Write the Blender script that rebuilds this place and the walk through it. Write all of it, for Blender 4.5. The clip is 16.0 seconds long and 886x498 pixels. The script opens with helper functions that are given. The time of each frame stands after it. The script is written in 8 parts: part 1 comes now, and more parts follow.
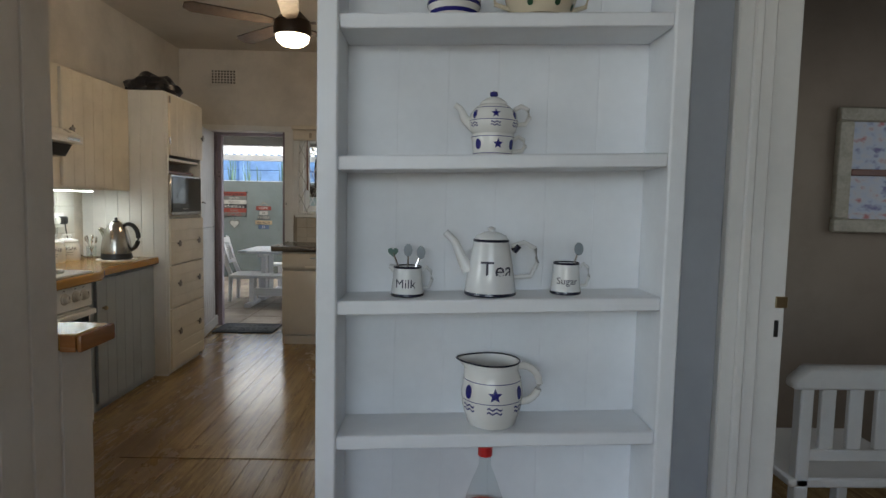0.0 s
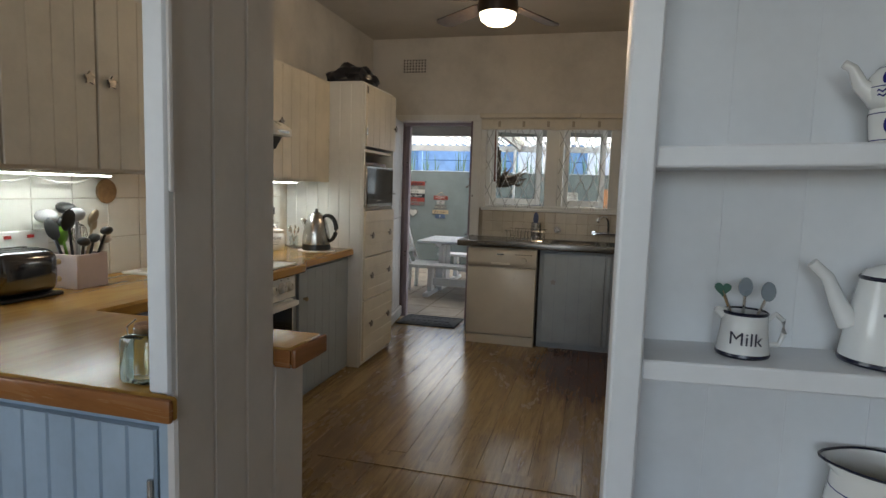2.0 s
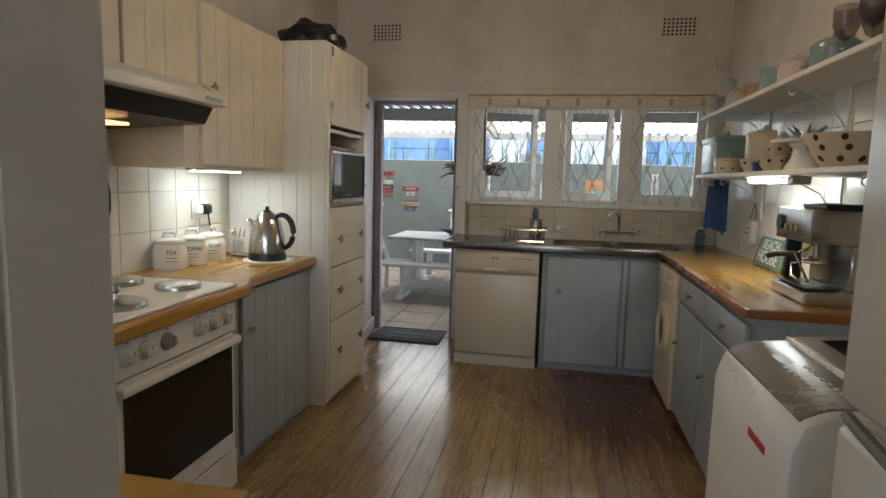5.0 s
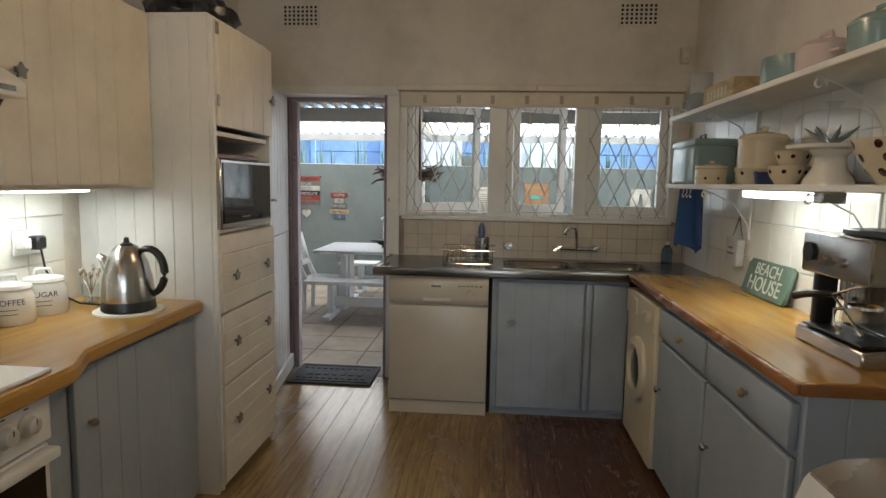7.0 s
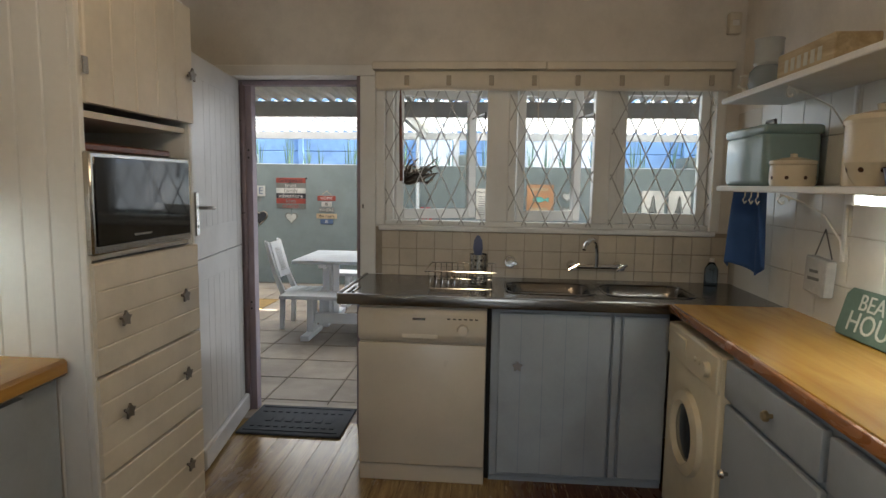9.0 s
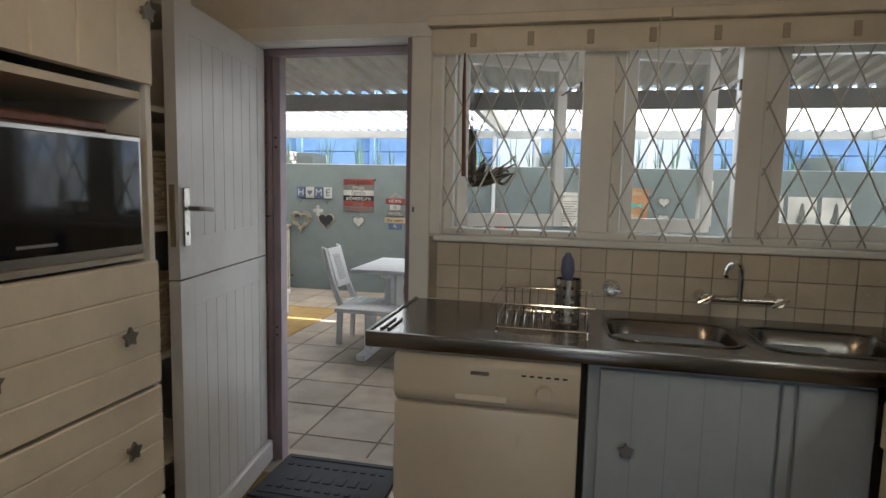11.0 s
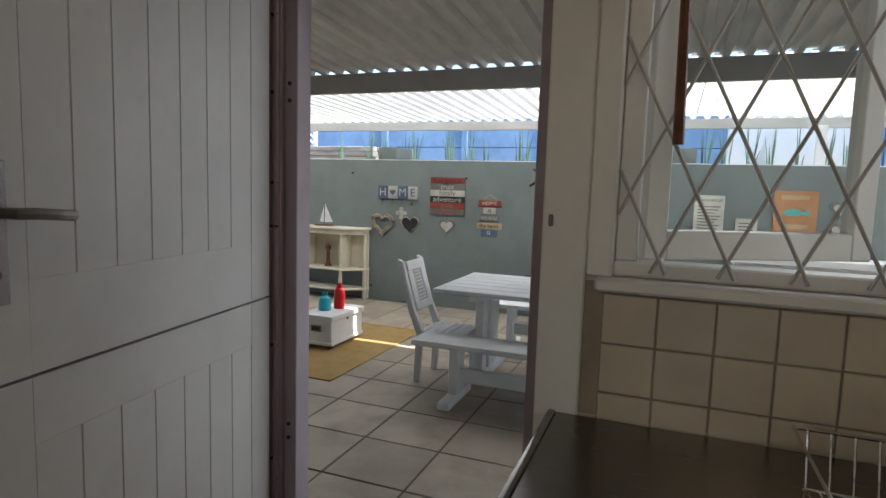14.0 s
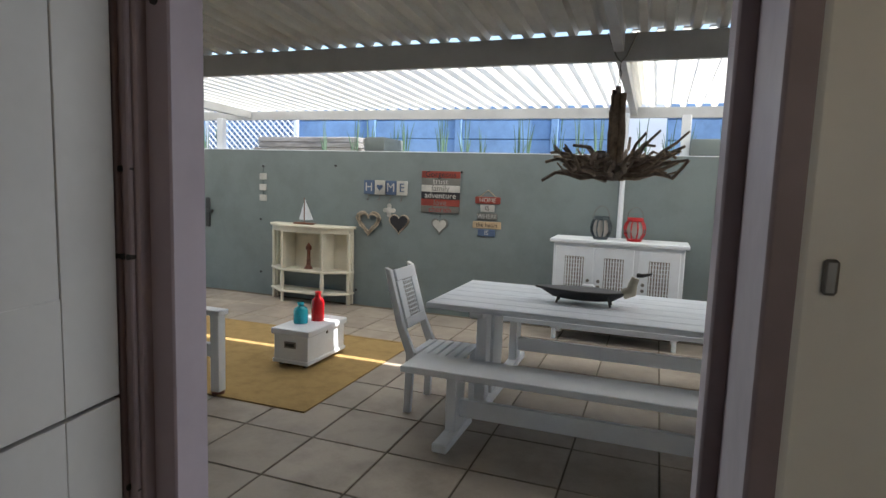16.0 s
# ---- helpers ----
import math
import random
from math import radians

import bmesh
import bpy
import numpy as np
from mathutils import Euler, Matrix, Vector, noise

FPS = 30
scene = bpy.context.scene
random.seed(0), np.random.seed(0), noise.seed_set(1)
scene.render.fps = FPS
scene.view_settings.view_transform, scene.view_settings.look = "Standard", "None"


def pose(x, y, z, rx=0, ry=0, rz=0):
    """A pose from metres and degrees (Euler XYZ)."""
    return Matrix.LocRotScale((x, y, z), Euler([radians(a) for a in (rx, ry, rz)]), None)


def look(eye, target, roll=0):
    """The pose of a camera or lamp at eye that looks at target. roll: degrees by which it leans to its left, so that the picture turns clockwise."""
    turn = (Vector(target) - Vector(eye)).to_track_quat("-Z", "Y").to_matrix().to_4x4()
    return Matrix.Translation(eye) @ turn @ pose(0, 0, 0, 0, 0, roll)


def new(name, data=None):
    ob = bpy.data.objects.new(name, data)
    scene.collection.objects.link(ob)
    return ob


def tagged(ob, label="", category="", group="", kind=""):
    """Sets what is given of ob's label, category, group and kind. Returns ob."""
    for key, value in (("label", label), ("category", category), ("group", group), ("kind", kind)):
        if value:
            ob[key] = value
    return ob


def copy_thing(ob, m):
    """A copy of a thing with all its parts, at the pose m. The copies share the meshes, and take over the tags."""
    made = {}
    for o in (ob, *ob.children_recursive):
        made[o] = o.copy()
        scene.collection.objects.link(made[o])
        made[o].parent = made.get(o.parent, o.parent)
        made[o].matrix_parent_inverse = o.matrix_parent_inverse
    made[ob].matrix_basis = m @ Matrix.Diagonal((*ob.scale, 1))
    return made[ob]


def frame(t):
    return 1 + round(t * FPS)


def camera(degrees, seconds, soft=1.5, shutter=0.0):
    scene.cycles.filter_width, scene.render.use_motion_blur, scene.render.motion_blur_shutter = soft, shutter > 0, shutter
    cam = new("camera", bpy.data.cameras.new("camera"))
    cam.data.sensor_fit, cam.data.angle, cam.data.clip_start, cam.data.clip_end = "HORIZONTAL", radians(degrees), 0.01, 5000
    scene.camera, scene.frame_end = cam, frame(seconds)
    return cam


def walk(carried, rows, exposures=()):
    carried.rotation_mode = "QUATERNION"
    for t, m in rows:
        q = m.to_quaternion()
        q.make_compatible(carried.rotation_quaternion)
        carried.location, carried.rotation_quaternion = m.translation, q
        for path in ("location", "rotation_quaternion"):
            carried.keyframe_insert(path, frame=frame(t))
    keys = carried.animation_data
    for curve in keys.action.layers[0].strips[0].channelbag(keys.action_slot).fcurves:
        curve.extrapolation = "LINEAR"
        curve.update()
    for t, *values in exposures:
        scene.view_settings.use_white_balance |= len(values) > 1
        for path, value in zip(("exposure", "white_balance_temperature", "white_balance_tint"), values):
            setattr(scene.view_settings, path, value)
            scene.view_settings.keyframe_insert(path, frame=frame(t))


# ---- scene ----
cam = camera(74.4, 16.0)
# t, x, y, z of the eye in metres; heading, tilt and roll in degrees
ROWS = [
    (0, 0.016, -0.066, 1.356, -1.34, -4.39, 1.24),
    (0.5, -0.051, 0.009, 1.365, 3.34, -4.79, 1.29),
    (1, -0.127, 0.080, 1.375, 7.79, -5.20, 1.54),
    (1.5, -0.209, 0.193, 1.377, 12.02, -5.54, 2.00),
    (2, -0.261, 0.299, 1.384, 14.65, -5.90, 1.84),
    (2.5, -0.334, 0.414, 1.375, 15.37, -6.20, 1.92),
    (3, -0.447, 0.562, 1.364, 15.21, -6.56, 2.00),
    (3.5, -0.497, 0.679, 1.364, 14.81, -7.13, 1.89),
    (6, -0.719, 1.493, 1.421, 7.20, -6.57, 1.29),
    (6.5, -0.744, 1.664, 1.444, 5.39, -6.69, 1.07),
    (7, -0.751, 1.892, 1.451, 4.58, -6.47, 1.07),
    (7.5, -0.734, 2.073, 1.450, 4.36, -6.48, 1.01),
    (8, -0.738, 2.273, 1.477, 3.93, -6.46, 0.98),
    (10.5, -0.773, 3.368, 1.418, 9.43, -6.00, 0.99),
    (11, -0.803, 3.570, 1.420, 12.26, -6.00, 1.27),
    (11.5, -0.856, 3.801, 1.425, 15.01, -6.07, 1.49),
    (12, -0.912, 4.023, 1.417, 17.64, -6.13, 1.61),
    (12.5, -0.998, 4.236, 1.394, 19.47, -6.10, 1.90),
    (13, -1.113, 4.468, 1.391, 20.40, -6.12, 1.84),
    (13.5, -1.198, 4.669, 1.383, 20.78, -6.11, 1.97),
    (14, -1.261, 4.886, 1.380, 21.07, -5.98, 1.81),
    (14.5, -1.335, 5.046, 1.389, 21.13, -6.16, 1.89),
    (15, -1.442, 5.263, 1.382, 20.97, -6.16, 2.01),
    (15.5, -1.506, 5.422, 1.388, 20.77, -6.28, 1.83),
    (16, -1.593, 5.611, 1.375, 19.96, -6.42, 1.96),
]


def row_pose(x, y, z, heading, tilt, roll):
    h, p = radians(heading), radians(tilt)
    ahead = Vector((-math.sin(h) * math.cos(p), math.cos(h) * math.cos(p), math.sin(p)))
    eye = Vector((x, y, z))
    return look(eye, eye + ahead, roll)


EXPOSURES = [(0.0, 1.68), (2.0, 1.68), (3.5, 1.88), (6.0, 2.04), (8.0, 2.02), (10.5, 1.88), (12.5, 1.66), (14.0, 1.42), (16.0, 1.28)]
walk(cam, [(t, row_pose(*r)) for t, *r in ROWS], EXPOSURES)

# world, sun, sky
SUN_DIR = Vector((0.62, -0.10, 1.0)).normalized()
world = bpy.data.worlds.new("sky")
scene.world = world
world.use_nodes = True
wn = world.node_tree
sky = wn.nodes.new("ShaderNodeTexSky")
sky.sky_type = "NISHITA"
sky.sun_disc = False
sky.sun_elevation = math.asin(SUN_DIR.z)
sky.sun_rotation = math.atan2(SUN_DIR.x, SUN_DIR.y)
wn.links.new(sky.outputs[0], wn.nodes["Background"].inputs[0])
wn.nodes["Background"].inputs[1].default_value = 0.15


def lamp(name, kind, m, energy, colour, size=0.1, size_y=None):
    data = bpy.data.lights.new(name, kind)
    data.energy, data.color = energy, colour
    if kind == "AREA":
        data.size = size
        if size_y:
            data.shape, data.size_y = "RECTANGLE", size_y
    elif kind == "SUN":
        data.angle = radians(size)
    else:
        data.shadow_soft_size = size
    ob = new(name, data)
    ob.matrix_basis = m
    return ob


lamp("sun", "SUN", look(SUN_DIR * 30, (0, 0, 0)), 5.0, (1.0, 0.95, 0.87), 0.5)
WINDOW_COOL = (0.86, 0.93, 1.0)
# daylight through the windows of the room where the walk begins
lamp("daylight_back_window", "AREA", look((-0.6, -2.98, 1.8), (-0.6, 0, 1.3)), 8.5, WINDOW_COOL, 2.2, 1.3)
lamp("daylight_side_window", "AREA", look((-4.06, -0.6, 1.8), (0, -0.2, 1.6)), 8.0, WINDOW_COOL, 1.8, 1.3)
# daylight through the kitchen's own window and open door
lamp("daylight_kitchen_window", "AREA", look((-0.45, 6.27, 1.62), (-0.45, 3, 1.0)), 1.4, WINDOW_COOL, 1.7, 0.72)
lamp("daylight_door", "AREA", look((-1.87, 6.42, 1.1), (-1.9, 3, 0.5)), 0.75, WINDOW_COOL, 0.55, 1.7)
# unseen fill lamp added to brighten the side room, before a windowless wall
lamp("side_room_fill", "AREA", look((3.1, 2.2, 1.6), (0.7, 2.2, 1.2)), 1.2, WINDOW_COOL, 1.0, 1.0)
# the lamps in the kitchen
lamp("fan_bulb", "POINT", pose(-0.89, 3.8, 2.29), 4.6, (1.0, 0.74, 0.46), 0.13)
lamp("tube_light", "AREA", look((0.40, 4.32, 1.405), (0.40, 4.32, 0)), 0.62, (0.93, 1.0, 0.95), 0.05, 0.6)
lamp("cabinet_light", "AREA", look((-2.40, 3.95, 1.385), (-2.40, 3.95, 0)), 0.40, (0.90, 1.0, 0.98), 0.05, 0.40)
lamp("cabinet_light_b", "AREA", look((-2.40, 2.15, 1.385), (-2.40, 2.15, 0)), 0.46, (0.90, 1.0, 0.98), 0.05, 0.7)
lamp("hood_light", "AREA", look((-2.30, 3.0, 1.555), (-2.30, 3.0, 0)), 0.3, (1.0, 0.62, 0.28), 0.06, 0.12)


# ---- materials ----
def nodes_of(name):
    m = bpy.data.materials.new(name)
    m.use_nodes = True
    t = m.node_tree
    return m, t, t.nodes["Principled BSDF"]


def coords(t, scale, world_space=True):
    mp = t.nodes.new("ShaderNodeMapping")
    mp.inputs["Scale"].default_value = scale
    if world_space:
        t.links.new(t.nodes.new("ShaderNodeNewGeometry").outputs["Position"], mp.inputs["Vector"])
    else:
        t.links.new(t.nodes.new("ShaderNodeTexCoord").outputs["Object"], mp.inputs["Vector"])
    return mp.outputs[0]


def noise_tex(t, vec, scale, detail=4, rough=0.6, distort=0.0):
    n = t.nodes.new("ShaderNodeTexNoise")
    n.inputs["Scale"].default_value = scale
    n.inputs["Detail"].default_value = detail
    n.inputs["Roughness"].default_value = rough
    n.inputs["Distortion"].default_value = distort
    t.links.new(vec, n.inputs["Vector"])
    return n.outputs["Fac"]


def ramp(t, fac, stops):
    r = t.nodes.new("ShaderNodeValToRGB")
    el = r.color_ramp.elements
    while len(el) < len(stops):
        el.new(0.5)
    for e, (p, c) in zip(el, stops):
        e.position, e.color = p, (*c, 1) if len(c) == 3 else c
    t.links.new(fac, r.inputs[0])
    return r.outputs[0]


def mix(t, fac, a, b, mode="MIX"):
    n = t.nodes.new("ShaderNodeMix")
    n.data_type, n.blend_type = "RGBA", mode
    for sock, v in ((n.inputs["Factor"], fac), (n.inputs["A"], a), (n.inputs["B"], b)):
        if isinstance(v, bpy.types.NodeSocket):
            t.links.new(v, sock)
        elif isinstance(v, (int, float)):
            sock.default_value = v
        else:
            sock.default_value = (*v, 1)
    return n.outputs["Result"]


def bump(t, p, height, strength, dist=0.002):
    b = t.nodes.new("ShaderNodeBump")
    b.inputs["Strength"].default_value = strength
    b.inputs["Distance"].default_value = dist
    t.links.new(height, b.inputs["Height"])
    t.links.new(b.outputs[0], p.inputs["Normal"])


def vary(t, colour, amount):
    """Lightness that differs from object to object."""
    info = t.nodes.new("ShaderNodeObjectInfo")
    return mix(t, info.outputs["Random"], [c * (1 - amount) for c in colour], [min(1, c * (1 + amount)) for c in colour])


def paint(name, colour, rough=0.5, dirt=0.12, bumpy=0.25, scale=1.0, per_piece=0.0, metal=0.0, dirt_colour=None):
    m, t, p = nodes_of(name)
    v = coords(t, (scale, scale, scale))
    big = noise_tex(t, v, 2.3, 5, 0.65)
    fine = noise_tex(t, v, 60, 4, 0.6)
    base = vary(t, colour, per_piece) if per_piece else colour
    dark = dirt_colour or [c * (1 - dirt * 2.2) for c in colour]
    c1 = mix(t, ramp(t, big, [(0.42, (0, 0, 0)), (0.75, (1, 1, 1))]), base, dark)
    lo, hi = 1 - dirt * 0.22, 1 + dirt * 0.12
    c2 = mix(t, 1.0, c1, ramp(t, fine, [(0.3, (lo, lo, lo)), (0.7, (hi, hi, hi))]), "MULTIPLY")
    t.links.new(c2, p.inputs["Base Color"])
    t.links.new(ramp(t, big, [(0.3, (rough - 0.03,) * 3), (0.75, (rough + 0.08,) * 3)]), p.inputs["Roughness"])
    p.inputs["Metallic"].default_value = metal
    if bumpy > 0.1:
        bump(t, p, fine, bumpy * 0.6, 0.001)
    return m


def wood(name, dark, light, rough=0.35, along=(14, 1.0, 14), per_piece=0.25, worn=None, bump_amount=0.25, flat_gloss=False):
    m, t, p = nodes_of(name)
    v = coords(t, along)
    info = t.nodes.new("ShaderNodeObjectInfo")
    add = t.nodes.new("ShaderNodeVectorMath")
    comb = t.nodes.new("ShaderNodeCombineXYZ")
    mul = t.nodes.new("ShaderNodeMath")
    mul.operation = "MULTIPLY"
    mul.inputs[1].default_value = 37.0
    t.links.new(info.outputs["Random"], mul.inputs[0])
    for i in range(3):
        t.links.new(mul.outputs[0], comb.inputs[i])
    t.links.new(v, add.inputs[0])
    t.links.new(comb.outputs[0], add.inputs[1])
    grain = noise_tex(t, add.outputs[0], 1.6, 8, 0.65, 1.2)
    fine = noise_tex(t, add.outputs[0], 9, 5, 0.7, 0.3)
    c = ramp(t, grain, [(0.3, dark), (0.62, light)])
    c = mix(t, 0.15 if flat_gloss else 0.5, c, ramp(t, fine, [(0.3, (0.6, 0.6, 0.6)), (0.65, (1.05, 1.05, 1.05))]), "MULTIPLY")
    if per_piece:
        tone = t.nodes.new("ShaderNodeMapRange")
        tone.inputs["To Min"].default_value, tone.inputs["To Max"].default_value = 1 - per_piece, 1 + per_piece * 0.5
        t.links.new(info.outputs["Random"], tone.inputs["Value"])
        hue = t.nodes.new("ShaderNodeHueSaturation")
        t.links.new(tone.outputs[0], hue.inputs["Value"])
        t.links.new(c, hue.inputs["Color"])
        c = hue.outputs[0]
    rgh = ramp(t, fine, [(0.3, (rough + 0.12,) * 3), (0.7, (rough - 0.05,) * 3)])
    if flat_gloss:
        rgh = ramp(t, grain, [(0.3, (rough,) * 3), (0.7, (rough + 0.05,) * 3)])
    if worn:
        w = noise_tex(t, coords(t, (1.4, 0.5, 1)), 1.1, 6, 0.72, 0.5)
        k = ramp(t, w, [(0.50, (0, 0, 0)), (0.60, (1, 1, 1))])
        c = mix(t, k, c, mix(t, 0.5, c, worn))
        # the old dark stain before the sink, with a ragged outline
        far = t.nodes.new("ShaderNodeVectorMath")
        far.operation = "DISTANCE"
        far.inputs[1].default_value = (-0.18, 4.95 * 0.62, 0)
        t.links.new(coords(t, (1, 0.62, 0)), far.inputs[0])
        rag = noise_tex(t, coords(t, (22, 1.6, 1)), 1.0, 6, 0.75, 0.4)
        sub = t.nodes.new("ShaderNodeMath")
        sub.operation = "MULTIPLY_ADD"
        t.links.new(rag, sub.inputs[0])
        sub.inputs[1].default_value = -0.75
        t.links.new(far.outputs["Value"], sub.inputs[2])
        st = ramp(t, sub.outputs[0], [(0.0, (1, 1, 1)), (0.26, (0, 0, 0))])
        c = mix(t, st, c, (0.085, 0.032, 0.018))
        # bare, flaking streaks along the boards
        fl = noise_tex(t, coords(t, (38, 2.6, 1)), 1.3, 8, 0.85, 0.6)
        c = mix(t, ramp(t, fl, [(0.545, (0, 0, 0)), (0.60, (0.85, 0.85, 0.85))]), c, (0.13, 0.066, 0.03))
        c = mix(t, ramp(t, fl, [(0.36, (0.7, 0.7, 0.7)), (0.43, (0, 0, 0))]), c, (0.58, 0.42, 0.22))
        rgh = mix(t, k, rgh, (rough + 0.2,) * 3)
    t.links.new(c, p.inputs["Base Color"])
    t.links.new(rgh, p.inputs["Roughness"])
    bump(t, p, fine, bump_amount, 0.0012)
    return m


def metal(name, colour, rough=0.25, brushed=(3, 90, 90)):
    m, t, p = nodes_of(name)
    n = noise_tex(t, coords(t, brushed), 4, 4, 0.6)
    t.links.new(ramp(t, n, [(0.3, [c * 0.93 for c in colour]), (0.7, colour)]), p.inputs["Base Color"])
    t.links.new(ramp(t, n, [(0.3, (rough + 0.04,) * 3), (0.7, (rough - 0.03,) * 3)]), p.inputs["Roughness"])
    p.inputs["Metallic"].default_value = 1.0
    return m


def glass(name, colour=(1, 1, 1), rough=0.0, clear=True):
    m, t, p = nodes_of(name)
    p.inputs["Base Color"].default_value = (*colour, 1)
    p.inputs["Roughness"].default_value = rough
    p.inputs["Transmission Weight"].default_value = 1.0
    p.inputs["IOR"].default_value = 1.45
    return m


def pane_glass(name, mirror=0.006):
    """Thin flat glass: mostly clear, with a mirror's share by angle."""
    m, t, p = nodes_of(name)
    out = t.nodes["Material Output"]
    tr, gl, fr, mx = (t.nodes.new(k) for k in ("ShaderNodeBsdfTransparent", "ShaderNodeBsdfGlossy", "ShaderNodeLayerWeight", "ShaderNodeMixShader"))
    pw_, sc_ = t.nodes.new("ShaderNodeMath"), t.nodes.new("ShaderNodeMath")
    pw_.operation, sc_.operation = "POWER", "MULTIPLY_ADD"
    pw_.inputs[1].default_value = 4.0
    sc_.inputs[1].default_value, sc_.inputs[2].default_value = 0.45, mirror
    tr.inputs[0].default_value = (0.93, 0.95, 0.95, 1)
    gl.inputs["Roughness"].default_value = 0.02
    fr.inputs["Blend"].default_value = 0.5
    t.links.new(fr.outputs["Facing"], pw_.inputs[0])
    t.links.new(pw_.outputs[0], sc_.inputs[0])
    t.links.new(sc_.outputs[0], mx.inputs[0])
    t.links.new(tr.outputs[0], mx.inputs[1])
    t.links.new(gl.outputs[0], mx.inputs[2])
    t.links.new(mx.outputs[0], out.inputs[0])
    return m


def glow(name, colour, strength):
    m, t, p = nodes_of(name)
    p.inputs["Base Color"].default_value = (*colour, 1)
    p.inputs["Emission Color"].default_value = (*colour, 1)
    p.inputs["Emission Strength"].default_value = strength
    return m


POSTPAINT = paint("post_paint", (0.66, 0.625, 0.59), 0.45, 0.08, 0.25)
WALL = paint("plaster_warm_white", (0.71, 0.67, 0.615), 0.75, 0.10, 0.5)
WALL_BROWN = paint("plaster_taupe", (0.33, 0.265, 0.205), 0.8, 0.08, 0.4)
# grey-blue plaster with the shadow beside the bookcase put into its colour
WALL_SHADED = paint("plaster_grey_blue_shaded", (0.36, 0.38, 0.41), 0.7, 0.08, 0.4)
CEIL = paint("ceiling_paint", (0.58, 0.54, 0.48), 0.8, 0.06, 0.3)
WHITE = paint("white_paint", (0.76, 0.75, 0.72), 0.42, 0.07, 0.25)
CREAM = paint("cream_paint", (0.70, 0.64, 0.54), 0.45, 0.10, 0.25)
BOOKWHITE = paint("bookcase_white", (0.80, 0.82, 0.84), 0.4, 0.06, 0.25)
DOORPAINT = paint("door_paint", (0.55, 0.545, 0.54), 0.36, 0.08, 0.2)
BLUEGREY = paint("blue_grey_paint", (0.34, 0.38, 0.42), 0.45, 0.10, 0.3)
SKYBLUE = paint("pale_blue_paint", (0.36, 0.46, 0.56), 0.45, 0.12, 0.3)
APPLIANCE = paint("appliance_white", (0.76, 0.74, 0.70), 0.28, 0.05, 0.05)
DISHWASHER = paint("dishwasher_cream", (0.56, 0.50, 0.41), 0.3, 0.06, 0.05)
APPLIANCE_CREAM = paint("appliance_cream", (0.72, 0.64, 0.47), 0.3, 0.08, 0.05)
FRIDGE_WHITE = paint("fridge_white", (0.75, 0.75, 0.73), 0.18, 0.04, 0.03)
TILE_WHITE = paint("glazed_tile", (0.72, 0.70, 0.64), 0.16, 0.06, 0.06, per_piece=0.05)
TILE_BEIGE = paint("old_beige_tile", (0.57, 0.50, 0.40), 0.2, 0.12, 0.06, per_piece=0.07)
GROUT_DARK = paint("stained_grout", (0.38, 0.32, 0.25), 0.85, 0.25, 0.4)
GROUT = paint("grout", (0.60, 0.555, 0.475), 0.85, 0.2, 0.4)
LILAC = paint("lilac_jamb_paint", (0.34, 0.285, 0.335), 0.5, 0.10, 0.3)
# dark lilac of the strips; also carries the shade on the right outer stile
LILAC_DARK = paint("lilac_strip_and_shade", (0.27, 0.21, 0.235), 0.5, 0.18, 0.3)
BLACK = paint("black_plastic", (0.012, 0.012, 0.013), 0.35, 0.1, 0.1)
# near-black colour in place of the shade inside gaps, holes and joints
GAPSHADE = paint("recess_shade", (0.02, 0.018, 0.016), 0.9, 0.1, 0.1)
RUBBER = paint("rubber_mat", (0.045, 0.055, 0.07), 0.75, 0.2, 0.8)
OVENGLASS = paint("oven_glass", (0.008, 0.007, 0.006), 0.08, 0.05, 0.02)
MWGLASS = paint("microwave_glass", (0.006, 0.006, 0.007), 0.05, 0.02, 0.01)
STEEL = metal("brushed_steel", (0.46, 0.44, 0.41), 0.24)
SINKSTEEL = metal("sink_steel", (0.215, 0.20, 0.185), 0.24, (3, 30, 30))
CHROME = metal("chrome", (0.75, 0.74, 0.72), 0.10, (5, 5, 5))
PEWTER = metal("pewter", (0.26, 0.24, 0.22), 0.38, (20, 20, 20))
BRASS = metal("aged_brass", (0.45, 0.36, 0.22), 0.35, (20, 20, 20))
IRON = metal("dark_wire", (0.20, 0.19, 0.18), 0.4, (20, 20, 20))
FLOORWOOD = wood("floorboard_pine", (0.200, 0.120, 0.044), (0.365, 0.245, 0.100), 0.13, (11, 0.6, 11), 0.10, worn=(0.10, 0.05, 0.025))
COUNTER = wood("varnished_counter", (0.36, 0.175, 0.036), (0.46, 0.255, 0.056), 0.16, (7, 0.8, 7), 0.0, bump_amount=0.0, flat_gloss=True)
# darker, redder copy of the counter varnish: the edges' shade put into colour
COUNTER_SHADE = wood("varnished_counter_shaded", (0.24, 0.09, 0.028), (0.33, 0.135, 0.042), 0.24, (2.0, 2.0, 9), 0.0, bump_amount=0.0, flat_gloss=True)
DARKWOOD = wood("dark_red_wood", (0.10, 0.03, 0.015), (0.20, 0.07, 0.035), 0.4, (1, 9, 9), 0.0)
PATIOTILE = paint("patio_slab", (0.345, 0.295, 0.245), 0.5, 0.18, 0.6, per_piece=0.13)
PATIOJOINT = paint("patio_joint", (0.12, 0.095, 0.07), 0.9, 0.2, 0.6)
PATIOWALL = paint("patio_wall_green", (0.175, 0.210, 0.214), 0.7, 0.08, 0.5)
ROOFSHEET = paint("roof_sheet_paint", (0.66, 0.65, 0.60), 0.38, 0.10, 0.1)
BEAMPAINT = paint("beam_paint", (0.50, 0.51, 0.52), 0.5, 0.08, 0.2)
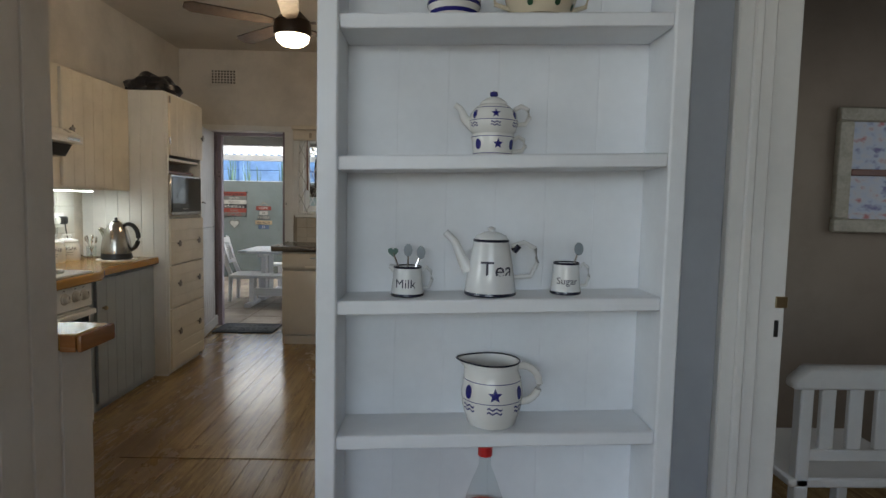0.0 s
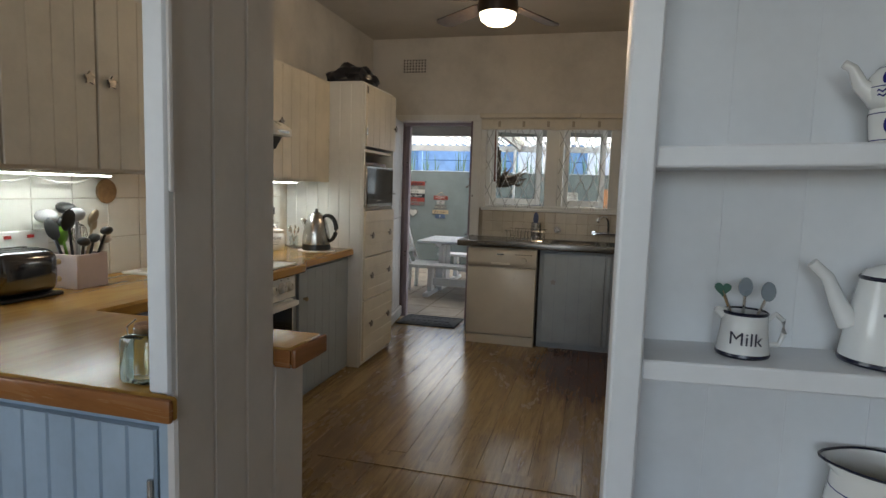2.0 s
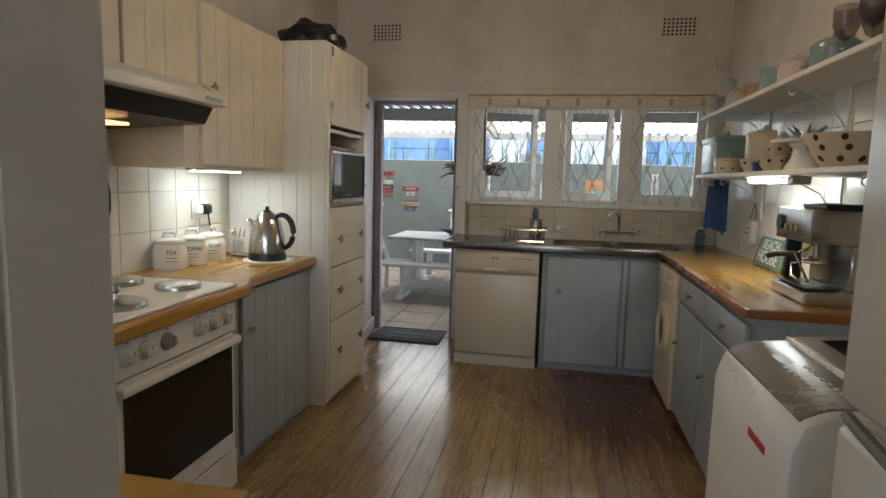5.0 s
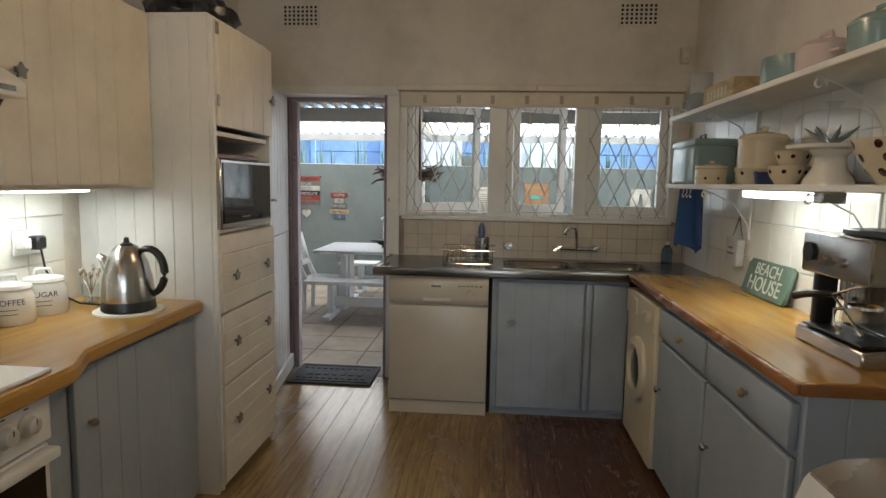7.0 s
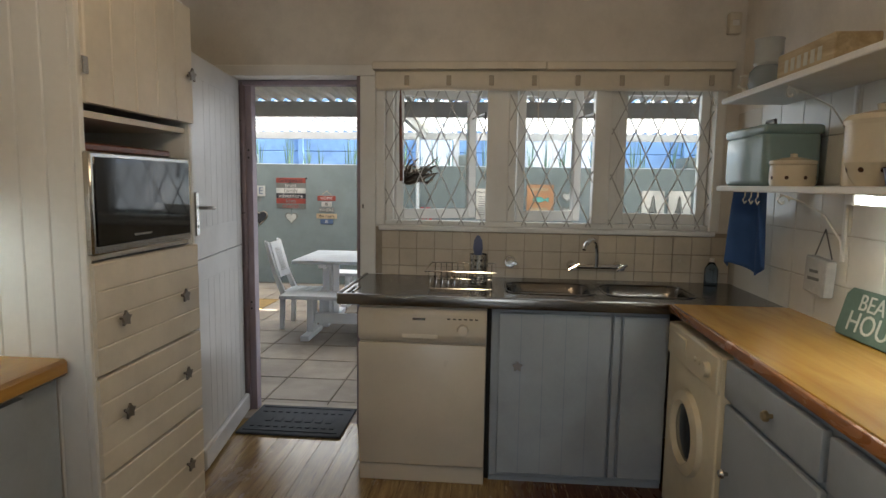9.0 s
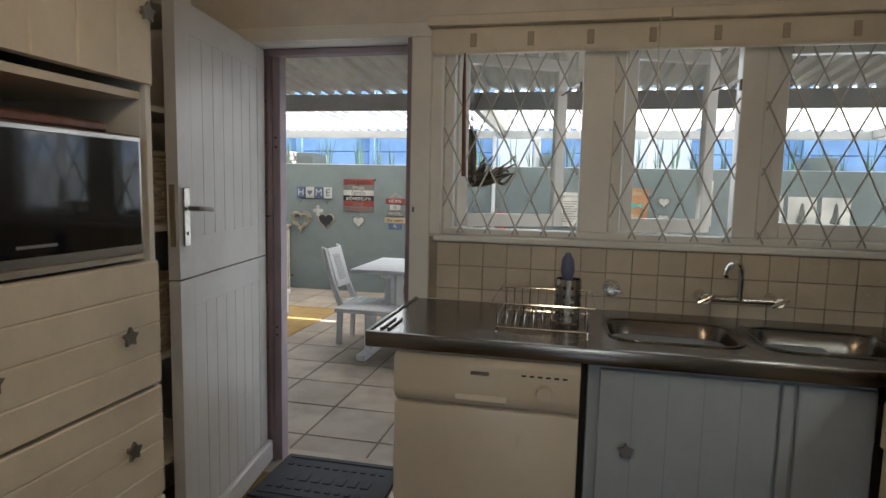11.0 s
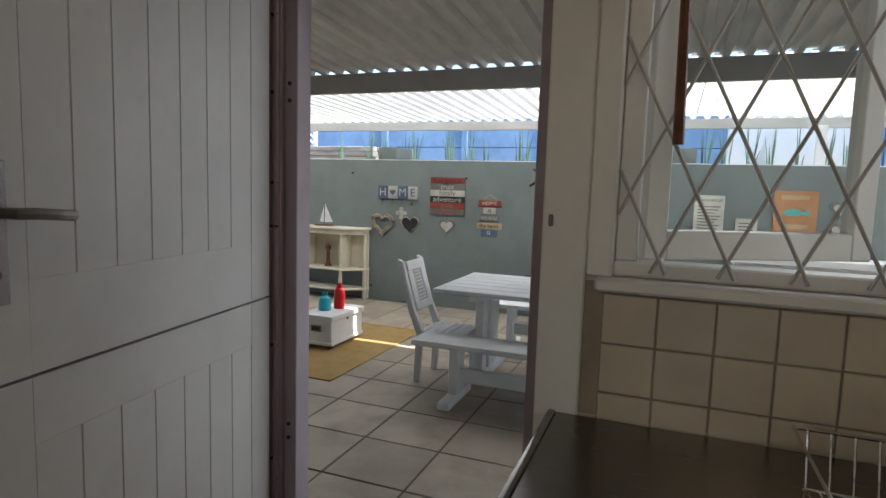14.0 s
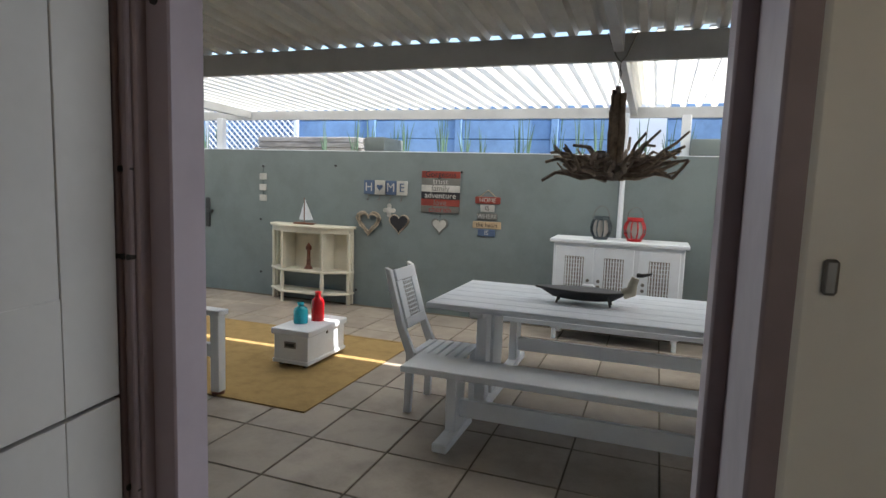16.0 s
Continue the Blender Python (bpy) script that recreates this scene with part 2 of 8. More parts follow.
FENCEBLUE = paint("fence_blue", (0.21, 0.36, 0.60), 0.7, 0.15, 0.6)
SOIL = paint("bed_soil", (0.22, 0.20, 0.16), 0.95, 0.3, 1.0)
PLAINWHITE = paint("patio_white", (0.74, 0.77, 0.82), 0.36, 0.06, 0.25)
PANE = pane_glass("window_glass")


def translucent_sheet(name, colour, share):
    m, t, p = nodes_of(name)
    out = t.nodes["Material Output"]
    tl_, mx_ = t.nodes.new("ShaderNodeBsdfTranslucent"), t.nodes.new("ShaderNodeMixShader")
    n = noise_tex(t, coords(t, (3, 0.6, 3)), 2, 4, 0.6)
    c = ramp(t, n, [(0.3, [v * 0.85 for v in colour]), (0.7, colour)])
    t.links.new(c, tl_.inputs[0])
    t.links.new(c, p.inputs["Base Color"])
    p.inputs["Roughness"].default_value = 0.4
    mx_.inputs[0].default_value = share
    t.links.new(p.outputs[0], mx_.inputs[1])
    t.links.new(tl_.outputs[0], mx_.inputs[2])
    t.links.new(mx_.outputs[0], out.inputs[0])
    return m


CLEARSHEET = translucent_sheet("roof_sheet_translucent", (0.84, 0.82, 0.75), 0.6)


# ---- mesh helpers ----
def bm_new():
    return bmesh.new()


def add_box(bm, x0, x1, y0, y1, z0, z1, bevel=0.0, seg=1):
    b = bmesh.new() if bevel else bm
    m = Matrix.LocRotScale(((x0 + x1) / 2, (y0 + y1) / 2, (z0 + z1) / 2), None, (abs(x1 - x0), abs(y1 - y0), abs(z1 - z0)))
    bmesh.ops.create_cube(b, size=1, matrix=m)
    if bevel:
        bmesh.ops.bevel(b, geom=b.edges[:], offset=bevel, segments=seg, affect="EDGES", profile=0.5, clamp_overlap=True)
        merge(bm, b)
    return bm


def merge(bm, other, m=None):
    tmp = bpy.data.meshes.new("tmp")
    if m is not None:
        other.transform(m)
    other.to_mesh(tmp)
    bm.from_mesh(tmp)
    bpy.data.meshes.remove(tmp)
    other.free()
    return bm


def box(x0, x1, y0, y1, z0, z1, bevel=0.0, seg=1):
    return add_box(bmesh.new(), x0, x1, y0, y1, z0, z1, bevel, seg)


def add_cyl(bm, a, b, r0, r1=None, n=12):
    a, b = Vector(a), Vector(b)
    r1 = r0 if r1 is None else r1
    turn = (b - a).to_track_quat("Z", "Y").to_matrix().to_4x4()
    m = Matrix.Translation((a + b) / 2) @ turn
    bmesh.ops.create_cone(bm, cap_ends=True, segments=n, radius1=r0, radius2=r1, depth=(b - a).length, matrix=m)
    return bm


def cyl(a, b, r0, r1=None, n=12):
    return add_cyl(bmesh.new(), a, b, r0, r1, n)


def add_tube(bm, pts, r, n=6, closed=False):
    pts = [Vector(p) for p in pts]
    rings = []
    ref = Vector((0, 0, 1))
    k = len(pts)
    for i, p in enumerate(pts):
        if closed:
            d = pts[(i + 1) % k] - pts[i - 1]
        else:
            d = pts[min(i + 1, k - 1)] - pts[max(i - 1, 0)]
        d.normalize()
        side = d.cross(ref)
        if side.length < 0.05:
            side = d.cross(Vector((1, 0, 0)))
        side.normalize()
        up = side.cross(d)
        rr = r[i] if isinstance(r, (list, tuple)) else r
        rings.append([bm.verts.new(p + rr * (math.cos(2 * math.pi * j / n) * side + math.sin(2 * math.pi * j / n) * up)) for j in range(n)])
    for i in range(k if closed else k - 1):
        a, b = rings[i], rings[(i + 1) % k]
        for j in range(n):
            bm.faces.new((a[j], a[(j + 1) % n], b[(j + 1) % n], b[j]))
    if not closed:
        bm.faces.new(rings[0][::-1])
        bm.faces.new(rings[-1])
    return bm


def tube(pts, r, n=6, closed=False):
    return add_tube(bmesh.new(), pts, r, n, closed)


def add_lathe(bm, prof, c=(0, 0, 0), n=24):
    """prof: (radius, height) from the bottom's middle, up and round; open profile."""
    rings = []
    for r, z in prof:
        if r < 1e-5:
            rings.append([bm.verts.new((c[0], c[1], c[2] + z))])
        else:
            rings.append([bm.verts.new((c[0] + r * math.cos(2 * math.pi * j / n), c[1] + r * math.sin(2 * math.pi * j / n), c[2] + z)) for j in range(n)])
    for a, b in zip(rings, rings[1:]):
        for j in range(n):
            q = (j + 1) % n
            if len(a) == 1 and len(b) > 1:
                bm.faces.new((a[0], b[q], b[j]))
            elif len(b) == 1 and len(a) > 1:
                bm.faces.new((a[j], a[q], b[0]))
            elif len(a) > 1:
                bm.faces.new((a[j], a[q], b[q], b[j]))
    return bm


def lathe(prof, c=(0, 0, 0), n=24):
    return add_lathe(bmesh.new(), prof, c, n)


def prism(poly, axis, lo, hi, bevel=0.0):
    """A flat outline drawn out along one axis. poly: the two other coordinates, in order."""
    bm = bmesh.new()

    def at(u, v, w):
        return {"x": (w, u, v), "y": (u, w, v), "z": (u, v, w)}[axis]
    a = [bm.verts.new(at(u, v, lo)) for u, v in poly]
    b = [bm.verts.new(at(u, v, hi)) for u, v in poly]
    bm.faces.new(a)
    bm.faces.new(b[::-1])
    for i in range(len(poly)):
        j = (i + 1) % len(poly)
        bm.faces.new((a[i], b[i], b[j], a[j]))
    bmesh.ops.recalc_face_normals(bm, faces=bm.faces[:])
    if bevel:
        bmesh.ops.bevel(bm, geom=bm.edges[:], offset=bevel, segments=1, affect="EDGES", clamp_overlap=True)
    return bm


def finish(name, bm, material, smooth):
    me = bpy.data.meshes.new(name)
    bmesh.ops.recalc_face_normals(bm, faces=bm.faces[:])
    bm.to_mesh(me)
    bm.free()
    me.materials.append(material)
    if smooth:
        for poly in me.polygons:
            poly.use_smooth = True
        me.set_sharp_from_angle(angle=radians(38))
    return me


BASE = {}


def thing(name, loc, label, category, group="", kind="", rz=0):
    ob = new(name)
    ob.empty_display_size = 0.05
    ob.matrix_basis = pose(*loc, 0, 0, rz)
    BASE[ob] = pose(*loc)
    return tagged(ob, label, category, group, kind)


def part(name, bm, material, parent, label="", smooth=True):
    """One mesh under a thing or a part; bm is in the place's own coordinates (before the thing's turn)."""
    base = BASE[parent]
    bm.transform(base.inverted())
    ob = new(name, finish(name, bm, material, smooth))
    ob.parent = parent
    BASE[ob] = base
    if label:
        ob["label"] = label
    return ob


def solo(name, bm, material, label="", category="", group="", kind="", smooth=True, at=None):
    """A thing, or a piece of the setting, that is one mesh. at: its origin."""
    at = at or (0, 0, 0)
    bm.transform(pose(*at).inverted())
    ob = new(name, finish(name, bm, material, smooth))
    ob.matrix_basis = pose(*at)
    BASE[ob] = pose(*at)
    return tagged(ob, label, category, group, kind)


def structure(name, bm, material, smooth=False):
    return solo(name, bm, material, kind="structure", smooth=smooth)


def text_bm(words, size, m, depth=0.001, align="CENTER", squeeze=1.0):
    cu = bpy.data.curves.new("words", "FONT")
    cu.body, cu.size, cu.extrude, cu.align_x, cu.align_y = words, size, depth, align, "CENTER"
    cu.resolution_u = 3
    ob = bpy.data.objects.new("words", cu)
    scene.collection.objects.link(ob)
    me = ob.to_mesh()
    bm = bmesh.new()
    bm.from_mesh(me)
    ob.to_mesh_clear()
    bpy.data.objects.remove(ob)
    bpy.data.curves.remove(cu)
    bm.transform(m @ Matrix.Diagonal((squeeze, 1, 1, 1)))
    return bm


def facing(axis):
    """A turn that lays writing (x right, y up) on a face that looks along the axis."""
    return {"-y": pose(0, 0, 0, 90, 0, 0), "+x": pose(0, 0, 0, 90, 0, 90), "-x": pose(0, 0, 0, 90, 0, -90)}[axis]


def grooved(x, side, y0, y1, z0, z1, thick, pitch, groove=0.006):
    """Tongue-and-groove boards on a plane of constant x: board outlines with v-joints. side: +1 or -1, the way it looks."""
    poly = []
    n = max(1, round((y1 - y0) / pitch))
    w = (y1 - y0) / n
    front, back, joint = x, x - side * thick, x - side * min(groove, thick * 0.7)
    for i in range(n):
        a, b = y0 + i * w, y0 + (i + 1) * w
        poly += [(joint, a), (front, a + groove), (front, b - groove)]
    poly += [(joint, y1), (back, y1), (back, y0)]
    return prism(poly, "z", z0, z1)


def grooved_y(y, side, x0, x1, z0, z1, thick, pitch, groove=0.006):
    poly = []
    n = max(1, round((x1 - x0) / pitch))
    w = (x1 - x0) / n
    front, back, joint = y, y - side * thick, y - side * min(groove, thick * 0.7)
    for i in range(n):
        a, b = x0 + i * w, x0 + (i + 1) * w
        poly += [(a, joint), (a + groove, front), (b - groove, front)]
    poly += [(x1, joint), (x1, back), (x0, back)]
    return prism(poly, "z", z0, z1)


# ---- structure: kitchen and the room before it ----
WY, RX, LX, CZ = 6.08, 0.60, -2.58, 2.88   # end wall, right wall, left wall, ceiling
OUT = 6.30                                  # outside of the end wall
DX0, DX1, DZ = -2.36, -1.50, 2.06           # door opening
VX0, VX1, VZ0, VZ1 = -1.36, 0.47, 1.215, 2.07   # window opening

wall = structure("wall_end", box(LX - 0.2, DX0, WY, OUT, -0.3, CZ), WALL)
part("wall_pier", box(DX1, VX0, WY, OUT, -0.3, CZ), WALL, wall, smooth=False)
part("wall_below_window", box(VX0, VX1, WY, OUT, -0.3, VZ0), WALL, wall, smooth=False)
part("wall_above_window", box(VX0, VX1, WY, OUT, VZ1, CZ), WALL, wall, smooth=False)
part("wall_above_door", box(DX0, DX1, WY, OUT, DZ, CZ), WALL, wall, smooth=False)
part("wall_right_pier", box(VX1, 7.0, WY, OUT, -0.3, CZ), WALL, wall, smooth=False)
part("wall_left_part", box(-12.0, LX - 0.2, WY, OUT, -0.3, CZ), WALL, wall, smooth=False)
structure("wall_left", box(LX - 0.2, LX, 1.30, WY, -0.05, CZ), WALL)
structure("wall_right", box(RX, RX + 0.14, 1.42, WY, -0.05, CZ), WALL)
structure("wall_bookcase_side", box(-0.15, RX, 1.352, 1.44, -0.05, CZ), WALL)
structure("wall_door_side", box(0.570, 0.735, 1.30, 1.42, -0.05, CZ), WALL_SHADED)
structure("wall_above_side_door", box(0.735, 1.69, 1.30, 1.42, 2.08, CZ), WALL_SHADED)
structure("wall_side_right", box(1.69, 3.2, 1.30, 1.42, -0.05, CZ), WALL_SHADED)
structure("wall_front_left", box(-4.2, LX, 1.30, 1.42, -0.05, CZ), WALL)
structure("ceiling", box(-4.4, 3.9, -3.4, OUT, CZ, CZ + 0.12), CEIL)
structure("house_roof", box(-12.0, 7.0, -3.6, OUT + 0.1, CZ + 0.13, CZ + 0.3), BEAMPAINT)
structure("subfloor", box(-4.4, 3.9, -3.4, OUT, -0.12, -0.03), GAPSHADE)
# room behind the camera, with its windows
structure("wall_back_low", box(-4.2, 3.2, -3.2, -3.0, -0.05, 1.1), WALL)
structure("wall_back_high", box(-4.2, 3.2, -3.2, -3.0, 2.5, CZ), WALL)
structure("wall_back_left", box(-4.2, -1.75, -3.2, -3.0, 1.1, 2.5), WALL)
structure("wall_back_right", box(0.55, 3.2, -3.2, -3.0, 1.1, 2.5), WALL)
structure("wall_west_low", box(-4.3, -4.1, -3.2, 1.42, -0.05, 1.1), WALL)
structure("wall_west_high", box(-4.3, -4.1, -3.2, 1.42, 2.5, CZ), WALL)
structure("wall_west_front", box(-4.3, -4.1, 0.35, 1.42, 1.1, 2.5), WALL)
structure("wall_west_back", box(-4.3, -4.1, -3.2, -1.55, 1.1, 2.5), WALL)
structure("wall_east", box(3.2, 3.4, -3.2, 3.6, -0.05, CZ), WALL_BROWN)
# room beyond the side doorway
structure("wall_side_room", box(RX + 0.14, 3.2, 3.05, 3.2, -0.05, CZ), WALL_BROWN)
structure("wall_side_room_lining", box(RX + 0.14, RX + 0.16, 1.42, 3.05, -0.05, CZ), WALL_BROWN)

# doorway trim of the side room: architrave, jamb with strike plate
jamb = structure("door_frame_side", box(0.705, 0.795, 1.272, 1.30, 0, 2.14, 0.004), WHITE)
part("architrave_bead", box(0.738, 0.760, 1.262, 1.272, 0, 2.12, 0.004), WHITE, jamb)
part("jamb_lining", box(0.735, 0.770, 1.30, 1.425, 0, 2.08, 0.002), WHITE, jamb)
part("jamb_face", box(0.795, 0.862, 1.286, 1.30, 0, 2.08, 0.003), WHITE, jamb)
part("door_stop", box(0.770, 0.895, 1.38, 1.425, 0, 2.08, 0.003), CREAM, jamb)
part("strike_plate", box(0.838, 0.866, 1.281, 1.288, 1.128, 1.155, 0.001), BRASS, jamb)
part("keyhole_plate", box(0.838, 0.848, 1.283, 1.2865, 1.058, 1.098, 0.001), BLACK, jamb)

# ---- kitchen end door frame and stable door ----
frame_end = structure("door_frame_end", box(DX0 - 0.03, DX1 + 0.09, WY - 0.024, WY - 0.002, DZ, DZ + 0.06, 0.003), WHITE)
part("frame_left", box(DX0, -2.245, 6.205, 6.245, -0.10, DZ, 0.003), LILAC_DARK, frame_end)
for k in range(2):
    xx = -2.285 + 0.022 * k
    part("gate_track", box(xx, xx + 0.012, 6.197, 6.206, 0, DZ - 0.01, 0.002), LILAC_DARK, frame_end)
part("stop_board", box(DX0 + 0.002, -2.320, 6.165, 6.204, 0, DZ - 0.03, 0.004), DOORPAINT, frame_end)
part("outer_stile", box(-2.248, -2.207, 6.225, 6.290, -0.22, DZ, 0.003), LILAC, frame_end)
part("reveal_right", box(DX1 - 0.020, DX1 + 0.004, WY - 0.016, 6.20, -0.02, DZ, 0.003), LILAC_DARK, frame_end)
part("frame_right", box(-1.518, DX1, 6.20, 6.245, -0.10, DZ, 0.003), LILAC_DARK, frame_end)
# darker than its left twin: the shade on this side is in its colour
part("outer_stile", box(-1.536, -1.505, 6.225, 6.290, -0.22, DZ, 0.003), LILAC_DARK, frame_end)
part("facing_right", box(DX1, DX1 + 0.09, WY - 0.02, WY, 0, DZ, 0.004), WHITE, frame_end)
part("head_lining", box(DX0, DX1 - 0.02, 6.20, 6.26, DZ - 0.03, DZ, 0.002), LILAC, frame_end)
for zz in (0.10, 0.60, 0.93, 1.38, 1.62, 1.82):
    for xx in (-2.255, -2.270):
        part("screw", cyl((xx, 6.205, zz), (xx, 6.199, zz), 0.0045, n=8), BLACK, frame_end)
for k in range(5):
    part("screw", cyl((-2.254 - 0.011 * k, 6.205, 1.262), (-2.254 - 0.011 * k, 6.195, 1.262), 0.0042, n=8), BLACK, frame_end)
for zz in (0.66, 0.70, 1.60, 1.645):
    part("latch_hole", cyl((-2.230, 6.226, zz), (-2.230, 6.222, zz), 0.006, n=8), BLACK, frame_end)
    part("latch_hole", cyl((-1.521, 6.226, zz), (-1.521, 6.222, zz), 0.006, n=8), BLACK, frame_end)
part("latch_keep", box(-1.487, -1.478, WY - 0.026, WY - 0.019, 1.310, 1.334, 0.002), IRON, frame_end, "worn metal latch keep")
structure("threshold", box(DX0 + 0.004, DX1 - 0.022, WY + 0.004, 6.36, -0.10, -0.001, 0.006), PATIOTILE)
structure("outer_step", box(DX0 - 0.2, DX1 + 0.2, 6.36, 6.62, -0.28, -0.15, 0.008), PATIOTILE)

# the open leaf, in two halves
LEAF = thing("door_1", (-2.225, 6.06, 0), "white tongue-and-groove stable door standing open inwards", "door", kind="structure")
leaf_len, th = 0.82, 0.042


def leaf_half(z0, z1, name, foot):
    b = grooved(-2.225 + th, 1, 6.06 - leaf_len + 0.10, 6.06 - 0.09, z0 + foot, z1 - 0.11, th * 0.8, 0.087, 0.002)
    p = part(name, b, DOORPAINT, LEAF)
    part("rail", box(-2.225, -2.225 + th + 0.0005, 6.06 - leaf_len + 0.10, 6.06 - 0.09, z0, z0 + foot, 0.0008), DOORPAINT, p)
    part("stile", box(-2.225, -2.225 + th + 0.001, 6.06 - leaf_len, 6.06 - leaf_len + 0.10, z0, z1, 0.001), DOORPAINT, p)
    part("stile", box(-2.225, -2.225 + th + 0.001, 6.06 - 0.09, 6.06, z0, z1, 0.001), DOORPAINT, p)
    part("rail", box(-2.225, -2.225 + th + 0.0005, 6.06 - leaf_len + 0.10, 6.06 - 0.09, z1 - 0.11, z1, 0.0008), DOORPAINT, p)
    return p


low = leaf_half(0.012, 1.066, "lower_leaf", 0.05)
top = leaf_half(1.071, 2.055, "upper_leaf", 0.15)
part("weather_board", box(-2.225 + th, -2.225 + th + 0.03, 6.06 - leaf_len, 6.06, 0.012, 0.12, 0.008), DOORPAINT, low)
ly = 6.06 - leaf_len + 0.045
part("lock_plate", box(-2.225 + th + 0.001, -2.225 + th + 0.009, ly - 0.02, ly + 0.02, 1.19, 1.40, 0.002), STEEL, top, "steel lock plate")
part("lever_handle", tube([(-2.17, ly, 1.325), (-2.13, ly, 1.325), (-2.122, ly + 0.02, 1.325), (-2.124, ly + 0.085, 1.32)], 0.0085, 8), PEWTER, top, "steel lever handle")
part("edge_plate", box(-2.215, -2.195, 6.06 - leaf_len - 0.004, 6.06 - leaf_len, 1.19, 1.41, 0.001), BRASS, top, "aged brass lock plate")
part("keyhole", cyl((-2.174, ly, 1.235), (-2.172, ly, 1.235), 0.006, n=8), BLACK, top)
LEAF.matrix_basis = pose(-2.313, 6.185, 0, 0, 0, 8.4)

# ---- kitchen window: frame, casements, grille, blind ----
win = structure("window_1", box(VX0, VX1, 6.10, 6.17, VZ0, VZ0 + 0.03, 0.004), WHITE)
part("window_frame", box(VX0, VX1, 6.10, 6.17, VZ1 - 0.05, VZ1, 0.004), WHITE, win)
part("window_sill", box(VX0 - 0.03, VX1 + 0.03, WY - 0.03, 6.10, VZ0 - 0.028, VZ0, 0.006), WHITE, win)
part("sill_outside", box(VX0 - 0.03, VX1 + 0.03, 6.17, 6.40, VZ0 - 0.05, VZ0 - 0.01, 0.006), WHITE, win)
part("lining", box(VX0 - 0.05, VX0, WY - 0.016, 6.17, VZ0, VZ1 + 0.05, 0.004), WHITE, win)
part("lining", box(VX1, VX1 + 0.05, WY - 0.016, 6.17, VZ0, VZ1 + 0.05, 0.004), WHITE, win)
BAYS = [(-1.36, -0.775), (-0.650, -0.172), (-0.082, 0.47)]
for xa, xb in ((-0.775, -0.650), (-0.172, -0.082)):
    part("mullion", box(xa, xb, 6.098, 6.172, VZ0 + 0.03, VZ1 - 0.05, 0.004), WHITE, win)


def diamond_grille(x0, x1, z0, z1, y, pw, ph):
    """Crossed rods; one crossing lies at (-1.215, 1.636)."""
    bm = bmesh.new()
    slope = ph / pw
    for sgn in (1, -1):
        at0 = -1.215 - sgn * (1.636 - z0) / slope
        k0 = math.floor((x0 - (z1 - z0) / slope - at0) / pw)
        for k in range(k0, k0 + 24):
            xa = at0 + pw * k
            za, zb = z0, z1
            xb = xa + sgn * (z1 - z0) / slope
            lo, hi = min(xa, xb), max(xa, xb)
            if hi <= x0 or lo >= x1:
                continue
            pa, pb = min(max(xa, x0), x1), min(max(xb, x0), x1)
            qa = za + (pa - xa) / (xb - xa) * (zb - za)
            qb = za + (pb - xa) / (xb - xa) * (zb - za)
            if abs(pb - pa) > 0.01:
                add_cyl(bm, (pa, y + 0.003 * sgn, qa), (pb, y + 0.003 * sgn, qb), 0.0036, n=6)
    return bm


GRILLE = paint("grille_paint", (0.42, 0.40, 0.37), 0.45, 0.1, 0.1)


def casement(x0, x1, angle):
    """A casement hinged on its left stile and pushed outwards by an angle."""
    hx, w, z0, z1, sw = x0 + 0.045, x1 - x0 - 0.050, VZ0 + 0.032, VZ1 - 0.052, 0.05
    turn = Matrix.Translation((hx, 6.165, 0)) @ pose(0, 0, 0, 0, 0, angle)

    def put(a, b, c, d, e, f, bevel=0.003):
        bm = box(a, b, c, d, e, f, bevel)
        bm.transform(turn)
        return bm

    cas = part("casement", put(0, sw, -0.02, 0.02, z0, z1), WHITE, win)
    part("stile", put(w - sw, w, -0.02, 0.02, z0, z1), WHITE, cas)
    part("rail", put(sw, w - sw, -0.02, 0.02, z0, z0 + 0.06), WHITE, cas)
    part("rail", put(sw, w - sw, -0.02, 0.02, z1 - 0.05, z1), WHITE, cas)
    pn = part("pane", put(sw, w - sw, -0.002, 0.002, z0 + 0.058, z1 - 0.048, 0), PANE, cas, smooth=False)
    pn.visible_shadow = False
    if angle:
        end = turn @ Vector((w - 0.03, -0.02, 0))
        stay = [(end.x, end.y, 1.86), (x1 - 0.01, 6.10, 1.86), (x1 - 0.01, 6.075, 1.86), (x1 - 0.01, 6.075, 1.82)]
        part("stay", tube(stay, 0.005, 6), IRON, win, "thin iron window stay")


for (x0, x1), angle in zip(BAYS, (30, 24, 0)):
    part("frame_stile", box(x0 + 0.001, x0 + 0.044, 6.112, 6.160, VZ0 + 0.03, VZ1 - 0.05, 0.003), WHITE, win)
    casement(x0, x1, angle)
    part("grille", diamond_grille(x0 + 0.004, x1 - 0.004, VZ0 + 0.01, VZ1 - 0.06, 6.09, 0.1205, 0.254), GRILLE, win, "diamond security grille")

blind = thing("roller_blind", (-0.45, WY - 0.03, 2.02), "rolled-up cream fabric blind under a white pelmet", "blind")
part("pelmet", box(-1.42, -0.46, WY - 0.075, WY - 0.004, 2.086, 2.128, 0.004), CREAM, blind)
part("pelmet", box(-0.457, 0.535, WY - 0.075, WY - 0.004, 2.084, 2.126, 0.004), CREAM, blind)
part("folded_cloth", box(-1.41, 0.53, WY - 0.055, WY - 0.018, 1.975, 2.083, 0.016, 3), CREAM, blind)
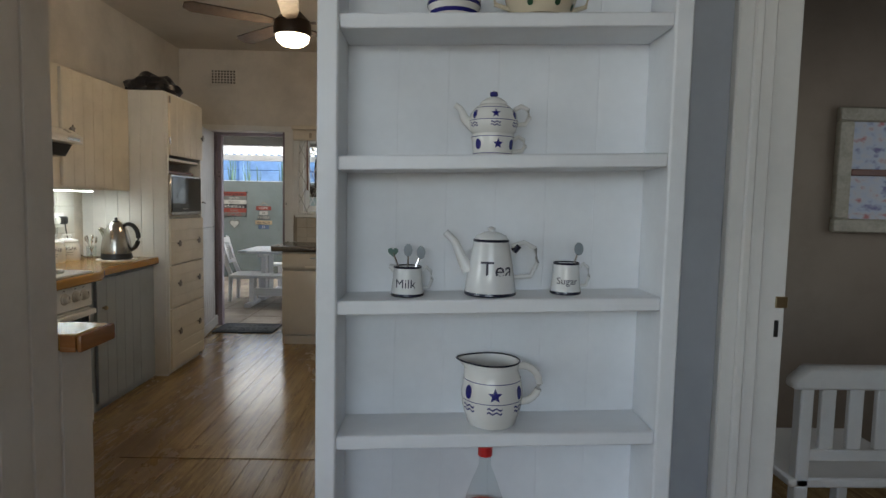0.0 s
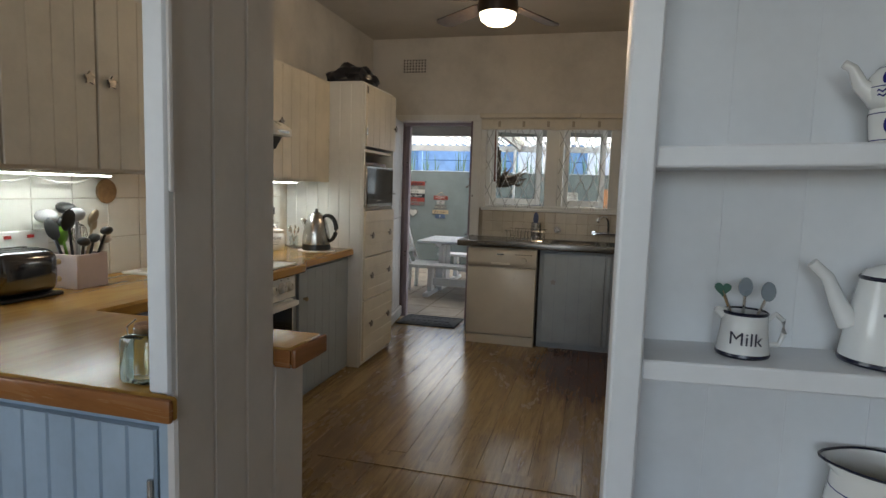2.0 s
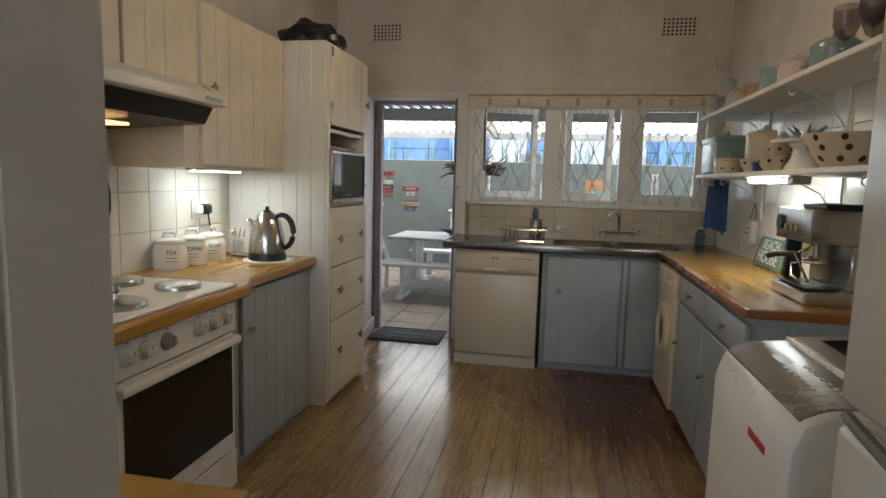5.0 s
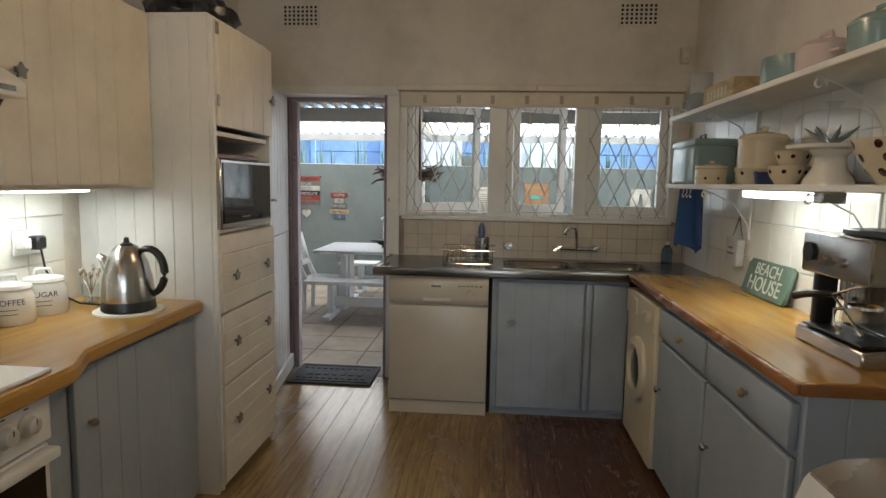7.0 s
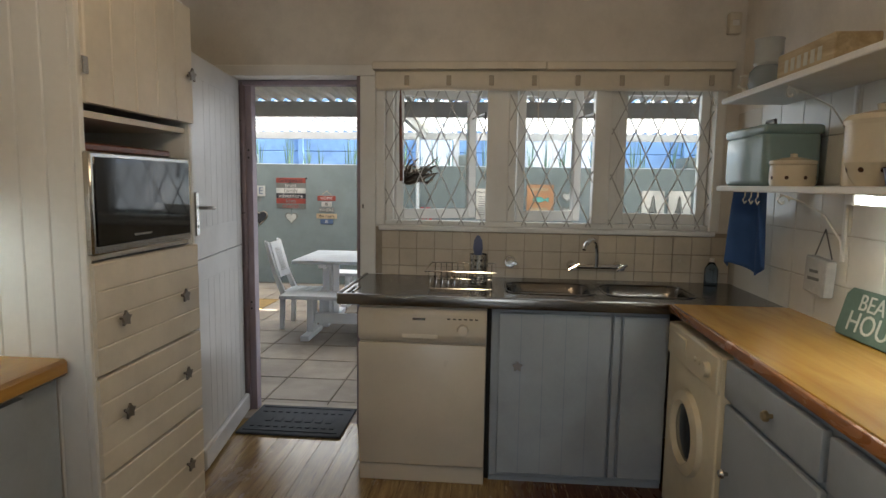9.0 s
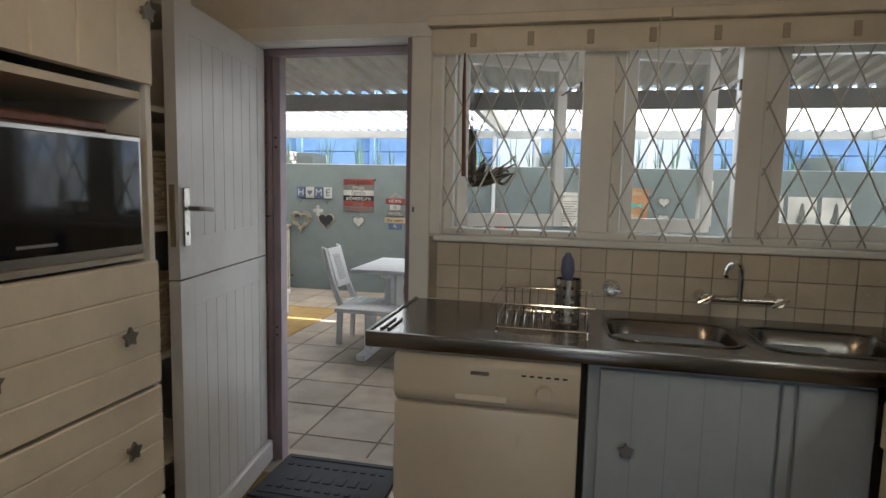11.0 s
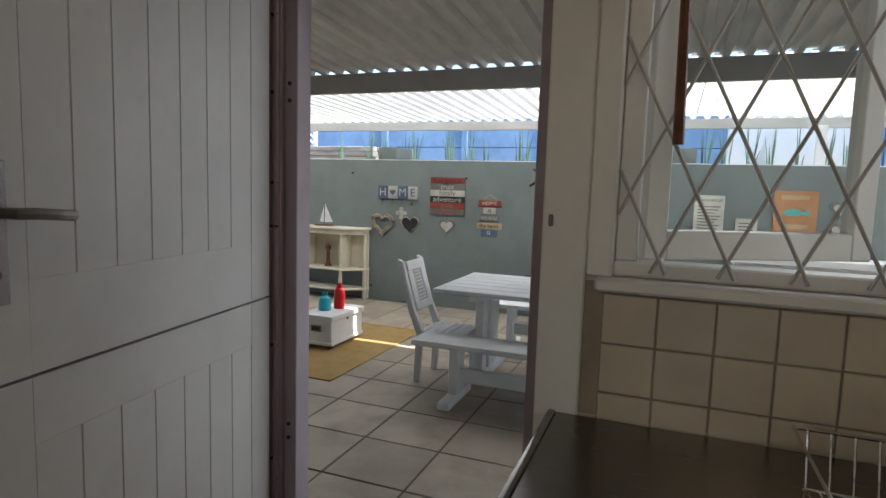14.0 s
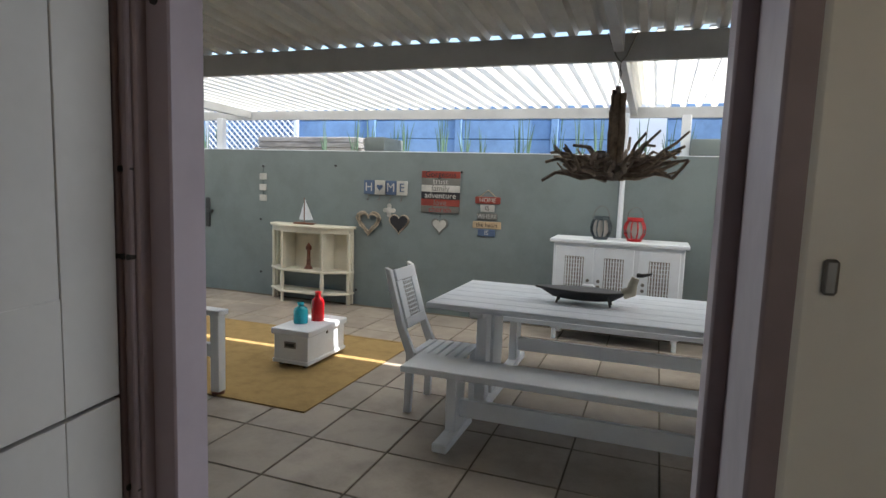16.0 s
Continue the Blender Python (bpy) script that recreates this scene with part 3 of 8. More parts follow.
for k in range(8):
    xx = -1.24 + 0.235 * k
    part("tie", box(xx, xx + 0.026, WY - 0.062, WY - 0.056, 2.00, 2.055, 0.002), paint("blind_tie", (0.42, 0.36, 0.28), 0.7) if k == 0 else bpy.data.materials["blind_tie"], blind)
part("cord", tube([(-0.50, WY - 0.07, 2.13), (-0.50, WY - 0.072, 1.98), (-0.495, WY - 0.07, 1.80)], 0.003, 5), CREAM, blind)

part("pull_stick", tube([(-1.262, 6.03, 1.978), (-1.262, 6.03, 1.86), (-1.255, 6.03, 1.47)], [0.004, 0.008, 0.010], 8), DARKWOOD, blind, "turned wooden pull stick")

# wall vents: a grid of dark squares stands for the shade in square holes
for vx0, vx1 in ((-2.25, -2.0), (0.085, 0.335)):
    vent = thing("wall_vent", (vx0, WY, 2.53), "painted air vent brick with small square holes", "vent", "wall vents")
    part("plate", box(vx0 - 0.01, vx1 + 0.01, WY - 0.008, WY, 2.52, 2.69, 0.003), WALL, vent)
    bm = bmesh.new()
    for i in range(8):
        for j in range(5):
            cx, cz = vx0 + (i + 0.5) * (vx1 - vx0) / 8, 2.535 + (j + 0.5) * 0.14 / 5
            add_box(bm, cx - 0.008, cx + 0.008, WY - 0.0095, WY - 0.0078, cz - 0.008, cz + 0.008)
    part("hole_grid", bm, GAPSHADE, vent, smooth=False)
sensor = thing("wall_sensor", (0.53, WY - 0.02, 2.32), "small beige alarm sensor box on the wall", "sensor")
part("housing", box(0.495, 0.56, WY - 0.045, WY, 2.275, 2.385, 0.008, 2), CREAM, sensor)
part("lens", box(0.51, 0.545, WY - 0.05, WY - 0.044, 2.315, 2.345, 0.002), WHITE, sensor)

# ---- kitchen units ----
def star_knob(p, at, axis, material=None):
    """A small cast star knob on a stem."""
    m = material or BRASS
    bm = bmesh.new()
    pts = []
    for k in range(10):
        r = 0.027 if k % 2 == 0 else 0.016
        a = math.pi * 2 * k / 10 + math.pi / 2
        pts.append((r * math.cos(a), r * math.sin(a)))
    b = prism(pts, "z", 0.016, 0.024)
    merge(bm, b)
    add_cyl(bm, (0, 0, 0), (0, 0, 0.017), 0.006, n=8)
    bm.transform(Matrix.Translation(at) @ facing(axis))
    return part("knob", bm, m, p, "cast star-shaped knob")


def round_knob(p, at, axis, r=0.016, material=None):
    bm = lathe([(0, 0), (0.007, 0), (0.007, 0.012), (r, 0.016), (r, 0.024), (r * 0.7, 0.030), (0, 0.031)], n=14)
    bm.transform(Matrix.Translation(at) @ facing(axis))
    return part("knob", bm, material or BRASS, p, "round metal knob")


def turned(bm, at, axis):
    """Lays a shape turned about z on a face that looks along the axis."""
    bm.transform(Matrix.Translation(at) @ facing(axis))
    return bm


# left base cabinets (x = -2.58 to about -1.98), hob and oven between
COUNTER_Z = 0.915


def counter_edge(poly, z0, z1):
    return prism(poly, "z", z0, z1, 0.010)


base1 = thing("base_cabinet", (-2.3, 3.87, 0), "blue-grey boarded base cabinet under the wooden worktop", "cabinet")
part("body", box(LX, -2.052, 3.42, 4.34, 0.02, 0.86, 0.002), BLUEGREY, base1)
d = part("door", grooved(-2.029, 1, 3.55, 4.19, 0.06, 0.845, 0.02, 0.115, 0.003), BLUEGREY, base1)
round_knob(d, (-2.029, 3.61, 0.66), "+x", 0.014)
part("plinth", box(LX, -2.065, 3.42, 4.34, 0.0, 0.02), BLUEGREY, base1)

oven = thing("oven", (-2.2, 3.02, 0), "white built-in electric oven with black glass door", "oven")
part("body", box(LX + 0.03, -1.99, 2.66, 3.36, 0.10, 0.86, 0.002), APPLIANCE, oven)
pan = part("control_panel", box(-1.99, -1.945, 2.65, 3.35, 0.728, 0.858, 0.005), APPLIANCE, oven)
dr = part("oven_door", box(-1.99, -1.955, 2.65, 3.35, 0.205, 0.718, 0.006), APPLIANCE, oven)
part("oven_window", box(-1.955, -1.950, 2.70, 3.325, 0.285, 0.668, 0.001), OVENGLASS, dr, "black glass oven window")
part("oven_handle", box(-1.955, -1.915, 2.66, 3.345, 0.680, 0.712, 0.008, 2), APPLIANCE, dr)
part("lower_panel", box(-1.99, -1.96, 2.65, 3.37, 0.03, 0.195, 0.004), APPLIANCE, oven)
GREYPLATE = paint("dial_grey", (0.22, 0.21, 0.19), 0.3, 0.08, 0.05)
DIAL = paint("dial_cream", (0.55, 0.51, 0.44), 0.3, 0.08, 0.05)
for k, yy in enumerate((2.715, 2.795, 2.905, 3.09, 3.19, 3.265)):
    kn = part("dial", turned(lathe([(0, 0), (0.033, 0), (0.032, 0.006), (0.026, 0.010), (0.022, 0.026), (0.018, 0.029), (0, 0.029)], n=20), (-1.945, yy, 0.800), "+x"), GREYPLATE if k == 2 else DIAL, pan, "round control dial")
    part("mark", box(-1.9165, -1.9150, yy - 0.0015, yy + 0.0015, 0.803, 0.818), BLACK, kn, smooth=False)
    part("mark", box(-1.9447, -1.9442, yy - 0.008, yy + 0.008, 0.842, 0.846), BLACK, pan, smooth=False)
part("end_panel", box(LX, -1.99, 3.37, 3.415, 0, 0.86, 0.002), BLUEGREY, base1)

base2 = thing("base_cabinet", (-2.3, 2.3, 0), "blue-grey base cabinet in the kitchen corner", "cabinet")
part("body", box(LX, -2.0, 2.02, 2.645, 0.02, 0.86, 0.002), BLUEGREY, base2)
part("door", grooved(-1.98, 1, 2.06, 2.60, 0.06, 0.845, 0.02, 0.1, 0.005), BLUEGREY, base2)

wt = solo("worktop", counter_edge([(LX, 1.40), (LX, 4.345), (-2.010, 4.345), (-1.990, 3.57), (-1.915, 3.42), (-1.90, 2.60), (-1.95, 2.5), (-1.95, 1.95), (-1.95, 1.40)], 0.862, COUNTER_Z), COUNTER,
          "varnished orange-brown wooden worktop along the wall", "worktop")

# hob
hob = thing("hob", (-2.22, 3.0, COUNTER_Z), "white electric hob with four round metal-lidded plates", "hob")
part("plate_top", box(-2.52, -1.94, 2.66, 3.36, 0.914, 0.927, 0.005), APPLIANCE, hob)
for (hx, hy, r) in ((-2.08, 2.83, 0.10), (-2.10, 3.19, 0.085), (-2.37, 2.84, 0.085), (-2.37, 3.18, 0.10)):
    part("hot_plate", lathe([(r, 0.0), (r, 0.012), (r * 0.94, 0.022), (r * 0.5, 0.027), (0, 0.029)], (hx, hy, 0.926), 24), STEEL, hob, "brushed metal plate lid")
part("lid_knob", lathe([(0, 0), (0.012, 0), (0.008, 0.02), (0.018, 0.03), (0.014, 0.042), (0, 0.044)], (-2.08, 2.83, 0.953), 14), STEEL, hob)

# tall unit with microwave niche
TX, TY0, TY1, TZ = -1.942, 4.35, 4.995, 2.128
tall = thing("tall_cabinet", (-2.25, 4.66, 0), "tall white painted cabinet with drawers and a microwave niche", "cabinet")
part("side_panel", grooved_y(TY0, -1, LX, TX - 0.02, 0, TZ, 0.02, 0.085, 0.0045), WHITE, tall, "white boarded side")
part("side_panel", box(LX, TX - 0.02, TY1 - 0.02, TY1, 0, TZ, 0.001), WHITE, tall)
part("back_panel", box(LX, LX + 0.015, TY0 + 0.02, TY1 - 0.02, 0, TZ), WHITE, tall)
part("top_panel", box(LX, TX - 0.02, TY0, TY1, TZ, TZ + 0.018, 0.002), WHITE, tall)
part("niche_floor", box(LX + 0.015, TX - 0.02, TY0 + 0.02, TY1 - 0.02, 1.205, 1.225), CREAM, tall)
part("niche_roof", box(LX + 0.015, TX - 0.02, TY0 + 0.02, TY1 - 0.02, 1.640, 1.660), CREAM, tall)
part("front_stile", box(TX - 0.02, TX, TY0, TY0 + 0.022, 0.02, TZ, 0.002), WHITE, tall)
part("front_stile", box(TX - 0.02, TX, TY1 - 0.022, TY1, 0.02, TZ, 0.002), WHITE, tall)
part("plinth", box(LX + 0.02, TX - 0.03, TY0 + 0.02, TY1 - 0.02, 0, 0.03), WHITE, tall)
up = part("upper_door", grooved(TX + 0.014, 1, TY0 + 0.02, TY1 - 0.008, 1.680, TZ - 0.008, 0.03, 0.12, 0.004), CREAM, tall, "cream boarded upper door")
star_knob(up, (TX + 0.014, TY1 - 0.045, 1.86), "+x", PEWTER)
for hz in (1.76, 2.06):
    part("hinge", box(TX + 0.012, TX + 0.018, TY0 + 0.005, TY0 + 0.028, hz, hz + 0.05, 0.001), STEEL, up)


def plank_drawer(y0, y1, z0, z1, x, parent):
    """A drawer front of lying boards with open joints."""
    n = max(2, round((z1 - z0) / 0.085))
    poly = []
    h = (z1 - z0) / n
    for i in range(n):
        a, b = z0 + i * h, z0 + (i + 1) * h
        poly += [(x - 0.004, a), (x, a + 0.004), (x, b - 0.004)]
    poly += [(x - 0.004, z1), (x - 0.028, z1), (x - 0.028, z0)]
    return part("drawer", prism(poly, "y", y0, y1), CREAM, parent, "white boarded drawer front")


for z0, z1, zk in ((0.05, 0.510, 0.325), (0.520, 0.840, 0.700), (0.850, 1.20, 1.010)):
    dd = plank_drawer(TY0 + 0.012, TY1 - 0.008, z0, z1, TX + 0.014, tall)
    star_knob(dd, (TX + 0.014, TY0 + 0.125, zk), "+x", PEWTER)
    star_knob(dd, (TX + 0.014, TY1 - 0.145, zk + 0.004), "+x", PEWTER)

mw = thing("microwave", (-2.2, 4.66, 1.226), "steel-framed black microwave oven in the tall cabinet", "microwave")
part("case", box(-2.45, TX - 0.006, TY0 + 0.024, TY1 - 0.075, 1.23, 1.530, 0.004), BLACK, mw)
part("front_frame", box(TX - 0.006, TX + 0.022, TY0 + 0.004, TY1 - 0.068, 1.226, 1.538, 0.006), STEEL, mw, "brushed steel front frame")
part("glass_front", box(TX + 0.022, TX + 0.026, TY0 + 0.020, TY1 - 0.082, 1.252, 1.522, 0.002), MWGLASS, mw, "glossy black glass door")
part("brand_mark", box(TX + 0.0262, TX + 0.0268, TY0 + 0.20, TY0 + 0.30, 1.272, 1.279), STEEL, mw, smooth=False)
tray = solo("wooden_tray", box(-2.4, TX - 0.01, TY0 + 0.03, TY0 + 0.50, 1.539, 1.565, 0.006), DARKWOOD, "dark red-brown wooden tray on the microwave", "tray")

bag = bmesh.new()
bmesh.ops.create_icosphere(bag, subdivisions=4, radius=1)
for v in bag.verts:
    k = noise.noise(v.co * 2.2) * 0.22 + noise.noise(v.co * 6) * 0.10
    v.co *= 1 + k
    v.co = Vector((v.co.x * 0.20, v.co.y * 0.20, max(-0.02, v.co.z * 0.14)))
bag.transform(pose(-2.16, 4.60, TZ + 0.04))
solo("plastic_bag", bag, paint("black_bag", (0.012, 0.013, 0.018), 0.3, 0.1, 0.3), "crumpled black bag on top of the tall cabinet", "bag", at=(-2.16, 4.6, TZ + 0.02))

# larder shelves behind the door
nic = thing("larder_shelf", (-2.45, 5.5, 0), "open white larder shelves holding wicker baskets", "shelf")
part("upright", box(-2.56, -2.12, 4.998, 5.020, 0, 2.1), CREAM, nic)
for zz in (0.40, 0.80, 1.265, 1.68, 2.05):
    part("shelf_board", box(-2.57, -2.22, 5.020, 5.70, zz - 0.022, zz, 0.002), CREAM, nic)
WICKER = wood("whitewashed_wicker", (0.20, 0.14, 0.08), (0.50, 0.42, 0.32), 0.8, (9, 9, 60), 0.2, bump_amount=1.0)
TAGBLUE = paint("heart_tag_grey_blue", (0.30, 0.35, 0.39), 0.7, 0.15, 0.3)


def tag_outline(r):
    out = []
    for k in range(24):
        t = 2 * math.pi * k / 24
        out.append((r * math.sin(t) ** 3, r * (13 * math.cos(t) - 5 * math.cos(2 * t) - 2 * math.cos(3 * t) - math.cos(4 * t)) / 16))
    return out


def wicker_basket(y0, y1, z, h):
    bk = thing("wicker_basket", (-2.36, (y0 + y1) / 2, z), "pale whitewashed wicker basket with a grey heart tag", "basket", "larder baskets")
    bm = bmesh.new()
    for k in range(int(h / 0.017)):
        for j in range(14):
            ya = y0 + (y1 - y0) * j / 14
            yb = y0 + (y1 - y0) * (j + 1) / 14
            off = 0.005 if (j + k) % 2 else 0.0
            add_box(bm, -2.52, -2.236 + off, ya, yb + 0.002, z + 0.017 * k, z + 0.017 * k + 0.0155)
    part("weave", bm, WICKER, bk, smooth=False)
    part("rim", box(-2.525, -2.228, y0 - 0.006, y1 + 0.006, z + h - 0.012, z + h + 0.012, 0.006), WICKER, bk)
    yc, zc = y0 + 0.13, z + h * 0.56
    part("heart_tag", prism([(yc + u, zc + v) for u, v in tag_outline(0.062)], "x", -2.229, -2.221), TAGBLUE, bk, "grey-blue wooden heart tag")
    part("string", tube([(-2.226, yc, zc + 0.02), (-2.226, yc, z + h)], 0.002, 4), TAGBLUE, bk)


wicker_basket(5.06, 5.60, 1.266, 0.25)
wicker_basket(5.06, 5.60, 0.801, 0.25)
GREENPACK = paint("green_pack", (0.02, 0.10, 0.04), 0.4)
sp = thing("spray_bottle", (-2.34, 5.30, 1.055), "dark green spray bottle with a red trigger head", "bottle")
part("bottle", lathe([(0, 0), (0.035, 0), (0.036, 0.05), (0.02, 0.075), (0.015, 0.085), (0, 0.085)], (-2.34, 5.30, 1.062), 16), GREENPACK, sp)
part("trigger_head", prism([(5.26, 1.145), (5.26, 1.175), (5.36, 1.18), (5.39, 1.16), (5.33, 1.15), (5.32, 1.11), (5.30, 1.145)], "x", -2.352, -2.328, 0.004), paint("red_pack", (0.45, 0.05, 0.03), 0.4), sp, "orange-red spray trigger")
sg2 = thing("spray_bottle", (-2.32, 5.25, 0.40), "white-headed green cleaner spray bottle on the shelf", "bottle")
part("bottle", lathe([(0, 0), (0.045, 0), (0.046, 0.12), (0.025, 0.17), (0.017, 0.19), (0, 0.19)], (-2.32, 5.25, 0.401), 16), GREENPACK, sg2)
part("trigger_head", prism([(5.17, 0.61), (5.18, 0.64), (5.28, 0.65), (5.28, 0.585), (5.23, 0.585), (5.21, 0.61)], "x", -2.332, -2.308, 0.004), WHITE, sg2, "white spray trigger")

# upper cabinets along the left wall
def upper_cabinet(y0, y1, z0, z1, doors, label):
    u = thing("wall_cabinet", (-2.4, (y0 + y1) / 2, z0), label, "cabinet", "wall cabinets")
    part("body", box(LX, -2.22, y0, y1, z0, z1, 0.002), CREAM, u)
    out = []
    for a, b, ky in doors:
        dd = part("door", grooved(-2.20, 1, a, b, z0 + 0.015, z1 - 0.015, 0.02, 0.105, 0.0035), CREAM, u, "cream boarded cabinet door")
        if ky:
            star_knob(dd, (-2.20, ky, z0 + 0.36), "+x", PEWTER)
        out.append(dd)
    return u


upper_cabinet(3.42, 4.345, 1.405, 2.14, [(3.53, 4.19, 3.60)], "cream boarded wall cabinet beside the cooker hood")
upper_cabinet(2.68, 3.415, 1.74, 2.14, [(2.69, 3.04, 3.0), (3.06, 3.40, 3.10)], "short cream wall cabinet above the cooker hood")
upper_cabinet(1.44, 2.675, 1.405, 2.14, [(1.47, 1.83, None), (1.84, 2.225, 2.175), (2.235, 2.65, 2.285)], "cream boarded wall cabinet with shell knobs")

hood = thing("cooker_hood", (-2.3, 3.04, 1.56), "white slim cooker hood with dark underside", "cooker hood")
part("canopy", prism([(LX, 1.74), (-2.06, 1.735), (-2.0, 1.695), (-2.0, 1.655), (-2.06, 1.655), (LX, 1.62)], "y", 2.69, 3.40, 0.004), APPLIANCE, hood)
part("filter", prism([(LX + 0.02, 1.619), (-2.06, 1.652), (-2.10, 1.585), (LX + 0.02, 1.56)], "y", 2.70, 3.39), BLACK, hood, "dark grease filter underside")
part("light_cover", box(-2.40, -2.22, 2.90, 3.10, 1.552, 1.562, 0.003), glow("hood_lamp", (1.0, 0.55, 0.2), 0.8), hood, "glowing amber lamp cover")
part("switch_strip", box(-2.0, -1.996, 3.25, 3.36, 1.668, 1.682), STEEL, hood)

# lights under the wall cabinets
TUBE = glow("tube_glow", (0.92, 1.0, 0.96), 3.0)
for y0, y1 in ((3.72, 4.18), (1.80, 2.50)):
    cl = thing("cabinet_lamp", (-2.40, (y0 + y1) / 2, 1.39), "slim white strip lamp under the wall cabinet", "lamp", "strip lamps")
    part("casing", box(-2.425, -2.375, y0, y1, 1.395, 1.405, 0.002), WHITE, cl)
    part("tube", box(-2.418, -2.382, y0 + 0.02, y1 - 0.02, 1.388, 1.395, 0.003), TUBE, cl)
solo("lamp_cable", tube([(-2.50, 1.60 + 0.1 * k, 1.385 - 0.035 * math.sin(k * 1.05) ** 2) for k in range(10)], 0.004, 5), WHITE, "thin white cable looping under the wall cabinet", "cable")

# ---- peninsula with boarded end panel and post ----
PX, PZT = -1.08, 0.943   # end panel's plane, height of the peninsula top
pen = thing("peninsula_cabinet", (-1.8, 1.55, 0), "pale blue boarded peninsula cabinet", "cabinet")
part("body", box(-2.58, PX - 0.05, 1.315, 1.815, 0.02, PZT - 0.052, 0.002), SKYBLUE, pen)
for a, b in ((-2.54, -1.80), (-1.78, PX - 0.055)):
    dd = part("door", grooved_y(1.292, -1, a, b, 0.06, PZT - 0.085, 0.02, 0.072, 0.005), SKYBLUE, pen, "pale blue boarded door")
    part("hinge", tube([(b - 0.010, 1.286, 0.68), (b - 0.010, 1.286, 0.75)], 0.006, 8), STEEL, dd)
    round_knob(dd, (a + 0.05, 1.292, 0.62), "-y", 0.014, BLACK)
part("frame_edge", box(PX - 0.045, PX - 0.004, 1.290, 1.314, 0, PZT - 0.052, 0.003), SKYBLUE, pen)
wtp = solo("worktop", prism([(-2.575, 1.272), (PX + 0.012, 1.272), (PX + 0.012, 1.285), (PX - 0.025, 1.29), (PX - 0.025, 1.672), (PX + 0.045, 1.676), (PX + 0.045, 1.862), (-1.94, 1.862), (-1.96, 1.80), (-2.575, 1.75)], "z", PZT - 0.05, PZT, 0.012), COUNTER,
     "varnished wooden peninsula worktop with rounded edge", "worktop")
# peninsula edges, with their shade in the darker varnish
part("edge_nosing", box(-2.575, PX + 0.012, 1.256, 1.2715, PZT - 0.052, PZT - 0.001, 0.0075, 2), COUNTER_SHADE, wtp, "rounded reddish front edge with painted shade")
part("edge_nosing", box(PX + 0.0455, PX + 0.062, 1.674, 1.866, PZT - 0.055, PZT - 0.001, 0.007, 2), COUNTER_SHADE, wtp, "rounded reddish end edge with painted shade")
part("end_face", box(PX - 0.0, PX + 0.046, 1.6715, 1.676, PZT - 0.052, PZT - 0.004), COUNTER_SHADE, wtp)
post = thing("wall_post", (PX - 0.05, 1.5, 0), "white boarded post and end panel of the peninsula", "post", kind="structure")
part("panel_boards", grooved(PX, 1, 1.672, 1.835, 0, PZT - 0.053, 0.024, 0.16, 0.006), POSTPAINT, post)
part("post_boards", grooved(PX, 1, 1.29, 1.670, 0, CZ, 0.022, 0.118, 0.006), POSTPAINT, post)
part("post_core", box(PX - 0.054, PX - 0.024, 1.315, 1.668, PZT + 0.002, CZ), WHITE, post)
part("post_face", box(PX - 0.056, PX - 0.002, 1.275, 1.312, PZT + 0.002, CZ, 0.006), BOOKWHITE, post)
part("corner_bead", box(PX - 0.003, PX + 0.010, 1.278, 1.296, 1.36, CZ, 0.004), POSTPAINT, post)

# ---- bookcase with crockery ----
bc = thing("bookcase", (0.14, 1.3, 0), "white painted open bookcase with boarded back", "bookcase")
BX0, BX1, BY0, BY1 = -0.228, 0.568, 1.19, 1.35
part("side", box(BX0, BX0 + 0.045, BY0, BY1, 0, 2.45, 0.004), BOOKWHITE, bc)
part("side", box(BX1 - 0.040, BX1, BY0, BY1, 0, 2.45, 0.004), BOOKWHITE, bc)
part("back_panel", grooved_y(BY1 - 0.012, -1, BX0 + 0.045, BX1 - 0.04, 0.02, 2.4, 0.012, 0.118, 0.0008), BOOKWHITE, bc)
SHELVES = (0.25, 0.540, 0.837, 1.140, 1.455, 1.752, 2.06, 2.40)
for zz in SHELVES:
    xa, xb = BX0 + 0.045, BX1 - 0.04
    part("shelf", prism([(xa, zz - 0.031), (xb, zz - 0.009), (xb, zz + 0.022), (xa, zz)], "y", BY0 + 0.006, BY1 - 0.012, 0.003), BOOKWHITE, bc)

# ---- end wall run: dishwasher, sink cabinet, sink bench ----
dw = thing("dishwasher", (-1.06, 5.7, 0), "old cream-white freestanding dishwasher under the sink bench", "dishwasher")
part("body", box(-1.362, -0.750, 5.44, 6.04, 0.02, 0.875, 0.004), DISHWASHER, dw)
part("door", box(-1.362, -0.750, 5.408, 5.438, 0.095, 0.70, 0.008, 2), DISHWASHER, dw)
cp = part("control_panel", prism([(5.438, 0.712), (5.418, 0.712), (5.404, 0.745), (5.404, 0.845), (5.418, 0.868), (5.438, 0.868)], "x", -1.362, -0.750, 0.003), DISHWASHER, dw)
part("grip", box(-1.15, -0.98, 5.401, 5.406, 0.728, 0.748, 0.002), CREAM, cp)
part("program_dial", cyl((-0.86, 5.404, 0.775), (-0.86, 5.385, 0.775), 0.027, 0.023, 18), DISHWASHER, cp, "round programme dial")
for k in range(6):
    part("mark", box(-0.935 + 0.026 * k, -0.920 + 0.026 * k, 5.4030, 5.4042, 0.822, 0.828), BLACK, cp, smooth=False)
part("brand_mark", box(-1.10, -1.04, 5.403, 5.4042, 0.815, 0.827), STEEL, cp, smooth=False)
part("kick_plate", box(-1.362, -0.750, 5.43, 5.45, 0.0, 0.085, 0.003), DISHWASHER, dw)
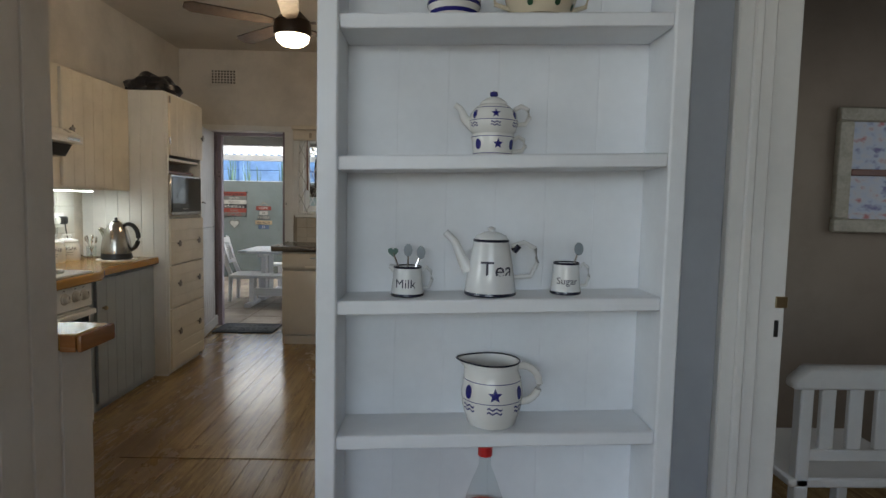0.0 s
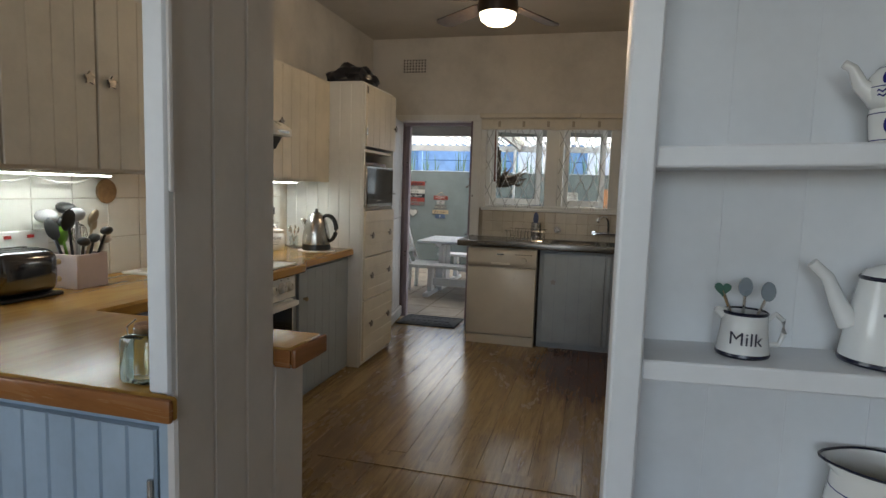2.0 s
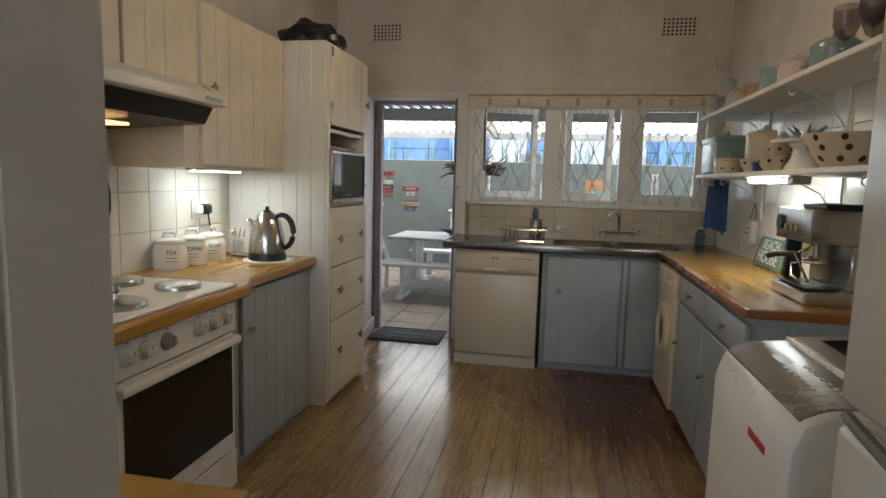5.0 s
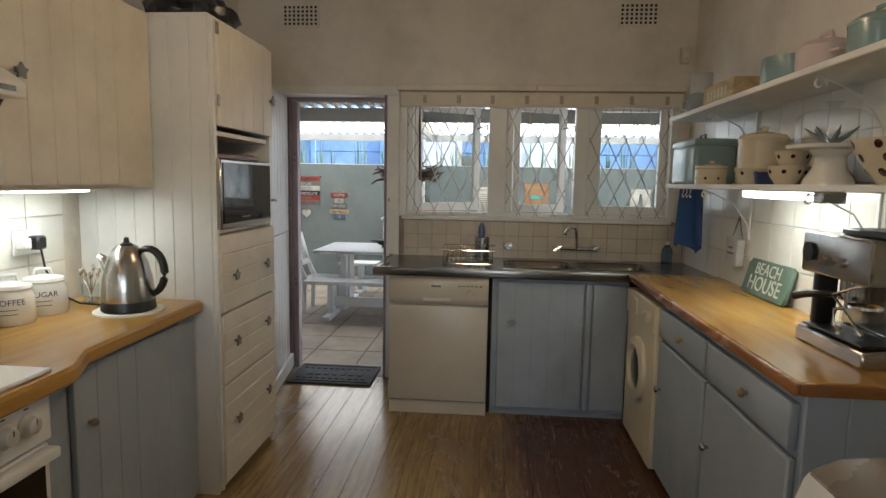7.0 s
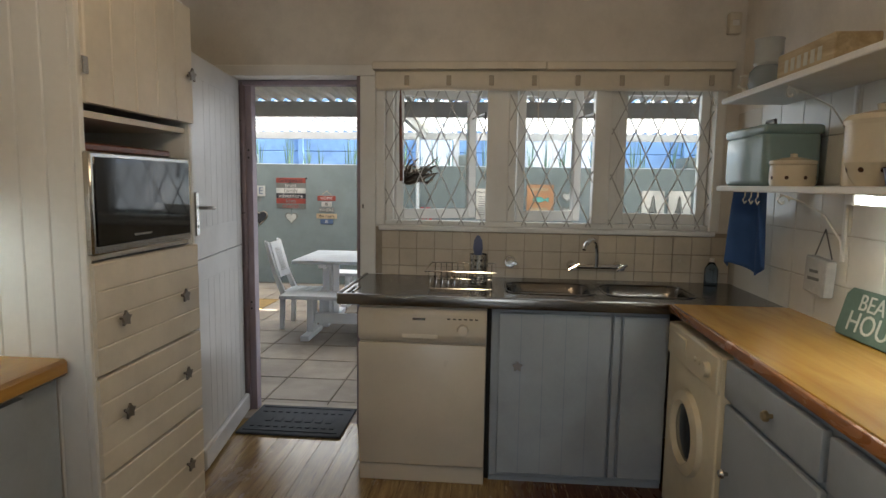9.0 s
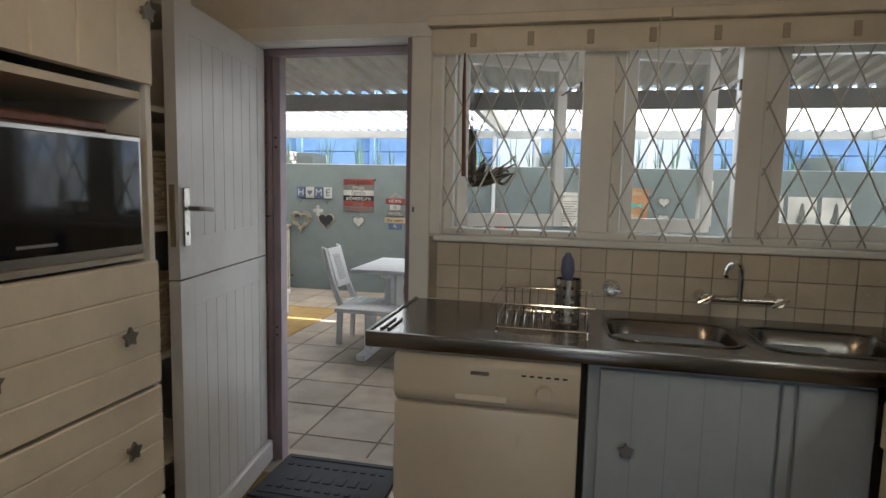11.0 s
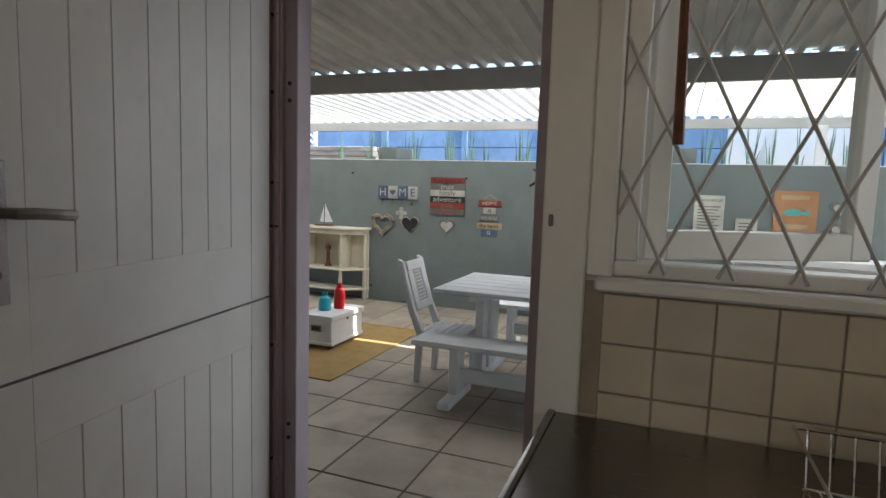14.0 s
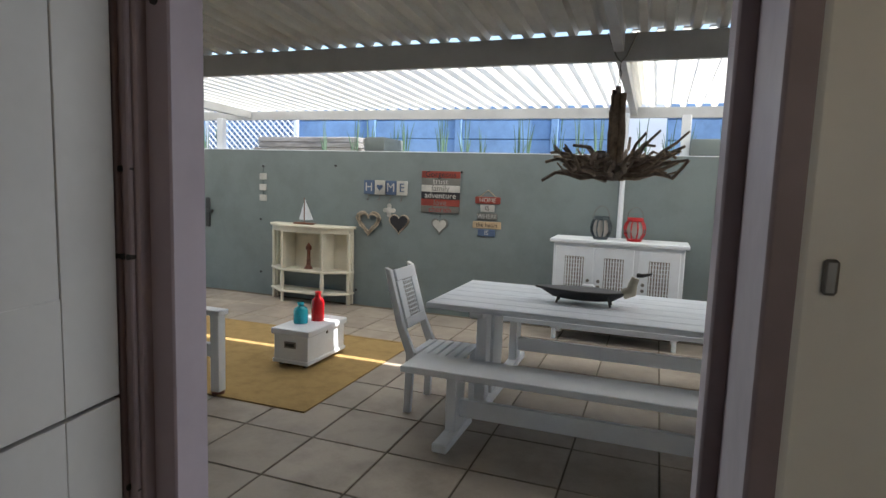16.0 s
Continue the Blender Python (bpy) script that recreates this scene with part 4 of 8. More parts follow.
# dark filler added between the units, standing for shade in the empty gap
solo("cabinet_gap", box(-0.749, -0.727, 5.50, 6.0, 0.0, 0.87), GAPSHADE, kind="structure", smooth=False)

sc = thing("sink_cabinet", (-0.32, 5.75, 0), "blue-grey painted sink cabinet", "cabinet")
part("body", box(-0.726, 0.105, 5.475, 6.05, 0.03, 0.875, 0.003), BLUEGREY, sc)
d1 = part("door", box(-0.69, -0.165, 5.452, 5.475, 0.055, 0.855, 0.004), BLUEGREY, sc)
for k in range(1, 5):
    part("board_joint", box(-0.69 + 0.105 * k - 0.002, -0.69 + 0.105 * k + 0.002, 5.4510, 5.4523, 0.06, 0.85), paint("joint_blue", (0.28, 0.33, 0.38), 0.6) if k == 1 else bpy.data.materials["joint_blue"], d1, smooth=False)
part("door_stile", box(-0.155, -0.12, 5.455, 5.475, 0.055, 0.855, 0.004), BLUEGREY, sc)
part("door", box(-0.11, 0.10, 5.456, 5.475, 0.055, 0.855, 0.004), BLUEGREY, sc)
star_knob(d1, (-0.60, 5.452, 0.60), "-y", PEWTER)
part("plinth", box(-0.726, 0.105, 5.49, 5.51, 0, 0.05), BLUEGREY, sc)

sink = thing("sink_bench", (-0.45, 5.75, 0.9), "stainless steel double-bowl sink bench with draining board", "sink")
SX0, SX1, SY0, SY1, SZ = -1.465, 0.598, 5.40, 6.06, 0.928
BOWLS = [(-0.66, -0.22, 5.55, 5.90), (-0.17, 0.27, 5.55, 5.90)]
xs = [SX0, BOWLS[0][0], BOWLS[0][1], BOWLS[1][0], BOWLS[1][1], SX1]
deck = bmesh.new()
add_box(deck, SX0, SX1, BOWLS[0][3], SY1, SZ - 0.012, SZ)
add_box(deck, SX0, SX1, SY0 + 0.02, BOWLS[0][2], SZ - 0.012, SZ)
for a, b in ((0, 1), (2, 3), (4, 5)):
    add_box(deck, xs[a], xs[b], BOWLS[0][2], BOWLS[0][3], SZ - 0.012, SZ)
part("deck", deck, SINKSTEEL, sink, smooth=False)
part("front_lip", box(SX0, 0.10, SY0, SY0 + 0.022, SZ - 0.048, SZ + 0.006, 0.007, 2), SINKSTEEL, sink)
part("end_lip", box(SX0 - 0.004, SX0 + 0.014, SY0 + 0.01, SY1, SZ - 0.045, SZ + 0.006, 0.006, 2), SINKSTEEL, sink)
part("drain_rim", tube([(SX0 + 0.04, 5.46, SZ + 0.003), (SX0 + 0.04, 5.62, SZ + 0.003)], 0.006, 6), SINKSTEEL, sink)
part("drain_rim", tube([(SX0 + 0.065, 5.46, SZ + 0.003), (SX0 + 0.065, 5.62, SZ + 0.003)], 0.006, 6), SINKSTEEL, sink)
def rounded_ring(x0, x1, y0, y1, r, n=5):
    pts = []
    for cx, cy, a0 in ((x1 - r, y0 + r, -90), (x1 - r, y1 - r, 0), (x0 + r, y1 - r, 90), (x0 + r, y0 + r, 180)):
        for k in range(n + 1):
            a = radians(a0 + 90 * k / n)
            pts.append((cx + r * math.cos(a), cy + r * math.sin(a)))
    return pts


for x0, x1, y0, y1 in BOWLS:
    b = bmesh.new()
    zb = SZ - 0.17
    square = [(x1, y0), (x1, y1), (x0, y1), (x0, y0)]
    sq = [b.verts.new((*p, SZ - 0.001)) for p in square]
    rings = []
    for inset, rad, z in ((0.004, 0.09, SZ - 0.001), (0.012, 0.085, SZ - 0.010), (0.022, 0.08, SZ - 0.08), (0.034, 0.075, zb + 0.03), (0.065, 0.06, zb)):
        rings.append([b.verts.new((*p, z)) for p in rounded_ring(x0 + inset, x1 - inset, y0 + inset, y1 - inset, rad)])
    n = len(rings[0])
    for c in range(4):
        first = c * (n // 4)
        for k in range(n // 4 - 1):
            b.faces.new((sq[c], rings[0][first + k], rings[0][first + k + 1]))
        b.faces.new((sq[c], rings[0][first + n // 4 - 1], rings[0][(first + n // 4) % n], sq[(c + 1) % 4]))
    for lo, hi in zip(rings, rings[1:]):
        for k in range(n):
            b.faces.new((lo[k], lo[(k + 1) % n], hi[(k + 1) % n], hi[k]))
    b.faces.new(rings[-1])
    bmesh.ops.recalc_face_normals(b, faces=b.faces)
    bw = part("bowl", b, SINKSTEEL, sink)
    part("rim", tube([(*p, SZ + 0.001) for p in rounded_ring(x0 + 0.002, x1 - 0.002, y0 + 0.002, y1 - 0.002, 0.09)], 0.005, 6, closed=True), SINKSTEEL, bw)
    part("plug_hole", cyl(((x0 + x1) / 2, (y0 + y1) / 2, zb + 0.001), ((x0 + x1) / 2, (y0 + y1) / 2, zb + 0.004), 0.03, n=16), CHROME, bw)

tap = thing("mixer_tap", (-0.16, WY - 0.08, 1.0), "chrome wall-mounted mixer tap with cross handles", "tap")
part("body", tube([(-0.30, WY - 0.07, 1.01), (0.0, WY - 0.07, 1.01)], 0.014, 10), CHROME, tap)
for xx in (-0.28, -0.02):
    part("wall_flange", cyl((xx, WY - 0.012, 1.01), (xx, WY - 0.06, 1.01), 0.026, 0.016, 14), CHROME, tap)
    h = part("handle", cyl((xx, WY - 0.08, 1.01), (xx, WY - 0.125, 1.015), 0.014, 0.018, 12), CHROME, tap)
    part("cross", tube([(xx - 0.028, WY - 0.128, 0.998), (xx + 0.028, WY - 0.128, 1.03)], 0.007, 8), CHROME, h)
part("spout", tube([(-0.15, WY - 0.08, 1.01), (-0.15, WY - 0.09, 1.09), (-0.155, WY - 0.10, 1.135), (-0.175, WY - 0.14, 1.165), (-0.21, WY - 0.20, 1.17), (-0.24, WY - 0.25, 1.15), (-0.25, WY - 0.265, 1.125)], 0.011, 8), CHROME, tap)

# rack, cutlery holder, plug
rack = thing("dish_rack", (-0.9, 5.78, SZ), "small wire dish rack on the draining board", "dish rack")
rx0, rx1, ry0, ry1 = -1.06, -0.71, 5.55, 5.90
part("top_rail", tube([(rx0, ry0, SZ + 0.10), (rx1, ry0, SZ + 0.10), (rx1, ry1, SZ + 0.10), (rx0, ry1, SZ + 0.10)], 0.0035, 6, True), CHROME, rack)
part("base_rail", tube([(rx0 + 0.02, ry0 + 0.02, SZ + 0.012), (rx1 - 0.02, ry0 + 0.02, SZ + 0.012), (rx1 - 0.02, ry1 - 0.02, SZ + 0.012), (rx0 + 0.02, ry1 - 0.02, SZ + 0.012)], 0.0035, 6, True), CHROME, rack)
for k in range(11):
    xx = rx0 + 0.02 + k * (rx1 - rx0 - 0.04) / 10
    part("wire", tube([(xx, ry0, SZ + 0.10), (xx, ry0 + 0.02, SZ + 0.012), (xx, ry0 + 0.10, SZ + 0.045), (xx, ry1 - 0.10, SZ + 0.045), (xx, ry1 - 0.02, SZ + 0.012), (xx, ry1, SZ + 0.10)], 0.0022, 5), CHROME, rack)
for xx in (rx0 + 0.02, rx1 - 0.02):
    for yy in (ry0 + 0.02, ry1 - 0.02):
        part("foot", cyl((xx, yy, SZ), (xx, yy, SZ + 0.012), 0.005, n=8), CHROME, rack)
hold = thing("cutlery_holder", (-0.80, 5.74, SZ), "perforated steel cutlery holder with a blue dish brush", "holder")
part("can", lathe([(0, 0.014), (0.045, 0.014), (0.047, 0.17), (0.044, 0.17), (0.043, 0.02)], (-0.80, 5.74, SZ), 24), STEEL, hold)
for i in range(10):
    for j in range(4):
        a = 2 * math.pi * i / 10
        c = Vector((-0.80 + 0.0465 * math.cos(a), 5.74 + 0.0465 * math.sin(a), SZ + 0.045 + 0.032 * j))
        o = Vector((math.cos(a), math.sin(a), 0)) * 0.001
        part("hole", cyl(c - o * 2, c + o, 0.006, n=8), BLACK, hold, smooth=False)
part("brush_head", lathe([(0, 0), (0.018, 0.01), (0.026, 0.05), (0.022, 0.09), (0.008, 0.115), (0, 0.118)], (-0.805, 5.745, SZ + 0.15), 14), paint("blue_grey_plastic", (0.10, 0.12, 0.22), 0.4), hold, "dark blue brush head")
plug = thing("wall_plug", (-0.62, WY - 0.03, 1.02), "round chrome stopcock on the tiled wall", "valve")
part("flange", cyl((-0.625, WY - 0.012, 1.02), (-0.625, WY - 0.03, 1.02), 0.036, 0.032, 18), CHROME, plug)
part("knob", cyl((-0.625, WY - 0.03, 1.02), (-0.625, WY - 0.075, 1.02), 0.026, 0.020, 16), CHROME, plug)
part("lever", box(-0.62, -0.585, WY - 0.085, WY - 0.07, 1.01, 1.022, 0.003), CHROME, plug)
liq = thing("soap_bottle", (0.46, 5.97, SZ), "clear blue dish soap bottle by the sink", "bottle")
part("bottle", lathe([(0, 0), (0.035, 0), (0.036, 0.09), (0.02, 0.12), (0.012, 0.13), (0, 0.13)], (0.46, 5.97, SZ), 16), glass("soap_blue", (0.35, 0.55, 0.85)), liq)
part("cap", cyl((0.46, 5.97, SZ + 0.13), (0.46, 5.97, SZ + 0.15), 0.012, n=12), WHITE, liq)

mat = thing("door_mat", (-1.88, 6.06, 0), "dark blue-grey moulded rubber door mat", "mat")
part("pad", box(-2.19, -1.57, 5.85, 6.28, 0.0, 0.014, 0.005), RUBBER, mat)
for k in range(11):
    xx = -2.14 + 0.048 * k
    part("rib", box(xx, xx + 0.026, 5.94, 5.96, 0.0135, 0.019, 0.001), RUBBER, mat)
    part("rib", box(xx, xx + 0.026, 6.16, 6.18, 0.0135, 0.019, 0.001), RUBBER, mat)
for yy in (5.885, 6.235):
    part("border", box(-2.16, -1.60, yy, yy + 0.014, 0.0135, 0.019, 0.001), RUBBER, mat)
for k in range(7):
    xx = -2.08 + 0.062 * k
    part("raised_block", box(xx, xx + 0.040, 6.02, 6.09, 0.0135, 0.019, 0.002), RUBBER, mat)

# ---- right run: washing machine, drawers, worktop ----
wmach = thing("washing_machine", (0.35, 5.16, 0), "yellowed cream front-loading washing machine", "washing machine")
part("body", box(0.082, 0.58, 4.80, 5.375, 0.02, 0.86, 0.006), APPLIANCE_CREAM, wmach)
part("top_panel", box(0.072, 0.09, 4.80, 5.375, 0.72, 0.86, 0.006), APPLIANCE_CREAM, wmach)
part("porthole_ring", turned(lathe([(0.115, 0), (0.175, 0.0), (0.170, 0.02), (0.130, 0.03), (0.115, 0.01)], n=32), (0.081, 5.09, 0.46), "-x"), APPLIANCE_CREAM, wmach, "yellowed round door ring")
part("porthole", turned(lathe([(0.122, 0.004), (0.10, 0.014), (0.0, 0.020)], n=32), (0.080, 5.09, 0.46), "-x"), OVENGLASS, wmach, "dark round door glass")
part("dial", cyl((0.072, 4.89, 0.79), (0.052, 4.89, 0.79), 0.030, 0.026, 18), APPLIANCE_CREAM, wmach)
for yy in (4.97, 5.02):
    part("button", cyl((0.072, yy, 0.79), (0.064, yy, 0.79), 0.010, n=10), APPLIANCE_CREAM, wmach)
part("drawer_front", box(0.066, 0.074, 5.13, 5.34, 0.755, 0.835, 0.003), APPLIANCE_CREAM, wmach)
for k in range(2):
    part("foot", cyl((0.14, 4.85 + 0.46 * k, 0), (0.14, 4.85 + 0.46 * k, 0.02), 0.02, n=10), BLACK, wmach)

RZ = 0.935
rb = thing("base_cabinet", (0.35, 4.2, 0), "blue-grey base cabinet with two drawers and doors", "cabinet")
part("body", box(0.122, 0.59, 3.525, 4.795, 0.02, RZ - 0.04, 0.003), BLUEGREY, rb)
part("end_panel", grooved_y(3.505, -1, 0.122, 0.59, 0, RZ - 0.04, 0.02, 0.11, 0.005), BLUEGREY, rb)
for a, b in ((3.525, 4.155), (4.185, 4.785)):
    dd = part("drawer", box(0.092, 0.122, a, b, 0.722, 0.862, 0.008, 2), BLUEGREY, rb, "blue-grey bevelled drawer front")
    round_knob(dd, (0.092, (a + b) / 2 - 0.05, 0.795), "-x", 0.017)
for a, b, ky in ((3.525, 4.155, 4.09), (4.185, 4.785, 4.72)):
    dd = part("door", box(0.097, 0.122, a, b, 0.045, 0.700, 0.006), BLUEGREY, rb)
    round_knob(dd, (0.097, ky, 0.47), "-x", 0.016, STEEL)
wtr = solo("worktop", prism([(0.090, 3.490), (RX - 0.004, 3.490), (RX - 0.004, 5.385), (0.090, 5.385)], "z", RZ - 0.036, RZ, 0.004), COUNTER,
           "varnished yellow-brown wooden worktop by the wall", "worktop")
# same worktop wood; the edges are coloured as if shaded
part("edge_nosing", box(0.074, 0.0905, 3.477, 5.385, RZ - 0.038, RZ - 0.0005, 0.007, 2), COUNTER_SHADE, wtr, "rounded front edge with painted shade")
part("edge_nosing", box(0.0905, RX - 0.004, 3.475, 3.491, RZ - 0.038, RZ - 0.0005, 0.007, 2), COUNTER_SHADE, wtr, "rounded end edge with painted shade")

# shelves on the right wall
for zz, y0, y1 in ((1.862, 2.95, 5.55), (1.468, 3.05, 5.545)):
    s = thing("wall_shelf", (0.45, 4.2, zz), "white painted wall shelf on scrolled iron brackets", "shelf", "wall shelves")
    part("board", box(0.30, RX - 0.012, y0, y1, zz - 0.024, zz, 0.004), WHITE, s)
    for yy in (3.30, 4.02, 5.02):
        br = part("bracket", tube([(RX - 0.02, yy, zz - 0.26), (RX - 0.03, yy, zz - 0.20), (RX - 0.10, yy, zz - 0.10), (RX - 0.20, yy, zz - 0.05), (RX - 0.26, yy, zz - 0.03)], 0.0035, 6), WHITE, s, "white scrolled iron bracket")
        part("upright", box(RX - 0.022, RX - 0.012, yy - 0.008, yy + 0.008, zz - 0.28, zz - 0.024), WHITE, br)
        part("scroll", tube([(RX - 0.25 + 0.025 * math.cos(a * 0.5) * (1 - a / 16), yy, zz - 0.055 + 0.025 * math.sin(a * 0.5) * (1 - a / 16)) for a in range(14)], 0.004, 5), WHITE, br)
tl = thing("tube_lamp", (0.40, 4.32, 1.42), "lit fluorescent tube lamp under the wall shelf", "lamp")
part("tube", cyl((0.40, 4.02, 1.425), (0.40, 4.62, 1.425), 0.014, n=12), TUBE, tl)
part("holder", box(0.36, 0.44, 3.96, 4.02, 1.405, 1.444, 0.004), STEEL, tl)
part("holder", box(0.37, 0.43, 4.62, 4.66, 1.41, 1.444, 0.004), WHITE, tl)

# fridge and top-loading washer
fr = thing("fridge_freezer", (0.25, 1.92, 0), "tall glossy white fridge-freezer with a curved seam", "fridge")
FX, FY0, FY1, FZ = -0.14, 1.595, 2.245, 1.86
part("cabinet", box(FX + 0.06, RX - 0.02, FY0, FY1, 0.03, FZ, 0.01, 2), FRIDGE_WHITE, fr)
part("fridge_door", box(FX, FX + 0.055, FY0, FY1, 1.022, FZ - 0.005, 0.018, 3), FRIDGE_WHITE, fr)
part("freezer_door", box(FX, FX + 0.055, FY0, FY1, 0.06, 0.985, 0.018, 3), FRIDGE_WHITE, fr)
part("seam", tube([(FX + 0.004, FY0 + 0.02 + 0.6 * k / 10, 1.005 - 0.03 * math.sin(math.pi * k / 10)) for k in range(11)], 0.011, 6), paint("seam_grey", (0.20, 0.20, 0.20), 0.4), fr, "curved dark grip seam")
part("lock", cyl((FX, FY1 - 0.10, 0.86), (FX - 0.006, FY1 - 0.10, 0.86), 0.012, n=12), STEEL, fr)
for y0, y1, z0, z1 in ((1.80, 1.93, 1.78, 1.83), (1.77, 1.90, 1.71, 1.75), (1.69, 1.83, 1.635, 1.685)):
    part("sticker", box(FX - 0.003, FX, y0, y1, z0, z1, 0.001), paint("sticker_grey", (0.45, 0.46, 0.46), 0.5) if z0 == 1.735 else WHITE, fr)

top_w = thing("top_loading_washer", (0.2, 2.78, 0), "white top-loading washing machine with grey control panel", "washing machine")
part("body", prism([(-0.115, 0.03), (-0.115, 0.80), (-0.09, 0.875), (-0.03, 0.905), (0.50, 0.955), (0.54, 0.94), (0.54, 0.03)], "y", 2.50, 3.10, 0.012), APPLIANCE, top_w)
GREYPANEL = paint("grey_panel", (0.28, 0.27, 0.26), 0.35, 0.05, 0.05)
part("control_panel", prism([(-0.086, 0.881), (-0.030, 0.9095), (0.078, 0.9205), (0.078, 0.912), (-0.03, 0.901), (-0.086, 0.872)], "y", 2.518, 3.082), paint("tan_panel", (0.20, 0.165, 0.13), 0.25, 0.06, 0.02), top_w, "glossy tan control panel")
part("display", prism([(-0.015, 0.9115), (0.020, 0.9152), (0.020, 0.912), (-0.015, 0.908)], "y", 2.86, 2.93), BLACK, top_w)
for i in range(7):
    for j in range(2):
        yy, xx = 2.60 + 0.034 * i, -0.022 + 0.05 * j
        part("button", box(xx, xx + 0.010, yy, yy + 0.014, 0.908 + 0.005 * j, 0.9135 + 0.005 * j, 0.001), WHITE, top_w)
part("panel_rim", prism([(0.078, 0.915), (0.078, 0.932), (0.090, 0.934), (0.090, 0.915)], "y", 2.51, 3.09, 0.003), APPLIANCE, top_w)
part("lid", prism([(0.092, 0.918), (0.092, 0.933), (0.47, 0.972), (0.48, 0.95)], "y", 2.52, 3.08, 0.004), paint("lid_beige", (0.30, 0.27, 0.235), 0.25, 0.05, 0.05), top_w)
part("lid_window", prism([(0.15, 0.9405), (0.15, 0.9425), (0.43, 0.971), (0.43, 0.967)], "y", 2.58, 3.02), OVENGLASS, top_w, "dark glass lid window")
part("red_label", box(-0.118, -0.1152, 2.62, 2.74, 0.745, 0.765), paint("red_label", (0.5, 0.05, 0.04), 0.5), top_w)

# ceiling fan
FANC = (-0.89, 3.8)
fan = thing("ceiling_fan", (*FANC, CZ), "dark bronze ceiling fan with a lit glass bowl", "ceiling fan")
BRONZE = paint("bronze_fan", (0.06, 0.042, 0.03), 0.35, 0.1, 0.05, metal=0.6)
part("rod", cyl((*FANC, 2.55), (*FANC, CZ), 0.014, n=10), BRONZE, fan)
part("ceiling_cup", lathe([(0.06, 0), (0.045, -0.05), (0.015, -0.07)], (*FANC, CZ), 18), BRONZE, fan)
part("motor", lathe([(0, 0.16), (0.05, 0.155), (0.085, 0.12), (0.115, 0.09), (0.12, 0.03), (0.115, 0.0), (0.05, 0)], (*FANC, 2.41), 28), BRONZE, fan)
part("light_bowl", lathe([(0.108, 0.0), (0.10, -0.03), (0.07, -0.055), (0.03, -0.066), (0, -0.068)], (*FANC, 2.41), 28), glow("fan_bowl", (1.0, 0.86, 0.62), 2.2), fan, "glowing frosted glass bowl")
BLADE = wood("fan_blade", (0.05, 0.035, 0.025), (0.10, 0.07, 0.05), 0.5, (3, 3, 3), 0.0)
for k in range(5):
    b = prism([(0.12, -0.03), (0.20, -0.055), (0.60, -0.065), (0.645, -0.03), (0.645, 0.04), (0.60, 0.065), (0.20, 0.05), (0.12, 0.03)], "z", -0.004, 0.004, 0.002)
    b.transform(Matrix.Translation((*FANC, 2.49)) @ pose(0, 0, 0, 0, 0, -8 + 72 * k) @ pose(0, 0, 0, 10, 0, 0))
    part("blade", b, BLADE, fan)

# ---- patio ----
PZ, PY = -0.295, 12.56
structure("patio_base", box(-14.0, 9.0, OUT, PY + 0.2, PZ - 0.2, PZ - 0.012), PATIOJOINT)
pw = structure("patio_wall", box(-14.0, 9.0, PY, PY + 0.18, PZ - 0.1, 1.755), PATIOWALL)
part("coping", box(-14.0, 9.0, PY + 0.004, PY + 0.19, 1.755, 1.765), PLAINWHITE, pw, smooth=False)
for x0, x1 in ((-5.27, -4.98), (-1.30, -1.00), (2.4, 2.72)):
    part("upstand", box(x0, x1, PY + 0.001, PY + 0.60, 1.765, 1.945, 0.012, 2), PATIOWALL, pw)
structure("planting_bed", box(-40.0, 30.0, PY + 0.18, 30.0, -0.5, 1.70), SOIL)
structure("ground", box(-600.0, 600.0, -600.0, 600.0, -0.9, -0.50), SOIL)
# precast fence of panels between posts
fence = structure("boundary_fence", box(-16.0, 14.0, 14.74, 14.78, 1.4, 3.3), FENCEBLUE)
for k in range(18):
    xx = -15.6 + 1.55 * k
    part("fence_post", box(xx, xx + 0.11, 14.66, 14.74, 1.4, 3.35, 0.008), FENCEBLUE, fence)
    for j in range(6):
        part("fence_panel", box(xx + 0.115, xx + 1.545, 14.71, 14.74, 1.50 + 0.30 * j, 1.79 + 0.30 * j, 0.010), FENCEBLUE, fence)

structure("garden_wall", box(-0.55, 1.15, 14.3, 14.5, 1.6, 3.2), PLAINWHITE)
structure("garden_wall_west", box(-2.15, -1.55, 14.3, 14.5, 1.6, 3.2), PLAINWHITE)

# roof: two corrugated sheets, beams, fascia
def sheet(x0, x1, ya, za, yb, zb, pitch=0.165, depth=0.042):
    bm = bmesh.new()
    prof = []
    x = x0
    while x < x1:
        prof += [(x, 0), (x + pitch * 0.30, 0), (x + pitch * 0.42, depth), (x + pitch * 0.88, depth), (x + pitch, 0)]
        x += pitch
    for off in (0.0,):
        a = [bm.verts.new((u, ya, za + h + off)) for u, h in prof]
        b = [bm.verts.new((u, yb, zb + h + off)) for u, h in prof]
        for i in range(len(prof) - 1):
            if prof[i] != prof[i + 1]:
                bm.faces.new((a[i], a[i + 1], b[i + 1], b[i]))
    return bm


structure("ceiling_roof_sheet_near", sheet(-13.5, 8.5, OUT - 0.02, 2.74, 10.05, 2.46), ROOFSHEET)
structure("ceiling_roof_sheet_far", sheet(-13.5, -1.95, 10.125, 2.44, 13.05, 2.345), CLEARSHEET)
structure("ceiling_roof_sheet_east", sheet(-1.91, 8.5, 10.0, 2.445, 13.05, 2.345), CLEARSHEET)
beam = structure("roof_beam", box(-13.5, 8.5, 9.985, 10.035, 2.27, 2.458, 0.004), BEAMPAINT)
